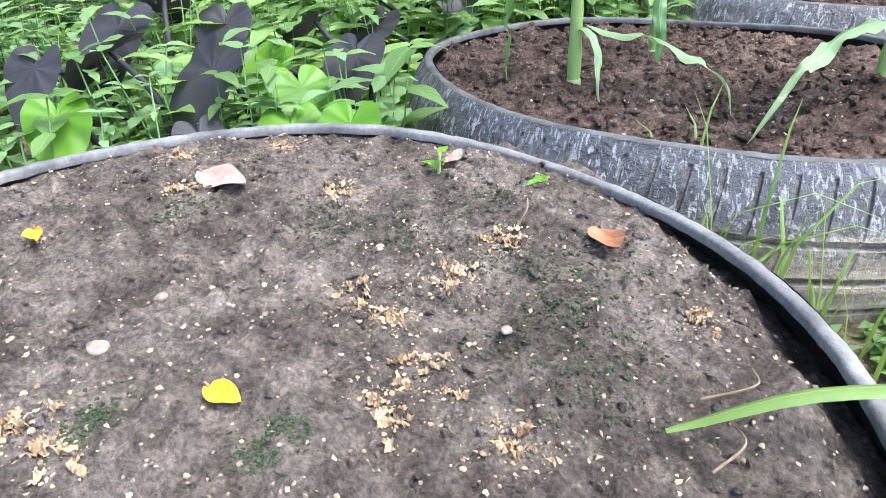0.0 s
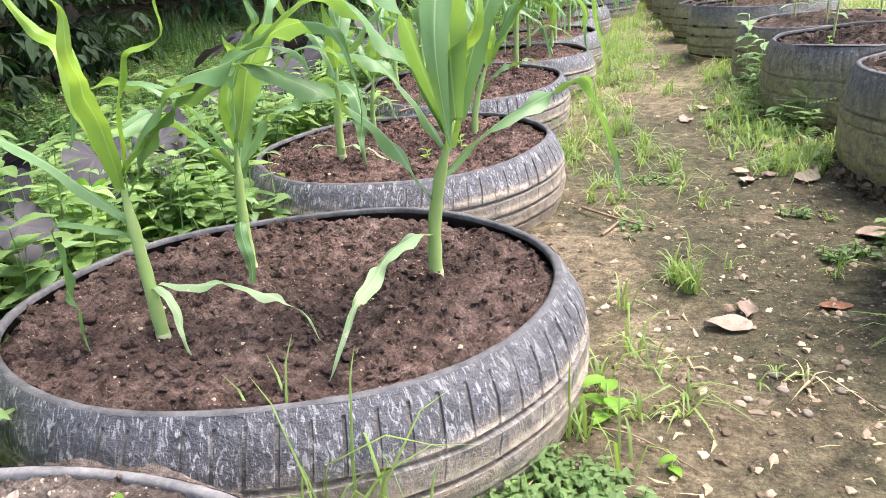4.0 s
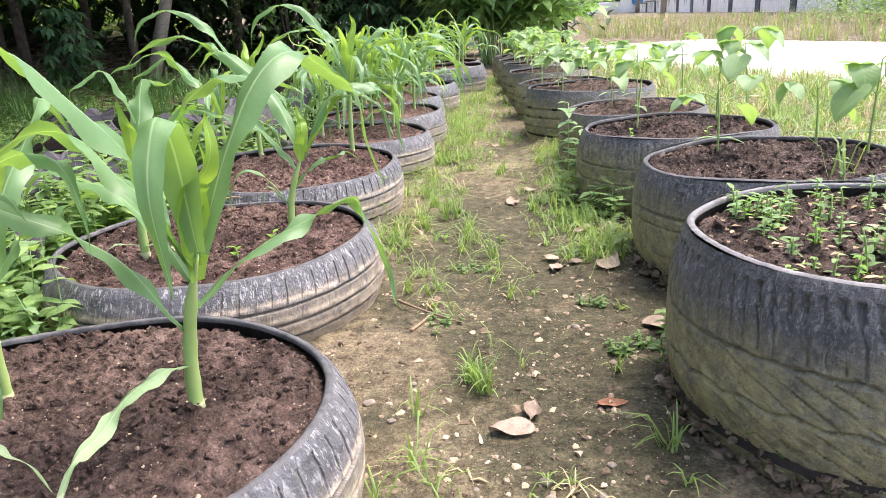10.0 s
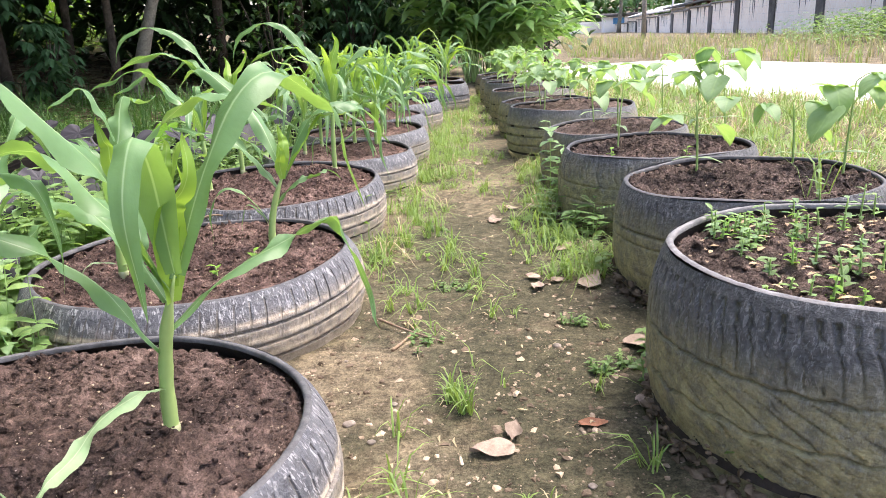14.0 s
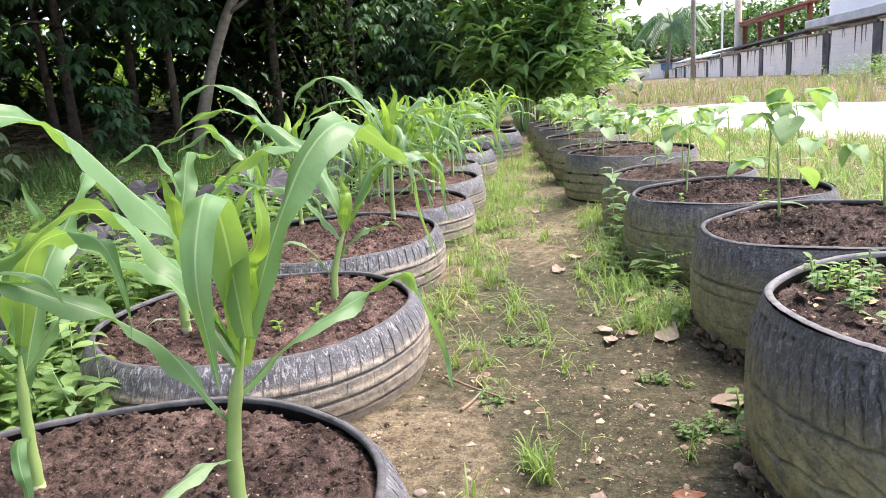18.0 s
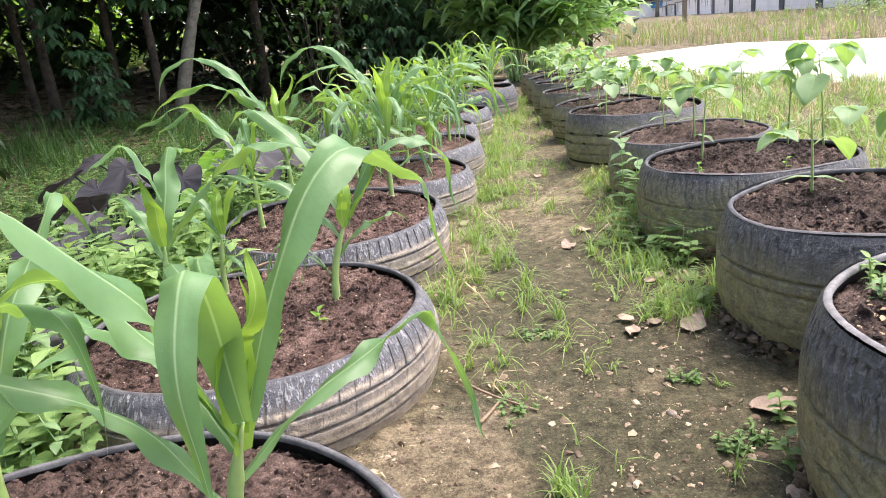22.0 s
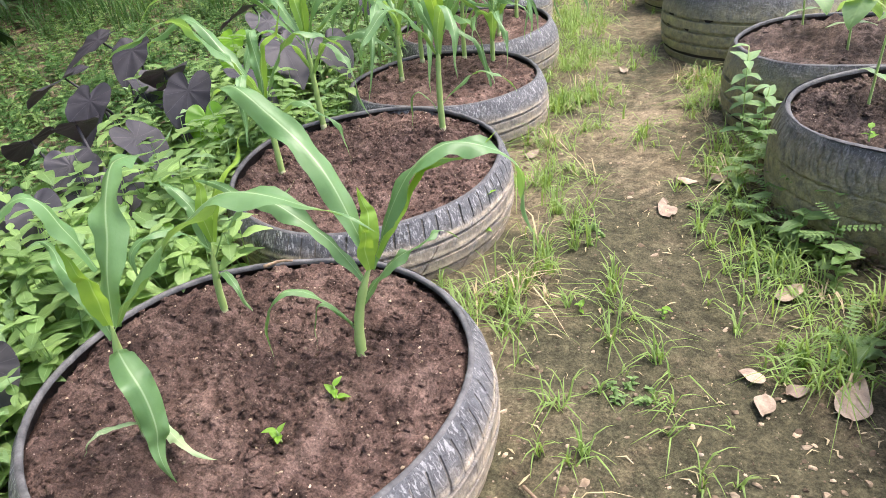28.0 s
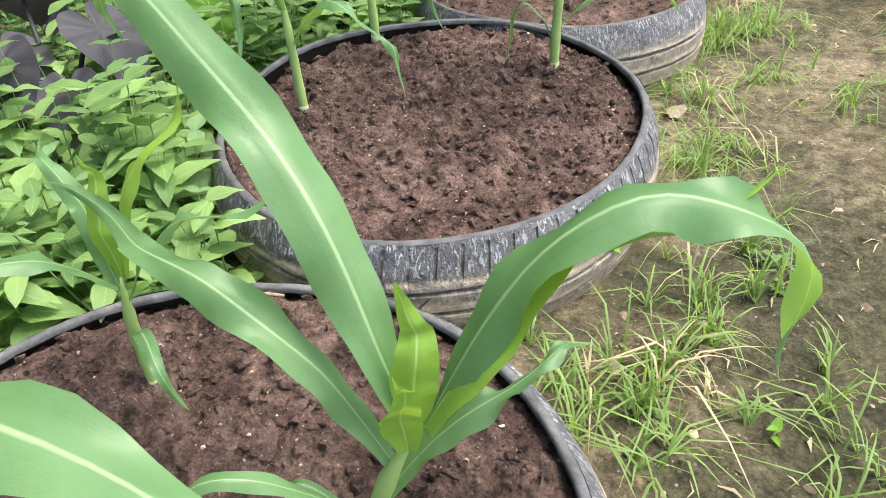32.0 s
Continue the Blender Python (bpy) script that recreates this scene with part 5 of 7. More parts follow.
def lawn(count, xs, ys, keep, length, n=12, dry=0.14, cols=3, width=0.0038):
    made = 0
    while made < count:
        x, y = rng.uniform(*xs), rng.uniform(*ys)
        made += 1
        if not clear(x, y, 0.005) or rng.uniform() > keep(x, y):
            continue
        tuft(straw if rng.uniform() < dry else grass, (x, y, ground_z(x, y)), rng, max(2, int(n * rng.uniform(0.4, 1.4))), length * rng.uniform(0.5, 1.5), width, 1.6, cols)


def patchy(x, y):
    return smooth(0.0, 0.35, noise.noise(Vector((x * 4, y * 4, 9))) + 0.1)


# along the dusty tyres, along the mossy tyres, thin over the path, and the verge
lawn(2500, (-0.3, 0.18), (2.2, 7.5), lambda x, y: (smooth(0.08, -0.10, x + 0.03 * (3 - y) * (y < 3)) * 0.85 + 0.05) * (0.2 + 0.8 * patchy(x, y)), 0.105, 10, 0.1)
lawn(150, (-0.15, 0.22), (0.95, 2.4), lambda x, y: 0.30 * patchy(x, y) + 0.04, 0.07, 8, 0.05)
lawn(620, (0.28, 0.66), (2.1, 4.2), lambda x, y: smooth(0.26, 0.46, x) * (0.3 + 0.7 * patchy(x, y)), 0.095, 10, 0.08)
lawn(600, (0.0, 0.6), (2.2, 7.5), lambda x, y: 0.6 * patchy(x, y) * smooth(2.2, 3.8, y) + 0.02, 0.07, 8, 0.1)
lawn(80, (0.15, 0.55), (1.0, 2.2), lambda x, y: 0.5 * patchy(x, y), 0.05, 8)
lawn(5200, (0.5, 4.6), (1.2, 10.5), lambda x, y: smooth(0.85, 1.15, x + 0.06 * (y - 2)) * ((x - 3.1) * ROAD_N.x + (y - 7.4) * ROAD_N.y < -0.78), 0.17, 12, 0.22, 2, 0.006)
whole("grass", grass, M_GRASS, "fresh green grass in tufts along the path", "grass", kind="stuff")
whole("dry_grass", straw, M_STRAW, "straw-coloured dead grass blades", "grass", kind="stuff")

pebbles, crumbs, bits = Heap(), Heap(), Heap()
for n in range(26000):
    x, y = rng.uniform(-0.2, 0.75), 0.5 + 3.8 * rng.uniform() ** 1.4
    if not clear(x, y):
        continue
    stony = (smooth(2.5, 1.2, y) * 0.8 + 0.2) * (0.35 + 0.65 * patchy(x + 5, y))
    if rng.uniform() < stony:
        s = 0.0011 + 0.0072 * rng.uniform() ** 6
        lump(pebbles if rng.uniform() < 0.55 else crumbs, (x, y, ground_z(x, y) + 0.1 * s), s, rng, 0.55)
for n in range(330):
    x, y = rng.uniform(-0.2, 0.75), rng.uniform(0.8, 3.6)
    if clear(x, y):
        ln, a = rng.uniform(0.006, 0.035), rng.uniform(0, 360)
        z = ground_z(x, y) + 0.003
        blade(bits, [(x, y, z), np.array([x, y, z + 0.004]) + 0.5 * ln * around(a), np.array([x, y, z]) + ln * around(a + rng.uniform(-30, 30))], rng.uniform(0.0015, 0.006), around(a + 90), 0.3, 0, 0, 3, "lance")
whole("straw_bits", bits, M_STRAW, "small dry straw and leaf bits on the path", "plant debris", kind="stuff")
whole("gravel", pebbles, M_GRAVEL, "scattered pale gravel on the path", "gravel", kind="stuff", smooth=False)
whole("earth_crumbs", crumbs, M_CRUMB, "loose earth crumbs on the path", "soil", kind="stuff", smooth=False)

# tall pointed weeds that lean against the dusty tyres, and wispy grass at the grove's edge
tall = Heap()
for n in range(210):
    x, y = rng.uniform(-1.45, -0.78), rng.uniform(0.9, 3.6)
    if clear(x, y, 0.01):
        herb(tall, (x, y, 0), rng.uniform(0.17, 0.34), rng, rng.uniform(0.06, 0.09), 12, 0.8)
broad = Heap()
for n in range(460):
    x, y = rng.uniform(-1.45, -0.72), rng.uniform(0.5, 3.3)
    if clear(x, y, 0.01):
        herb(broad, (x, y, 0), rng.uniform(0.10, 0.27), rng, rng.uniform(0.05, 0.085), 10, 0.9)
whole("broad_weeds", broad, M_PALEWEED, "light green weeds with broad pointed leaves", "weeds", kind="stuff")
whole("tall_weeds", tall, M_WEED, "tall pale green weeds with pointed leaves", "weeds", kind="stuff")
wisps = Heap()
for n in range(460):
    x, y = rng.uniform(-5.6, -2.4), rng.uniform(4.5, 8.5)
    if y > 5.2 + 0.3 * (x + 3) and noise.noise(Vector((x * 0.9, y * 0.9, 4))) > -0.05:
        tuft(wisps, (x, y, ground_z(x, y)), rng, 9, rng.uniform(0.25, 0.5), 0.007, 0.9, 2)
whole("wispy_grass", wisps, M_WEEDD, "wispy grass at the edge of the trees, shade put into its green", "grass", kind="stuff")


# ---- fallen leaves, stones, twigs and seedlings ----
def fallen(at, length, turn, material, label, curl=0.4, lift=0.004, tilt=0.0, width=0.58):
    """A dead leaf that lies curled on the ground or on soil, with its stalk."""
    if len(at) > 2 and at[2] == 0.183:
        at = (at[0], at[1], max(SURFACE[100](at[0] + 0.6 * length * math.cos(radians(turn)) * k, at[1] + 0.6 * length * math.sin(radians(turn)) * k) for k in (0, 0.5, 1, 1.5)))
    ob = thing("fallen_leaf", label, "fallen leaf", "fallen leaves", (*at[:2], (at[2] if len(at) > 2 else ground_z(*at)) + lift), turn)
    heap = Heap()
    rng = np.random.default_rng(int(9000 * length + 7 * turn) % 9973)
    s, u = np.linspace(0, 1, 14)[:, None], np.linspace(-1, 1, 9)[None, :]
    w = 0.5 * width * length * np.sin(math.pi * (0.03 + 0.965 * s) ** 0.66) ** 0.8 * (1 + 0.10 * np.sin(7 * s + 9 * turn) * np.sign(u))
    a, b, c = rng.uniform(0, 6, 3)
    rise = 0.12 * curl * length * (u * u * (0.5 + 0.5 * np.sin(3 * s + a))) + 0.035 * length * np.sin(5 * s + b + 2 * u) + 0.02 * length * np.sin(11 * s + c - 4 * u) + tilt * 0.35 * length * s * s + 0.05 * length
    heap.add(np.stack(np.broadcast_arrays(length * s, u * w + 0.04 * length * np.sin(3 * s + c), rise), -1).reshape(-1, 3), grid_faces(14, 9), np.stack(np.broadcast_arrays((u + 1) / 2, s), -1).reshape(-1, 2))
    part("leaf_blade", heap, material, ob)
    heap = Heap()
    tube(heap, spline([(-0.18 * length, 0.03 * length, 0.0), (-0.08 * length, 0.01 * length, 0.003), (0.02 * length, 0, 0.001)], 6), 0.0011, 5)
    part("leaf_stem", heap, M_TWIG, ob)
    return ob


TANLEAF = "curled tan dead leaf lying on the path"
for n, (x, y, ln, turn) in enumerate(((0.235, 2.71, 0.095, 100), (0.485, 2.02, 0.105, 75), (0.425, 2.36, 0.07, 30), (0.292, 1.30, 0.075, 200), (0.515, 1.43, 0.09, 35), (0.530, 1.695, 0.085, 10), (0.364, 2.10, 0.05, 150), (0.395, 2.075, 0.045, 20), (0.31, 2.89, 0.06, 170), (0.345, 2.90, 0.075, 5), (0.36, 2.07, 0.06, 260), (-0.175, 3.07, 0.06, 60), (0.32, 3.5, 0.06, 20), (0.12, 3.9, 0.06, 120), (0.29, 1.32, 0.05, 80))):
    fallen((x, y), ln, turn, M_LITTER, TANLEAF, 0.4 + 0.2 * (n % 5), 0.005, 0.15 * (n % 3), 0.5 + 0.05 * (n % 4))
fallen((0.405, 1.365), 0.05, 10, M_LITTERO, "rust-orange dead leaf on damp earth", 0.2)
fallen((-0.188, 0.534, 0.181), 0.046, -40, M_LITTERO, "small rust-brown leaf on settled soil", 0.7, 0.004, 0.5)
fallen((-0.525, 0.366, 0.183), 0.066, 10, M_PINK, "pale pinkish dead leaf on settled soil", 0.3, 0.0)
fallen((-0.375, 0.545, 0.183), 0.028, 100, M_PINK, "pale scrap of dead leaf on settled soil", 0.4, 0.004, 0.4)
fallen((-0.245, 0.220, 0.183), 0.027, 15, M_PETAL, "bright yellow petal lying on soil", 0.5, 0.001, 0.1, 0.62)
fallen((-0.525, 0.215, 0.183), 0.028, -15, M_PETALO, "orange petal lying on soil", 0.5, 0.004, 0.1, 0.55)
fallen((-0.74, 0.76, 0.03), 0.13, 60, M_LITTER, "large dry brown leaf between the tyres", 0.8, 0.02, 0.3)
fallen((-0.70, 0.33, 0.02), 0.13, 200, M_LITTERO, "large dry brown leaf beside the tyre", 0.8, 0.03, 0.3)


def stone(at, size, label, seed, flat=0.62):
    rng = np.random.default_rng(seed)
    heap = Heap()
    verts, rows, cols = [], 9, 14
    ax = rng.uniform(0.75, 1.25, 3)
    for i in range(rows):
        for k in range(cols):
            a, b = math.pi * (i + 0.02) / (rows - 0.96), 2 * math.pi * k / cols
            d = Vector((math.sin(a) * math.cos(b), math.sin(a) * math.sin(b), math.cos(a)))
            r = size * (1 + 0.22 * noise.noise(d * 1.6 + Vector((seed, 0, 0))))
            verts.append((d.x * r * ax[0], d.y * r * ax[1], d.z * r * flat))
    heap.add(verts, grid_faces(rows, cols, True))
    ob = whole("stone", heap, M_STONE, label, "stone", "stones on the ground")
    ob.matrix_world = pose(*at[:2], (at[2] if len(at) > 2 else ground_z(*at)) + 0.35 * size * flat, 0, 0, 40 * seed)
    return ob


for n, (x, y, s) in enumerate(((0.31, 1.16, 0.017), (-0.001, 1.37, 0.018), (0.318, 1.125, 0.012), (0.052, 1.31, 0.012), (-0.062, 1.614, 0.007), (-0.104, 2.292, 0.014), (0.056, 2.634, 0.011), (-0.083, 2.648, 0.010), (0.386, 1.685, 0.015), (0.245, 1.928, 0.008), (0.07, 1.44, 0.011), (0.39, 1.13, 0.014), (0.41, 1.20, 0.011), (0.27, 1.09, 0.012), (0.34, 1.07, 0.015), (0.21, 1.14, 0.009))):
    stone((x, y), 0.58 * s, "pale pebble half sunk in the path", 11 + n, 0.5)
for n, (x, y, s) in enumerate(((-0.339, 0.191, 0.0065), (-0.338, 0.248, 0.006), (-0.366, 0.247, 0.005), (-0.211, 0.249, 0.006), (-0.159, 0.384, 0.004), (-0.235, 0.528, 0.004))):
    stone((x, y, SURFACE[100](x, y)), s, "small pale stone on settled soil", 41 + n)


def chaff(at, size, seed):
    rng = np.random.default_rng(seed)
    heap = Heap()
    lie = SURFACE[100]
    for n in range(14):
        q = rng.normal(0, 0.45, 2) * size * np.array([1.2, 0.8])
        ln, w, turn = rng.uniform(0.003, 0.008), rng.uniform(0.002, 0.005), rng.uniform(0, 6.28)
        a, b = np.meshgrid(np.linspace(-1, 1, 6), np.linspace(-1, 1, 5))
        r = 1 + 0.25 * rng.standard_normal(a.shape)
        X, Y = a * ln * r * 0.7, b * w * r * 0.7
        x, y = q[0] + X * math.cos(turn) - Y * math.sin(turn), q[1] + X * math.sin(turn) + Y * math.cos(turn)
        heap.add(np.stack([x, y, lie(at[0] + q[0], at[1] + q[1]) - 0.184 + 0.002 + 0.0016 * rng.standard_normal(a.shape)], -1).reshape(-1, 3), grid_faces(5, 6))
    for n in range(90):
        q = rng.normal(0, 0.8, 2) * size
        lump(heap, (q[0], q[1], lie(at[0] + q[0], at[1] + q[1]) - 0.184 + 0.0006), 0.0005 + 0.0013 * rng.uniform() ** 2, rng, 0.6)
    ob = whole("chaff_heap", heap, M_CHAFF, "crumbled dry tan chaff on settled soil", "plant debris", "dry chaff", "stuff", False)
    ob.matrix_world = pose(*at, 0.184)


for n, (x, y, s) in enumerate(((-0.589, 0.374, 0.022), (-0.544, 0.469, 0.018), (-0.27, 0.352, 0.022), (-0.231, 0.401, 0.025), (-0.226, 0.344, 0.012), (-0.175, 0.319, 0.022), (-0.162, 0.285, 0.018), (-0.272, 0.137, 0.02), (-0.093, 0.318, 0.018), (-0.236, 0.472, 0.016), (-0.304, 0.124, 0.016), (-0.507, 0.336, 0.016), (-0.079, 0.491, 0.014), (-0.412, 0.44, 0.018))):
    chaff((x, y), s, 60 + n)


def moss(at, size, seed):
    rng = np.random.default_rng(seed)
    heap = Heap()
    for n in range(420):
        q = rng.normal(0, 0.75, 2) * size
        x, y = at[0] + q[0], at[1] + q[1]
        if noise.noise(Vector((x * 70, y * 70, 1))) > -0.15:
            lump(heap, (q[0], q[1], SURFACE[100](x, y) - 0.1845 + 0.0004), rng.uniform(0.0005, 0.0015), rng, 0.6)
    ob = whole("moss_patch", heap, M_MOSS, "thin dark green moss on settled soil", "moss", "moss on the soil", "stuff", False)
    ob.matrix_world = pose(*at, 0.1845)


for n, (x, y, s) in enumerate(((-0.368, 0.407, 0.028), (-0.212, 0.448, 0.035), (-0.132, 0.443, 0.04), (-0.167, 0.458, 0.04), (-0.135, 0.392, 0.035), (-0.477, 0.326, 0.02), (-0.273, 0.165, 0.014), (-0.183, 0.222, 0.014), (-0.081, 0.398, 0.03), (-0.309, 0.432, 0.03), (-0.293, 0.512, 0.03))):
    moss((x, y), s, 90 + n)


def twig(points, radius, label):
    heap = Heap()
    tube(heap, spline(points, 12), np.linspace(radius, radius * 0.5, 12), 6)
    return whole("twig", heap, M_TWIG, label, "twig", "twigs on the ground")


twig([(-0.03, 1.82, 0.012), (0.05, 1.745, 0.016), (0.14, 1.695, 0.01)], 0.0034, "thin brown twig lying on the path")
twig([(0.03, 1.66, 0.006), (0.05, 1.70, 0.01), (0.062, 1.725, 0.014)], 0.0042, "short pale broken twig on the path")
twig([(-0.60, 2.16, 0.185), (-0.57, 2.175, 0.19), (-0.545, 2.185, 0.186)], 0.004, "short pale stick on tyre soil")
twig([(-0.04, 0.415, 0.18), (-0.02, 0.44, 0.186), (-0.03, 0.46, 0.18)], 0.001, "fine pale root on settled soil")
twig([(-0.01, 0.37, 0.18), (-0.005, 0.395, 0.185), (-0.02, 0.41, 0.18)], 0.001, "fine pale root on settled soil")
twig([(0.07, 0.99, 0.006), (0.13, 0.97, 0.012), (0.21, 0.92, 0.006)], 0.0016, "thin runner root on bare earth")
twig([(-0.245, 0.49, 0.178), (-0.238, 0.50, 0.20), (-0.245, 0.51, 0.205)], 0.0012, "dry curled stalk on settled soil")


def weed(name, at, height, label, leaf, count, seed, material=None, feathery=False):
    """A single weed whose leaves are told apart."""
    rng = np.random.default_rng(seed)
    ob = thing(name, label, "weed", "weeds by the tyres", at)
    lean = rng.uniform(-0.15, 0.15, 2) * height
    stem = spline([(0, 0, -0.01), (lean[0] * 0.3, lean[1] * 0.3, height * 0.5), (lean[0], lean[1], height)], 9)
    heap = Heap()
    tube(heap, stem, np.linspace(0.0024, 0.0012, 9), 6)
    part("stem", heap, M_STEM, ob)
    az = rng.uniform(0, 360)
    for k in range(count):
        foot = stem[2 + (6 * k) // max(1, count - 1)]
        az += 137
        heap = Heap()
        ln = leaf * rng.uniform(0.75, 1.25)
        if feathery:
            way = around(az) + np.array([0, 0, 0.25])
            side = np.array([-way[1], way[0], 0])
            for j in range(1, 8):
                for sg in (-1, 1):
                    oval(heap, foot + way * ln * j / 8, side * sg + 0.3 * way, ln * 0.2, ln * 0.1, 0.2, rows=4, cols=3)
            tube(heap, np.linspace(foot, foot + way * ln, 4), 0.0007, 4)
        else:
            oval(heap, foot, around(az) + np.array([0, 0, rng.uniform(0.0, 0.6)]), ln, ln * 0.5, rng.uniform(0.2, 0.6))
        part("leaf", heap, material or M_WEED, ob)
    return ob


TALLWEED = "leafy green weed beside a tyre"
weed("weed_plant", (0.445, 3.12, 0), 0.30, "tall light green weed beside a mossy tyre", 0.058, 22, 1, M_BEAN)
weed("weed_plant", (0.475, 3.05, 0), 0.22, "leafy light green weed beside a mossy tyre", 0.05, 18, 21, M_BEAN)
weed("weed_plant", (0.53, 2.95, 0), 0.17, "leafy green weed beside a tyre", 0.05, 14, 22)
weed("weed_plant", (0.56, 2.56, 0), 0.15, "leafy green weed beside a tyre", 0.045, 14, 23)
weed("weed_plant", (0.50, 2.80, 0), 0.20, "weed with feathery leaflets beside a tyre", 0.09, 8, 24, None, True)
weed("weed_plant", (0.50, 3.02, 0), 0.15, "weed with feathery leaflets beside a tyre", 0.07, 8, 2, None, True)
weed("weed_plant", (0.55, 2.70, 0), 0.12, "weed with feathery leaflets beside a tyre", 0.06, 8, 3, None, True)
for n, (x, y, h) in enumerate(((0.46, 2.92, 0.12), (0.52, 2.86, 0.15), (0.47, 2.74, 0.10), (0.53, 2.62, 0.14), (0.49, 2.56, 0.09), (0.55, 2.50, 0.12), (0.43, 2.66, 0.07))):
    weed("weed_plant", (x, y, 0), h, "weed with feathery leaflets beside a tyre", 0.07 + 0.2 * (h - 0.07), 9, 130 + n, M_WEED, n % 3 != 1)
weed("weed_plant", (0.545, 2.42, 0), 0.10, TALLWEED, 0.045, 10, 4)
weed("weed_plant", (0.50, 2.18, 0), 0.07, "low weed with feathery leaflets on the path", 0.06, 7, 5, None, True)
weed("weed_plant", (0.545, 2.18, 0), 0.05, TALLWEED, 0.05, 7, 6)
weed("weed_plant", (-0.235, 2.55, 0), 0.13, "bright yellow-green seedling against a tyre", 0.05, 6, 7, M_BRIGHT)
weed("weed_plant", (0.09, 1.02, 0), 0.055, "pale green seedling on bare earth", 0.045, 6, 8, M_BRIGHT)
weed("weed_plant", (0.634, 1.20, 0), 0.10, "seedling with notched round leaves by a tyre", 0.045, 7, 9)
weed("weed_plant", (0.40, 2.86, 0), 0.08, TALLWEED, 0.05, 8, 10)
weed("weed_plant", (0.54, 1.52, 0), 0.06, TALLWEED, 0.03, 9, 11)
weed("weed_plant", (0.57, 1.66, 0), 0.05, TALLWEED, 0.03, 9, 12)
for n, (x, y, h) in enumerate(((0.763, 1.60, 0.05), (0.70, 1.57, 0.035), (0.90, 1.70, 0.08), (0.763, 1.37, 0.05), (0.76, 1.27, 0.06), (0.825, 1.63, 0.05), (0.675, 1.60, 0.03), (0.84, 1.40, 0.03), (0.68, 1.33, 0.03), (0.645, 1.50, 0.03), (0.94, 1.62, 0.07), (0.86, 1.22, 0.05), (0.97, 1.45, 0.04), (0.72, 1.50, 0.05), (0.74, 1.53, 0.04), (0.69, 1.46, 0.035), (0.78, 1.50, 0.045), (0.88, 1.55, 0.06), (0.80, 1.31, 0.04), (0.92, 1.33, 0.06), (0.66, 1.40, 0.03), (0.99, 1.56, 0.08), (1.0, 1.3, 0.07))):
    weed("seedling", bed(200, x, y), h, "small weed seedling in dark tyre soil", 0.021, 10, 30 + n, M_BEAN if n % 2 else M_WEED)
rng = np.random.default_rng(97)
for n in range(46):
    q, th = 0.27 * math.sqrt(rng.uniform()), rng.uniform(0, 6.28)
    x, y = 0.856 + q * math.cos(th), 1.392 + q * math.sin(th)
    weed("seedling", bed(200, x, y), rng.uniform(0.015, 0.05), "small weed seedling in dark tyre soil", 0.017, 8, 330 + n, M_PALEWEED if n % 3 else M_BRIGHT)
for n, (x, y, z, h) in enumerate(((-0.378, 1.739, 0.162, 0.018), (-0.321, 1.831, 0.165, 0.02), (-0.375, 0.535, SURFACE[100](-0.375, 0.535), 0.02), (-0.286, 0.578, SURFACE[100](-0.286, 0.578) - 0.012, 0.012), (0.17, 0.93, 0.0, 0.02), (0.20, 2.30, 0.0, 0.02), (0.03, 2.30, 0, 0.02), (0.86, 2.62, 0.25, 0.02), (0.62, 2.63, 0.25, 0.02))):
    weed("seedling", (x, y, z), h, "tiny green seedling in bare soil", 0.022, 4, 60 + n, M_BRIGHT)
rng = np.random.default_rng(88)
for n, (x, y) in enumerate(((0.0, 0.80), (0.035, 0.835), (0.04, 0.875), (0.06, 0.80), (0.08, 0.87), (0.02, 0.765), (0.09, 0.83))):
    heap = Heap()
    for k in range(22):
        q = rng.normal(0, 0.024, 2)
        herb(heap, (q[0], q[1], 0), rng.uniform(0.006, 0.03), rng, 0.016, 6)
    ob = whole("creeping_weed", heap, M_WEED, "low creeping weed with small round leaves", "weed", "creeping weeds", "stuff")
    ob.matrix_world = pose(x, y, ground_z(x, y))
for n, (x, y) in enumerate(((0.45, 2.60), (0.40, 2.47), (0.49, 2.50), (0.14, 2.05), (0.48, 1.58), (0.52, 1.60), (0.44, 1.82), (0.09, 1.70), (0.03, 2.64), (0.33, 2.75))):
    heap = Heap()
    for k in range(10):
        q = rng.normal(0, 0.022, 2)
        herb(heap, (q[0], q[1], 0), rng.uniform(0.006, 0.022), rng, 0.015, 6)
    ob = whole("creeping_weed", heap, M_WEED, "low creeping weed on the path", "weed", "creeping weeds", "stuff")
    ob.matrix_world = pose(x, y, ground_z(x, y))


def grass_tuft(at, n, length, label, seed, width=0.004, flop=1.1):
    rng = np.random.default_rng(seed)
    ob = thing("grass_tuft", label, "grass", "grass tufts on the path", (*at, ground_z(*at)))
    for k in range(n):
        heap = Heap()
        tuft(heap, (0, 0, 0), rng, 1, length, width, flop)
        part("blade", heap, M_GRASS, ob)
    return ob


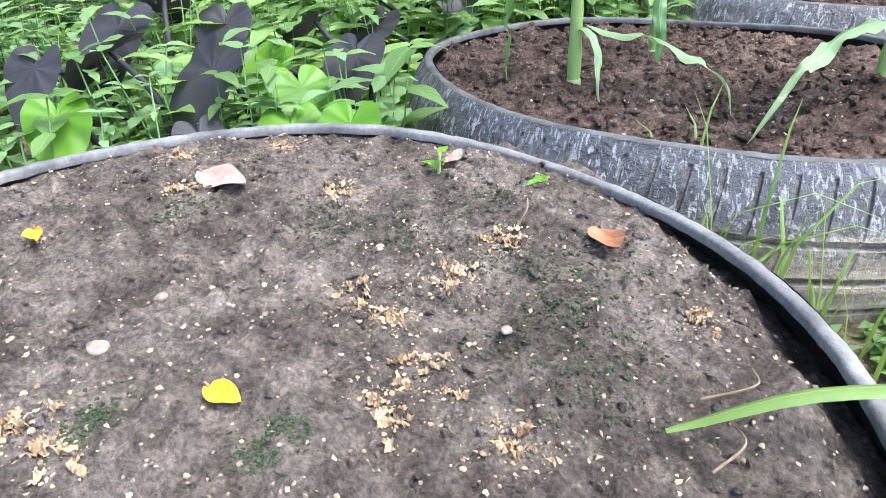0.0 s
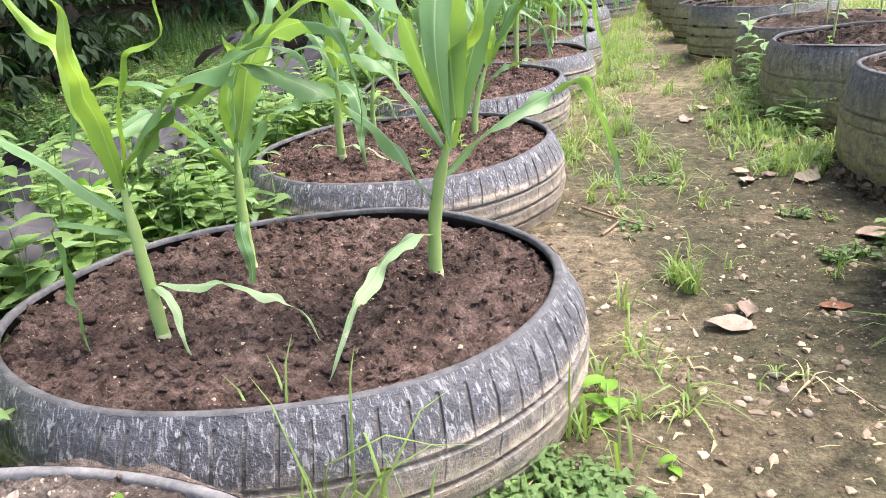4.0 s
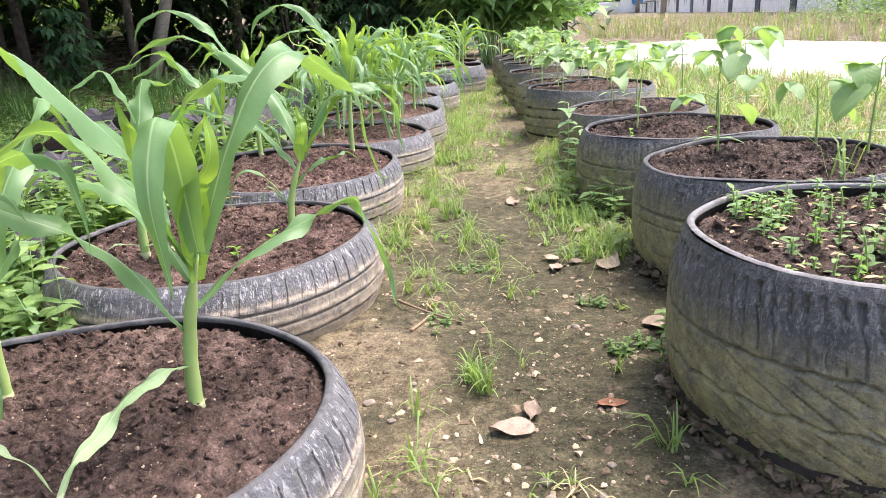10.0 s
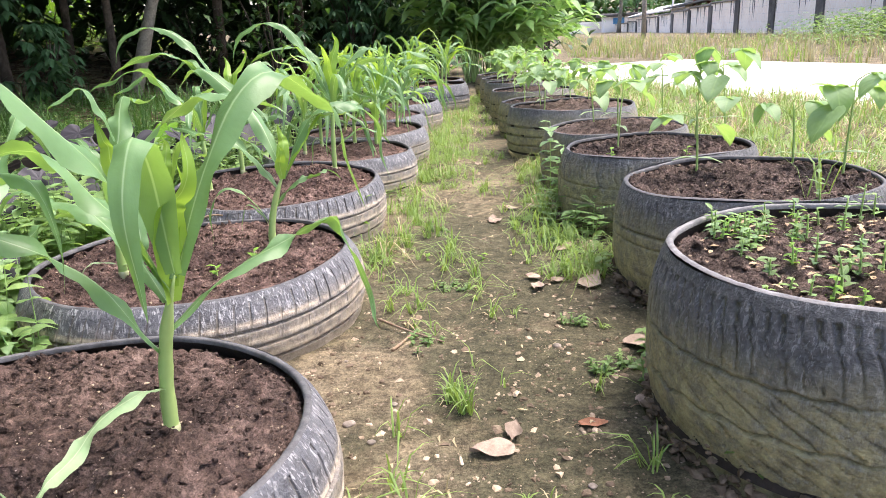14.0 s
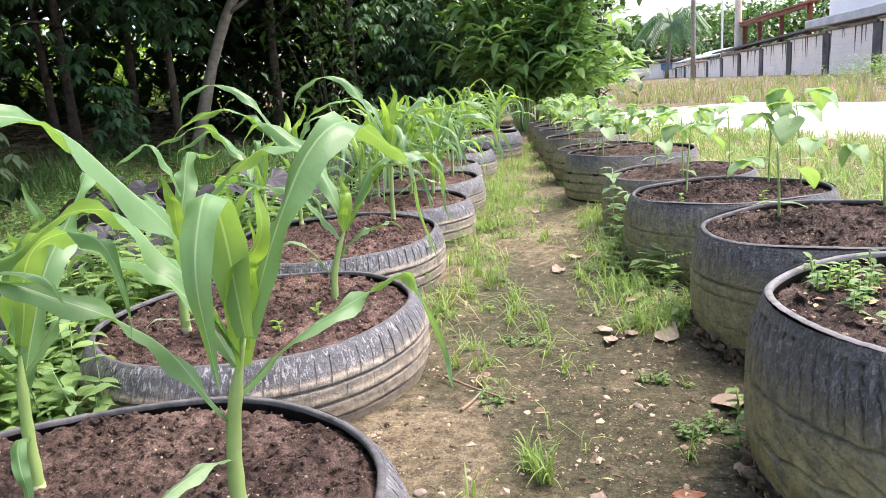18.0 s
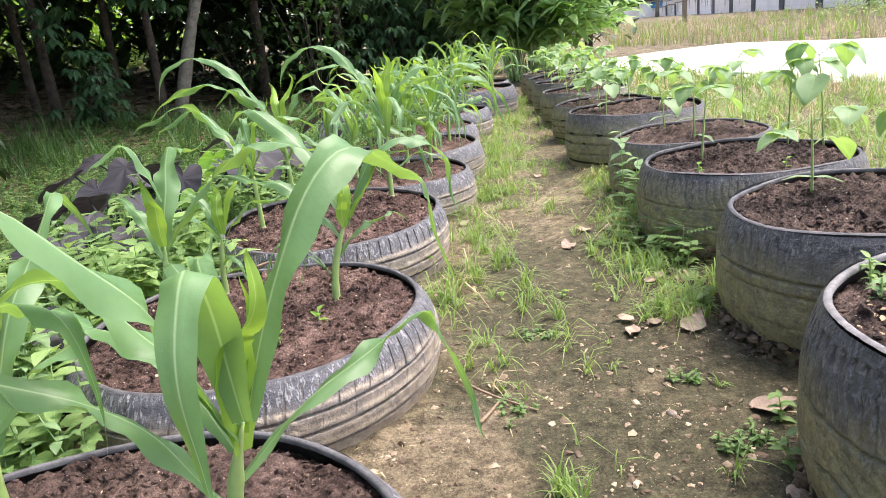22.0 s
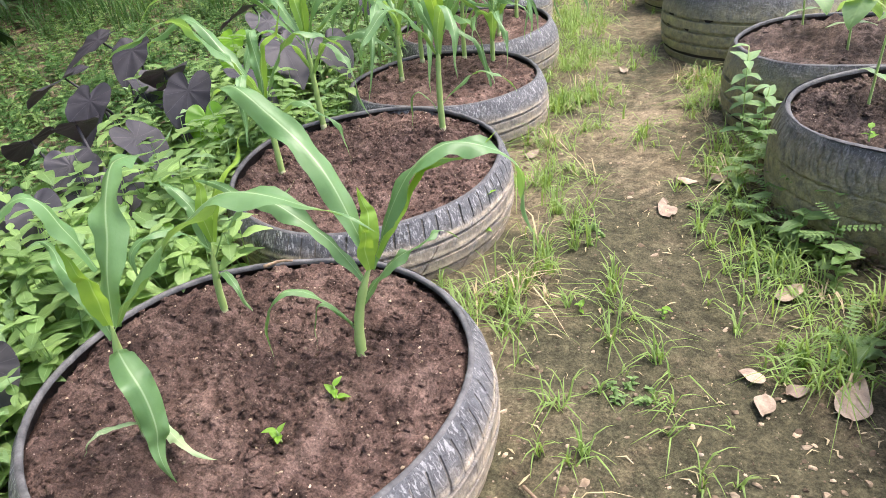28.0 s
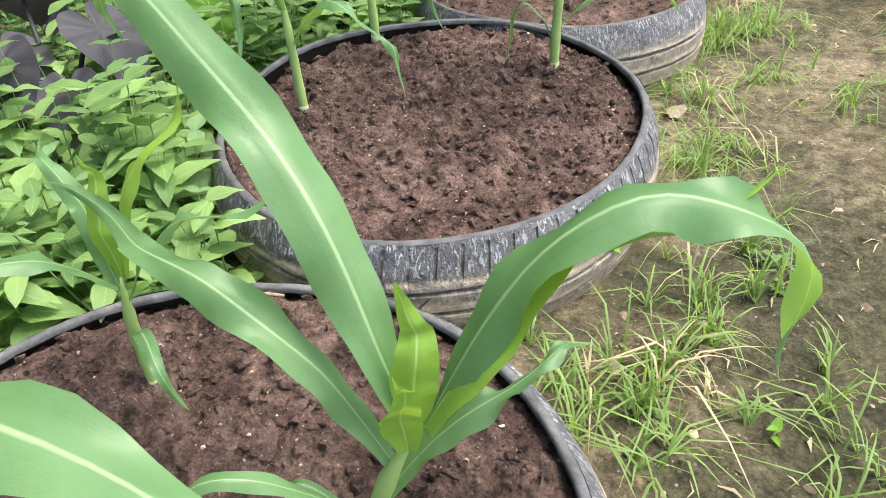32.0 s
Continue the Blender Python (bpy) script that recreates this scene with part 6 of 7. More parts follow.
for n, (x, y, k, ln) in enumerate(((0.206, 1.41, 34, 0.10), (0.18, 1.45, 24, 0.09), (0.185, 2.15, 18, 0.09), (0.10, 2.44, 12, 0.08), (0.24, 1.86, 8, 0.05), (0.436, 2.16, 40, 0.085), (0.45, 1.50, 14, 0.08), (0.50, 1.25, 14, 0.11), (0.115, 1.19, 10, 0.10), (0.06, 1.90, 14, 0.07), (-0.011, 1.90, 12, 0.08), (0.13, 1.02, 12, 0.06), (0.30, 2.65, 24, 0.10), (0.40, 2.54, 20, 0.08), (-0.01, 2.67, 24, 0.09), (0.07, 1.08, 12, 0.11), (0.055, 0.97, 12, 0.12), (-0.10, 2.37, 24, 0.12), (-0.05, 2.44, 26, 0.11), (-0.07, 2.52, 24, 0.12), (0.0, 2.56, 20, 0.10), (-0.12, 2.30, 18, 0.10), (-0.06, 2.75, 24, 0.11), (-0.1, 2.9, 24, 0.12), (0.095, 2.365, 16, 0.12))):
    grass_tuft((x, y), k, ln, "flopping tuft of green grass on bare earth", 120 + n)
for n, (x, y, k, ln) in enumerate(((-0.19, 0.695, 6, 0.27), (-0.13, 0.69, 8, 0.25), (-0.16, 0.68, 6, 0.23), (-0.07, 0.69, 7, 0.20), (-0.02, 0.71, 4, 0.15), (0.035, 0.75, 3, 0.12), (0.05, 0.97, 5, 0.15), (0.12, 0.92, 5, 0.12))):
    grass_tuft((x, y), k, ln, "long grass blades between two tyres", 150 + n, 0.0048, 0.7)
heap = Heap()
blade(heap, spline([(-0.04, 0.375, 0.186), (0.02, 0.43, 0.215), (0.10, 0.49, 0.213), (0.18, 0.52, 0.16)], 16), 0.012, (-0.6, 0.8, 0), 0.5, 0.0, 0.3, 5, "lance")
whole("leaning_grass", heap, M_GRASS, "broad grass blade leaning over the cut rim", "grass")
# grass in the second mossy tyre
for n, (x, y, k) in enumerate(((1.0, 1.95, 5), (0.96, 1.88, 4))):
    rng = np.random.default_rng(170 + n)
    ob = thing("grass_tuft", "thin grass growing in dark tyre soil", "grass", "grass tufts on the path", (x, y, 0.262))
    for j in range(k):
        heap = Heap()
        tuft(heap, (0, 0, 0), rng, 1, 0.15, 0.005, 0.8)
        part("blade", heap, M_GRASS, ob)
# dead leaf scraps and straw on the first mossy bed
rng = np.random.default_rng(190)
heap = Heap()
for n in range(190):
    q, th = 0.27 * math.sqrt(rng.uniform()), rng.uniform(0, 6.28)
    x, y = 0.872 + q * math.cos(th), 1.40 + q * math.sin(th)
    oval(heap, (x, y, SURFACE[200](x, y) + 0.003), around(rng.uniform(0, 360)) + np.array([0, 0, rng.uniform(-0.1, 0.4)]), rng.uniform(0.006, 0.030), rng.uniform(0.003, 0.012), 0.4, rows=4, cols=3)
whole("leaf_scraps", heap, M_CHAFF, "pale scraps of dead leaf on dark soil", "plant debris", kind="stuff")


# ---- trees at the left, cane clump at the path's end, wall across the lane ----
def palmate(heap, at, way, size, rng, n=5):
    """A leaf of several pointed leaflets that hang from one point."""
    for k in range(n):
        a = way + (k - (n - 1) / 2) * 38 + rng.uniform(-8, 8)
        oval(heap, at, around(a) + np.array([0, 0, rng.uniform(-0.9, -0.1)]), size * rng.uniform(0.8, 1.1), size * 0.34, 0.4, rows=4, cols=3)


def tree(name, at, height, radius, bend, crown_from, crown_r, count, label, leaf, leaf_mat, bark, seed, palm=True, limbs=5):
    rng = np.random.default_rng(seed)
    ob = thing(name, label, "tree", "trees of the grove", at)
    trunk = spline([(0, 0, -0.1), (bend[0] * 0.3, bend[1] * 0.3, height * 0.35), (bend[0] * 0.75, bend[1] * 0.75, height * 0.7), (bend[0], bend[1], height)], 16)
    heap = Heap()
    tube(heap, trunk, [radius * (1.25 - 0.75 * k / 15) * (1 + 0.05 * rng.standard_normal()) for k in range(16)], 10)
    part("trunk", heap, bark, ob)
    tips = [trunk[-1]]
    for k in range(limbs):
        root = trunk[6 + k * 9 // max(1, limbs)]
        a = rng.uniform(0, 360)
        end = root + around(a) * crown_r * rng.uniform(0.5, 0.9) + np.array([0, 0, rng.uniform(0.1, 0.8)])
        heap = Heap()
        tube(heap, spline([root, 0.5 * (root + end) + np.array([0, 0, 0.12]), end], 7), np.linspace(radius * 0.45, radius * 0.12, 7), 6)
        part("limb", heap, bark, ob)
        tips.append(end)
    heap = Heap()
    for k in range(count):
        q = tips[rng.integers(len(tips))] + rng.normal(0, 1, 3) * np.array([0.38, 0.38, 0.30]) * crown_r
        q[2] = max(q[2], crown_from + rng.uniform(0, 0.3))
        if palm:
            palmate(heap, q, rng.uniform(0, 360), leaf * rng.uniform(0.7, 1.3), rng)
        else:
            oval(heap, q, around(rng.uniform(0, 360)) + np.array([0, 0, rng.uniform(-1, 0.3)]), leaf * rng.uniform(0.7, 1.3), leaf * 0.5, 0.3, rows=4, cols=3)
    part("crown", heap, leaf_mat, ob)
    return ob


def polar(az, d):
    """A place on the ground by bearing (degrees to the right of straight on) and distance."""
    x, y = 0.25 + d * math.sin(radians(az)), 0.36 + d * math.cos(radians(az))
    return (x, y, ground_z(x, y))


GROVE = "slim dark tree trunk under a dense leafy crown"
left_tree = tree("tree", polar(-37.0, 10.2), 4.2, 0.056, (-0.1, 0.2), 1.35, 1.0, 200, GROVE, 0.19, M_TREEP, M_BARK, 1, limbs=6)
tree("tree", polar(-38.2, 10.8), 4.4, 0.048, (-0.1, 0.1), 1.5, 1.1, 160, GROVE, 0.19, M_TREEP, M_BARK, 2)
mid_tree = tree("tree", polar(-30.0, 10.3), 3.6, 0.052, (-0.05, 0.2), 1.30, 0.8, 130, GROVE, 0.19, M_TREEP, M_BARK, 3)
# light on the slanting trunk is put into its paler bark colour
tree("tree", polar(-29.2, 10.2), 4.4, 0.070, (2.1, 0.1), 2.3, 1.3, 200, "slanting tree trunk under dark leaves, light put into its pale bark", 0.16, M_TREE, M_BARKP, 4)
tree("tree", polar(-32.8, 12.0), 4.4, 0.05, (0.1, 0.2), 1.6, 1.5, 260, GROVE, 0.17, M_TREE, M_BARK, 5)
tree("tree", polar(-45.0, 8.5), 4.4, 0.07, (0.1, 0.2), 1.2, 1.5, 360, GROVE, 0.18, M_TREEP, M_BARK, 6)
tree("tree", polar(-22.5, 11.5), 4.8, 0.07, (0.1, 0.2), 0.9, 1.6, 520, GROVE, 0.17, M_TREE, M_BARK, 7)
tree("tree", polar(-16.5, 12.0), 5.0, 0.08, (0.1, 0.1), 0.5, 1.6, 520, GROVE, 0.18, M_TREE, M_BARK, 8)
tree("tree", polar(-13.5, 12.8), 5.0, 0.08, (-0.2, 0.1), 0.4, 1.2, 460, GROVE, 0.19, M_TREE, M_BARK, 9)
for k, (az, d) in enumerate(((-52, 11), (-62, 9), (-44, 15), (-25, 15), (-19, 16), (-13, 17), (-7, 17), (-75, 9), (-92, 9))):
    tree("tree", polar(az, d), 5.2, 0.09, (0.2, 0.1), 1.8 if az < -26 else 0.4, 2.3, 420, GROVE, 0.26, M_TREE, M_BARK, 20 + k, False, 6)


def spray(ob, az, d, z, count, spread, seed):
    """A low branch of a tree with hanging fingered leaves at its end."""
    rng = np.random.default_rng(seed)
    base = np.array(ob.matrix_world.translation)
    x, y, g = polar(az, d)
    end = np.array([x, y, g + z]) - base
    heap = Heap()
    tube(heap, spline([(0, 0, end[2] + 0.35), 0.5 * end + np.array([0, 0, 0.5 * end[2] + 0.3]), end], 9), np.linspace(0.022, 0.006, 9), 6)
    limb = part("limb", heap, M_BARK, ob)
    heap = Heap()
    for k in range(count):
        q = end + rng.normal(0, 1, 3) * np.array([0.5, 0.3, 0.42]) * spread
        palmate(heap, q, rng.uniform(0, 360), rng.uniform(0.15, 0.23), rng)
    part("foliage", heap, M_TREEP, limb)


spray(left_tree, -40.0, 9.3, 1.75, 46, 0.55, 1)
spray(left_tree, -41.5, 9.0, 1.25, 30, 0.40, 2)
spray(left_tree, -36.0, 9.6, 1.25, 14, 0.35, 3)
spray(mid_tree, -31.0, 9.6, 1.80, 30, 0.36, 4)
spray(mid_tree, -28.8, 9.6, 1.65, 26, 0.34, 5)


def bush(at, height, spread, count, leaf, mat, label, seed, palm=False):
    rng = np.random.default_rng(seed)
    ob = thing("bush", label, "bush", "bushes at the edge of the grove", at)
    crown = Heap()
    for k in range(7):
        a = rng.uniform(0, 360)
        end = around(a) * spread * rng.uniform(0.2, 0.7) + np.array([0, 0, height * rng.uniform(0.6, 0.95)])
        heap = Heap()
        tube(heap, spline([(0, 0, -0.05), 0.5 * end + np.array([0, 0, 0.1]), end], 6), np.linspace(0.02, 0.006, 6), 5)
        part("stem", heap, M_BARK, ob)
    for k in range(count):
        q = np.array([*(rng.normal(0, 0.42, 2) * spread), height * rng.uniform(0.15, 1.0)])
        q[:2] *= 1.2 - 0.6 * abs(q[2] / height - 0.5)
        if palm:
            palmate(crown, q, rng.uniform(0, 360), leaf * rng.uniform(0.7, 1.3), rng, 7)
        else:
            oval(crown, q, around(rng.uniform(0, 360)) + np.array([0, 0, rng.uniform(-0.8, 0.4)]), leaf * rng.uniform(0.7, 1.3), leaf * 0.5, 0.4, rows=4, cols=3)
    part("foliage", crown, mat, ob)
    return ob


bush(polar(-12.0, 10.8), 2.0, 0.8, 300, 0.18, M_TREEP, "dark bush with fingered bluish-green leaves", 61, True)
bush(polar(-9.6, 11.2), 1.7, 0.6, 260, 0.18, M_TREEP, "dark bush with fingered bluish-green leaves", 62, True)
bush(polar(-18.5, 10.4), 2.6, 0.85, 620, 0.14, M_WEEDD, "dense dark shrub with small leaves", 63)
bush(polar(-24.0, 11.4), 1.2, 0.8, 300, 0.13, M_TREE, "dense dark shrub with small leaves", 64)
# these three carry the canopy's shade in their leaf colour
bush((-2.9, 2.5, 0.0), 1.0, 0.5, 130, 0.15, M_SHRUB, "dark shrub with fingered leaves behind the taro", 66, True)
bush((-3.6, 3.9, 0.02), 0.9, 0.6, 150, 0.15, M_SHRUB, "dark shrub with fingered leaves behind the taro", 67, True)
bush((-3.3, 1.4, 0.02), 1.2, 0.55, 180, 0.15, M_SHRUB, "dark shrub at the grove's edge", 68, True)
bush(polar(-34.2, 9.4), 0.9, 0.32, 70, 0.17, M_TREEP, "young tree shoots with hanging leaves", 65, True)
# sun on these far bushes is put into their leaf colour
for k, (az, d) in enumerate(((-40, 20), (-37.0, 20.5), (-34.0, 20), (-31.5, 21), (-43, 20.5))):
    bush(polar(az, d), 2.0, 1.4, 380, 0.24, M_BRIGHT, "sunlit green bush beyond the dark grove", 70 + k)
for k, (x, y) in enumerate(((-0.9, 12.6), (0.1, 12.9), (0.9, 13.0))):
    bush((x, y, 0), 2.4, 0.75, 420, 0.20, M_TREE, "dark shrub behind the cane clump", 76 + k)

# foliage that closes the grove: inner wall of leaves, added canopy, and woods far behind
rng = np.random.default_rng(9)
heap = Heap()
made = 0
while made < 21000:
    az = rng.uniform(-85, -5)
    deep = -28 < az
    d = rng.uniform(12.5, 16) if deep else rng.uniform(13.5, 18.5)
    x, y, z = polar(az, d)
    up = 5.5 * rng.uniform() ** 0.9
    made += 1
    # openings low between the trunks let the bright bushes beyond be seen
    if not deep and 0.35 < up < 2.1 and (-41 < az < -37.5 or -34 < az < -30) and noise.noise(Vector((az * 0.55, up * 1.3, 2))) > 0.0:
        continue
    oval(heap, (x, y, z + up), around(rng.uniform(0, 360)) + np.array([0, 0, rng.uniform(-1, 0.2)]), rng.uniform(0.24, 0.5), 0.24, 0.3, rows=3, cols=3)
# leaf layer overhead, mostly out of view, added to keep skylight off the grove
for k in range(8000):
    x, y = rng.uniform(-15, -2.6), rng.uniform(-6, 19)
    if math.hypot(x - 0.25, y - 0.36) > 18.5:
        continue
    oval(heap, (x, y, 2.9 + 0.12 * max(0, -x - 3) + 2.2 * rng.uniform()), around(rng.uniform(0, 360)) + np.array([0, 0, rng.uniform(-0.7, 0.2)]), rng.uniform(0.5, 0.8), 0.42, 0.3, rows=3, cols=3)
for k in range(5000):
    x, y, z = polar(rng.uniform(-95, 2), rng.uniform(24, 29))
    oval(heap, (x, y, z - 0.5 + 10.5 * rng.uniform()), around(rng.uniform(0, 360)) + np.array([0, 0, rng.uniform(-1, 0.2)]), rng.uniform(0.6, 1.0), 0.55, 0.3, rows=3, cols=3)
whole("far_woods", heap, M_TREE, "deep dark woods behind the grove and an unseen canopy over it", "woods", kind="stuff")
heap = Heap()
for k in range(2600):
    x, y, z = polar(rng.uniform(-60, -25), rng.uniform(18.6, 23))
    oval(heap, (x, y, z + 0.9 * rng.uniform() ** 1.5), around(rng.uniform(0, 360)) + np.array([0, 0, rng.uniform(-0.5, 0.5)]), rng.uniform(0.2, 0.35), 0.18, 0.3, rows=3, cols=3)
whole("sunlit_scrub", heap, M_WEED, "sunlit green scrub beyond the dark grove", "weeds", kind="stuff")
heap = Heap()
for k in range(6000):
    x, y, z = polar(rng.uniform(-70, -9), rng.uniform(6.5, 17))
    oval(heap, (x, y, z + 0.012), around(rng.uniform(0, 360)) + np.array([0, 0, rng.uniform(-0.1, 0.3)]), rng.uniform(0.08, 0.17), 0.08, 0.3, rows=3, cols=3)
whole("leaf_litter", heap, M_DEADLEAF, "dark brown dead leaves under the trees", "leaf litter", kind="stuff")

clump = thing("cane_clump", "tall clump of leafy green canes at the path's end", "plant", at=(-0.08, 10.5, 0))
rng = np.random.default_rng(31)
for k in range(84):
    fx, fy = rng.uniform(-1, 1), rng.normal(0, 0.22)
    h = rng.uniform(1.6, 3.2) if k % 3 else rng.uniform(0.7, 1.5)
    end = np.array([fx * 1.25 + rng.normal(0, 0.15), fy * 1.8 - 0.25, h * (1 - 0.15 * abs(fx))])
    line = spline([(fx * 0.28, fy, -0.05), (fx * 0.55, fy * 1.2, h * 0.5), end], 14)
    heap = Heap()
    tube(heap, line, np.linspace(0.012, 0.006, 14), 6)
    cane = part("cane", heap, M_STEM, clump)
    heap = Heap()
    for j in range(4 if k % 3 else 6, 14):
        for twin in range(3):
            a = rng.uniform(0, 360)
            ln = rng.uniform(0.28, 0.5)
            out = around(a)
            p0 = line[j] + rng.normal(0, 0.03, 3)
            blade(heap, spline([p0, p0 + out * ln * 0.5 + np.array([0, 0, 0.07]), p0 + out * ln * 0.95 + np.array([0, 0, rng.uniform(-0.14, 0.08)])], 7), rng.uniform(0.085, 0.14), np.array([-out[1], out[0], 0]), 0.3, 0, rng.uniform(-0.7, 0.7), 3, "lance")
    part("foliage", heap, M_GINGER, cane)

# block wall with dark pilasters; its top falls away along the lane
WX = 12.5


def wall_top(y):
    return 2.14 - 0.0215 * (y - 28) if y > 28 else 2.14


wall = thing("boundary_wall", "long weathered pale block wall with blackened pilasters", "wall", at=(WX, 0, 0), kind="structure")
rng = np.random.default_rng(33)
for k in range(16):
    y0 = 14.5 + 5.35 * k
    top = wall_top(y0 + 2.7) - 0.1
    heap = Heap()
    box(heap, (-0.1, y0, -0.5), (0.1, y0 + 5.345, top), 0.02)
    panel = part("panel", heap, M_BLOCK, wall, smooth=False)
    heap = Heap()
    box(heap, (-0.17, y0 - 0.38, -0.5), (-0.098, y0 + 0.38, top), 0.02)
    part("pilaster", heap, M_DRIP, wall, "black-stained pilaster", smooth=False)
    heap = Heap()
    box(heap, (-0.2, y0, top + 0.003), (0.18, y0 + 5.345, top + 0.1), 0.02)
    part("coping", heap, M_PILASTER, wall, smooth=False)
    # rain streaks below the coping
    heap = Heap()
    for n in range(7):
        y, ln = y0 + rng.uniform(0.45, 4.9), rng.uniform(0.3, 1.3)
        w = rng.uniform(0.03, 0.12)
        heap.add([(-0.1035, y - w, top), (-0.1035, y + w, top), (-0.1035, y + w * 0.6, top - 0.6 * ln), (-0.1035, y, top - ln), (-0.1035, y - w * 0.5, top - 0.7 * ln)], [(0, 1, 2, 3, 4)])
    part("rain_streaks", heap, M_DRIP, panel, "dark rain streaks", smooth=False, kind="stuff")
    for row in range(5):
        heap = Heap()
        box(heap, (-0.106, y0 + 0.40, 0.2 + 0.36 * row), (-0.099, y0 + 4.95, 0.207 + 0.36 * row), 0.002)
        part("joint", heap, M_GALV, panel, smooth=False)

heap = Heap()
end_wall = thing("end_wall", "white rendered low wall across the lane's end", "wall", at=(0, 0, 0), kind="structure")
box(heap, (6.5, 91, -0.5), (12.3, 91.3, 1.3), 0.03)
part("panel", heap, M_WHITE, end_wall, smooth=False)
# buildings behind the wall
house = thing("house", "white rendered building on a grey slab above the wall", "building", at=(12.75, 0, 0))
heap = Heap()
box(heap, (0.25, 14, 0), (9, 37.6, 6.5), 0.05)
part("wall", heap, M_WHITE, house, smooth=False)
heap = Heap()
box(heap, (-0.62, 13.5, 2.17), (0.24, 38.2, 2.55), 0.03)
part("slab", heap, M_GALV, house, "projecting grey concrete slab", smooth=False)
shed = thing("open_shed", "open shed with a rusty sloping roof on red posts", "shed", at=(13.4, 42, 0))
heap = Heap()
heap.add([(-0.2, 0, 3.65), (4.6, 0, 4.6), (4.6, 16, 4.6), (-0.2, 16, 3.65), (-0.2, 0, 3.75), (4.6, 0, 4.7), (4.6, 16, 4.7), (-0.2, 16, 3.75)], [(0, 1, 2, 3), (7, 6, 5, 4), (0, 4, 5, 1), (1, 5, 6, 2), (2, 6, 7, 3), (3, 7, 4, 0)])
part("roof", heap, M_RUST, shed, smooth=False)
heap = Heap()
box(heap, (-0.1, 0.1, 3.42), (0.05, 15.9, 3.6), 0.01)
part("beam", heap, M_RUST, shed, smooth=False)
for y in (1, 6, 11, 15):
    heap = Heap()
    box(heap, (0.4, y, 0), (0.62, y + 0.22, 3.72), 0.01)
    part("post", heap, M_RUST, shed, smooth=False)
lean_to = thing("lean_to", "low dark sheet roof just above the wall", "shed", at=(12.9, 39, 0))
heap = Heap()
heap.add([(-0.5, 0, 2.12), (2.5, 0, 2.5), (2.5, 22, 2.1), (-0.5, 22, 1.75), (-0.5, 0, 2.24), (2.5, 0, 2.62), (2.5, 22, 2.22), (-0.5, 22, 1.87)], [(0, 1, 2, 3), (7, 6, 5, 4), (0, 4, 5, 1), (1, 5, 6, 2), (2, 6, 7, 3), (3, 7, 4, 0)])
part("roof", heap, M_ROOF, lean_to, smooth=False)
heap = Heap()
box(heap, (0.1, 0.2, 0), (2.2, 21.8, 1.8), 0.02)
part("wall", heap, M_BLOCK, lean_to, smooth=False)
low_roof = thing("shed_row", "row of low sheds with pale grey sheet roofs", "shed", at=(13.2, 62, 0))
heap = Heap()
heap.add([(0, 0, 1.7), (4, 0, 2.5), (4, 24, 2.5), (0, 24, 1.5), (0, 0, 1.8), (4, 0, 2.6), (4, 24, 2.6), (0, 24, 1.6)], [(0, 1, 2, 3), (7, 6, 5, 4), (0, 4, 5, 1), (1, 5, 6, 2), (2, 6, 7, 3), (3, 7, 4, 0)])
part("roof", heap, M_GALV, low_roof, smooth=False)
heap = Heap()
box(heap, (0.3, 0.2, 0), (3.8, 23.8, 1.5), 0.02)
part("wall", heap, M_BLOCK, low_roof, smooth=False)
kiosk = thing("kiosk", "small booth with blue windows under a dark roof", "building", at=(11.2, 88, 0))
heap = Heap()
box(heap, (-0.2, 0, 0), (5.0, 2.0, 1.75), 0.03)
part("body", heap, M_WHITE, kiosk, smooth=False)
heap = Heap()
box(heap, (-0.9, -0.5, 1.76), (5.4, 2.3, 2.15), 0.12)
part("roof", heap, M_ROOF, kiosk, smooth=False)
for x in (0.9, 2.6):
    heap = Heap()
    box(heap, (x, -0.06, 0.95), (x + 1.3, -0.005, 1.65), 0.02)
    part("window", heap, M_BLUE, kiosk, "blue window", smooth=False)

for x, y, h, r, mat, label in ((6.9, 38.0, 9.5, 0.12, M_BARKP, "weathered wooden utility pole"), (12.95, 60, 12, 0.085, M_WHITE, "tall white steel pole behind the wall"), (13.2, 56, 12, 0.26, M_CREAM, "thick pale post behind the wall")):
    heap = Heap()
    tube(heap, np.linspace((0, 0, -0.3), (0, 0, h), 6), np.linspace(r, r * 0.8, 6), 10)
    ob = whole("pole", heap, mat, label, "pole", "poles along the lane")
    ob.matrix_world = pose(x, y, 0)

palm = thing("palm_tree", "coconut palm with drooping fronds beyond the wall", "tree", at=(11.3, 78, 0))
heap = Heap()
tube(heap, np.linspace((0, 0, 0), (0.5, 0, 5.5), 8), np.linspace(0.22, 0.15, 8), 8)
part("trunk", heap, M_BARKP, palm)
rng = np.random.default_rng(41)
for k in range(24):
    out = around(k * 137.5 + rng.uniform(-8, 8))
    rise = rng.uniform(-0.6, 1.6)
    top = np.array([0.5, 0, 5.5])
    line = spline([top, top + out * 1.8 + np.array([0, 0, rise]), top + out * 3.6 + np.array([0, 0, rise - 1.9])], 16)
    heap = Heap()
    tube(heap, line, np.linspace(0.05, 0.015, 16), 5)
    frond = part("frond", heap, M_TREEP, palm)
    heap = Heap()
    side = np.array([-out[1], out[0], 0])
    for j in range(1, 16):
        for sg in (-1, 1):
            oval(heap, line[j], out * 0.6 + side * sg - np.array([0, 0, 0.7]), 1.25, 0.15, 0.5, rows=4, cols=3)
    part("frond_blade", heap, M_TREEP, frond)
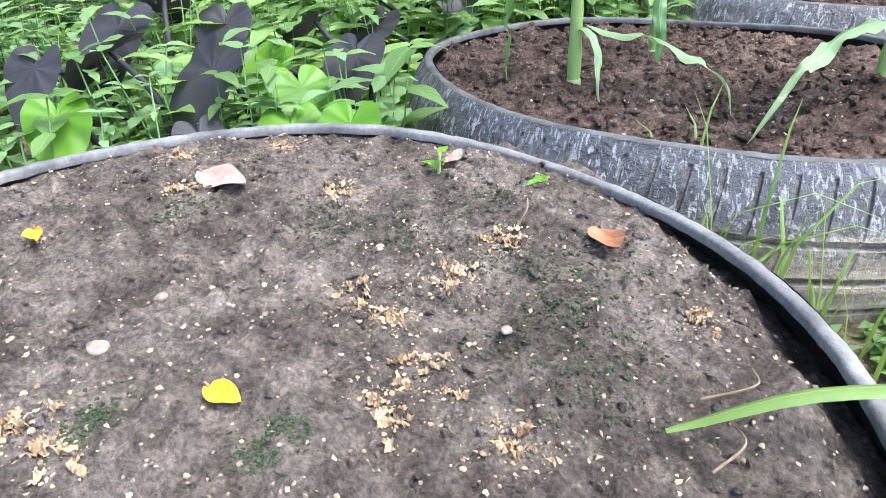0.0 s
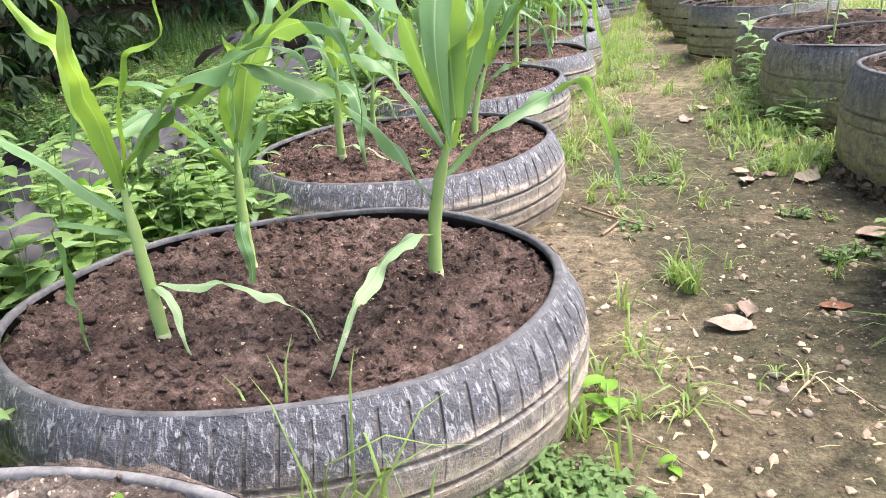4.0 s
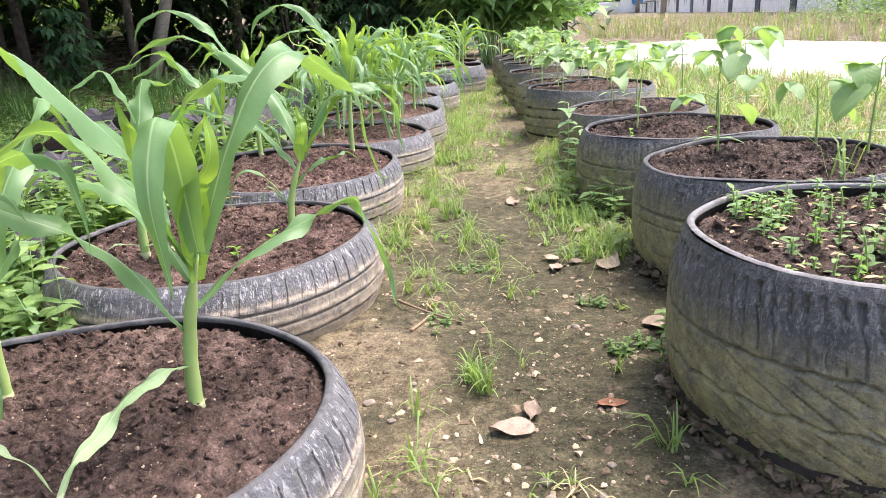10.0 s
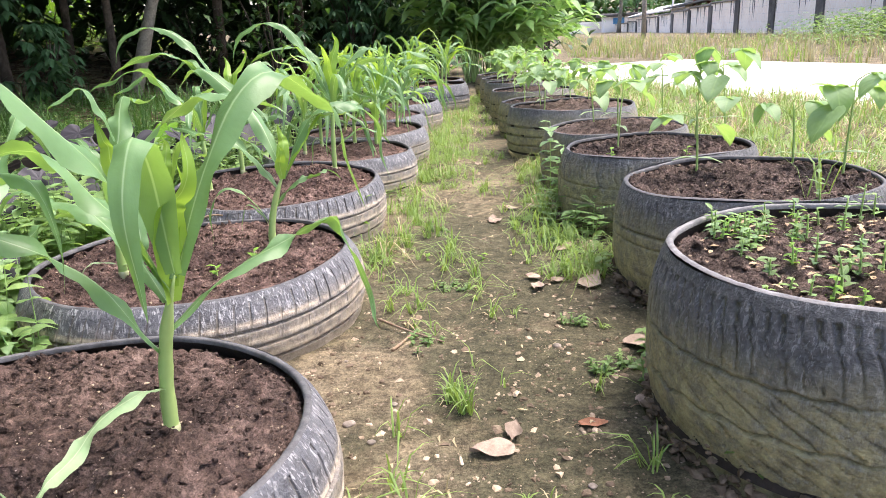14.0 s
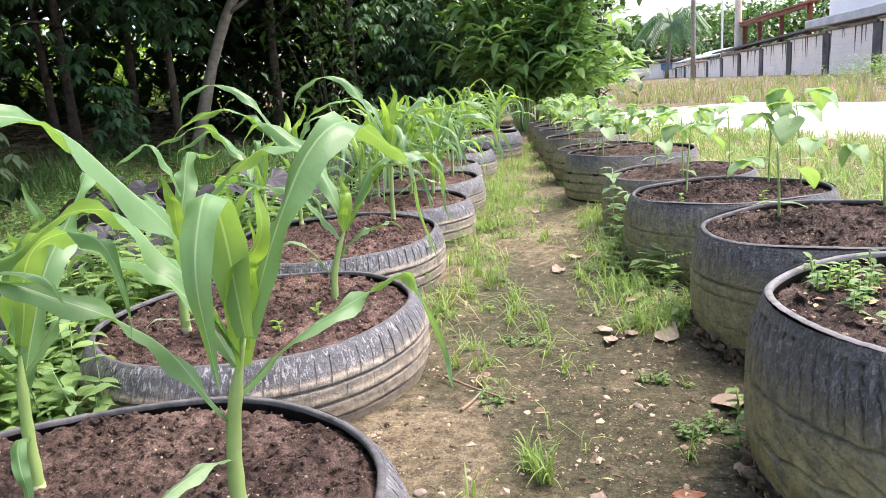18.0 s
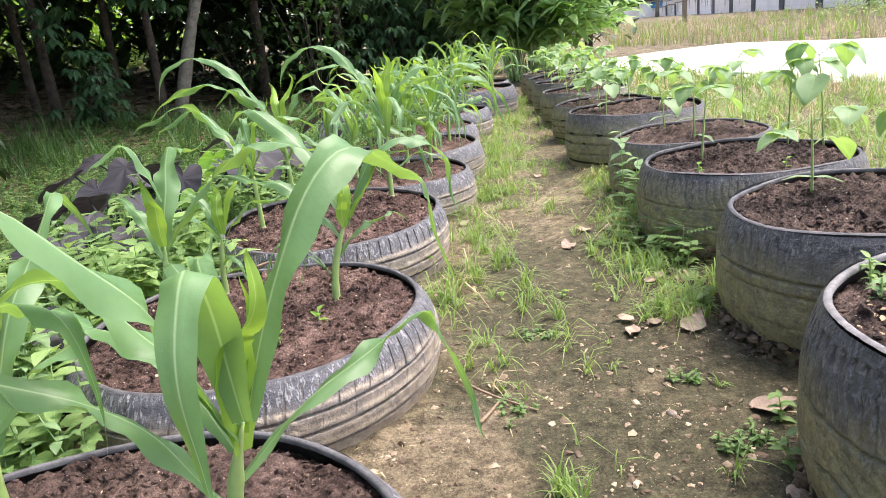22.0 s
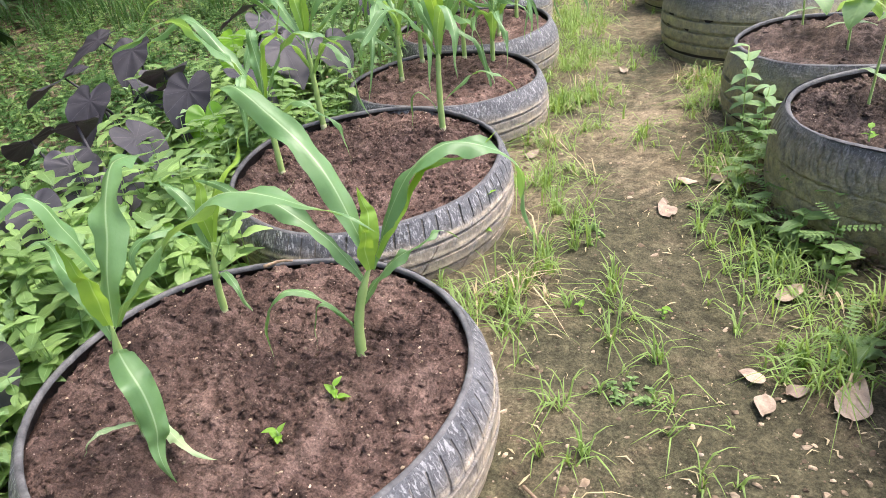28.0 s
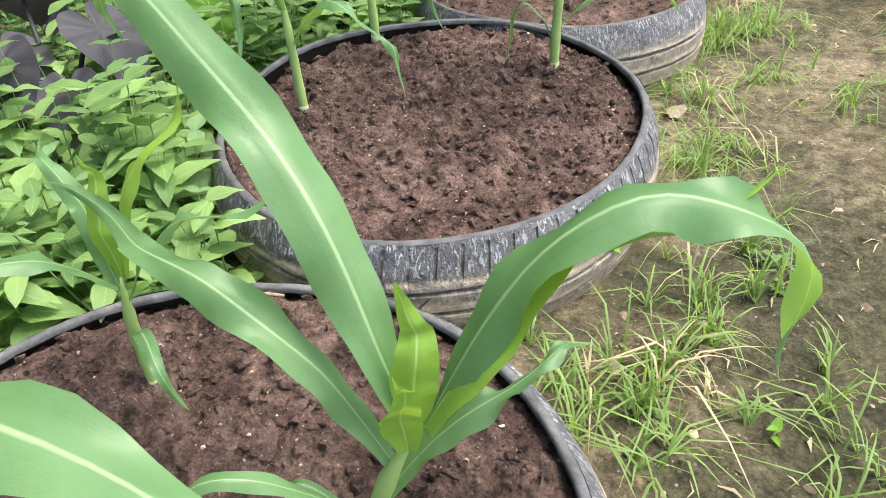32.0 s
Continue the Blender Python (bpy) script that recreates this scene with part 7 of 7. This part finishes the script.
for k, (x, y, h) in enumerate(((20, 50, 6.0), (21, 60, 6.5), (17.5, 72, 6), (15, 90, 6), (8, 100, 6), (24, 92, 8), (25, 75, 8))):
    tree("tree", (x, y, 0), h, 0.2, (0.3, 0), 1.2, 2.8, 380, "leafy tree behind the boundary wall", 0.6, M_TREEP if k % 2 else M_WEEDD, M_BARK, 80 + k, False, 6)
rng = np.random.default_rng(53)
heap = Heap()
for k in range(6500):
    x = rng.uniform(-4, 62)
    high = 8.5 + 2.6 * noise.noise(Vector((x * 0.12, 3, 1))) + 1.2 * noise.noise(Vector((x * 0.5, 8, 1)))
    oval(heap, (x, rng.uniform(100, 112), high * rng.uniform() ** 0.8), around(rng.uniform(0, 360)) + np.array([0, 0, rng.uniform(-1, 0.4)]), rng.uniform(0.9, 1.6), 0.9, 0.3, rows=3, cols=3)
whole("distant_trees", heap, M_WEEDD, "hazy line of trees in the distance", "woods", kind="stuff")

# seeding grass and creepers on the bank below the wall
rng = np.random.default_rng(51)
hay, dry, fresh = Heap(), Heap(), Heap()
for k in range(6200):
    q = Vector((3.1, 7.4, 0)) + ROAD_D * rng.uniform(-12, 60) + ROAD_N * (3.05 + 13 * rng.uniform() ** 1.6)
    if q.x > 12.2 or q.y > 88 or q.x < 0.5 + 0.06 * q.y:
        continue
    pick = rng.uniform()
    tuft(hay if pick < 0.55 else dry if pick < 0.7 else fresh, (q.x, q.y, 0), rng, 6, rng.uniform(0.2, 0.5), 0.014, 0.7, 2)
whole("seeding_grass", hay, M_HAY, "hazy tan seeding grass below the wall", "grass", kind="stuff")
whole("tall_dry_grass", dry, M_STRAW, "straw-coloured dry grass below the wall", "grass", kind="stuff")
whole("bank_grass", fresh, M_GRASS, "green grass among the dry stalks below the wall", "grass", kind="stuff")
creeper = Heap()
for k in range(3600):
    x, y = rng.normal(9.6, 1.1), rng.normal(19.5, 2.4)
    if x < 11.9 and x > 7.3:
        oval(creeper, (x, y, 0.85 * math.exp(-((x - 9.8) ** 2) / 3) * rng.uniform(0.3, 1)), around(rng.uniform(0, 360)) + np.array([0, 0, rng.uniform(-0.3, 0.5)]), 0.12, 0.09, 0.3, rows=3, cols=3)
whole("bank_creeper", creeper, M_WEED, "green creeper over the bank", "weeds", kind="stuff")
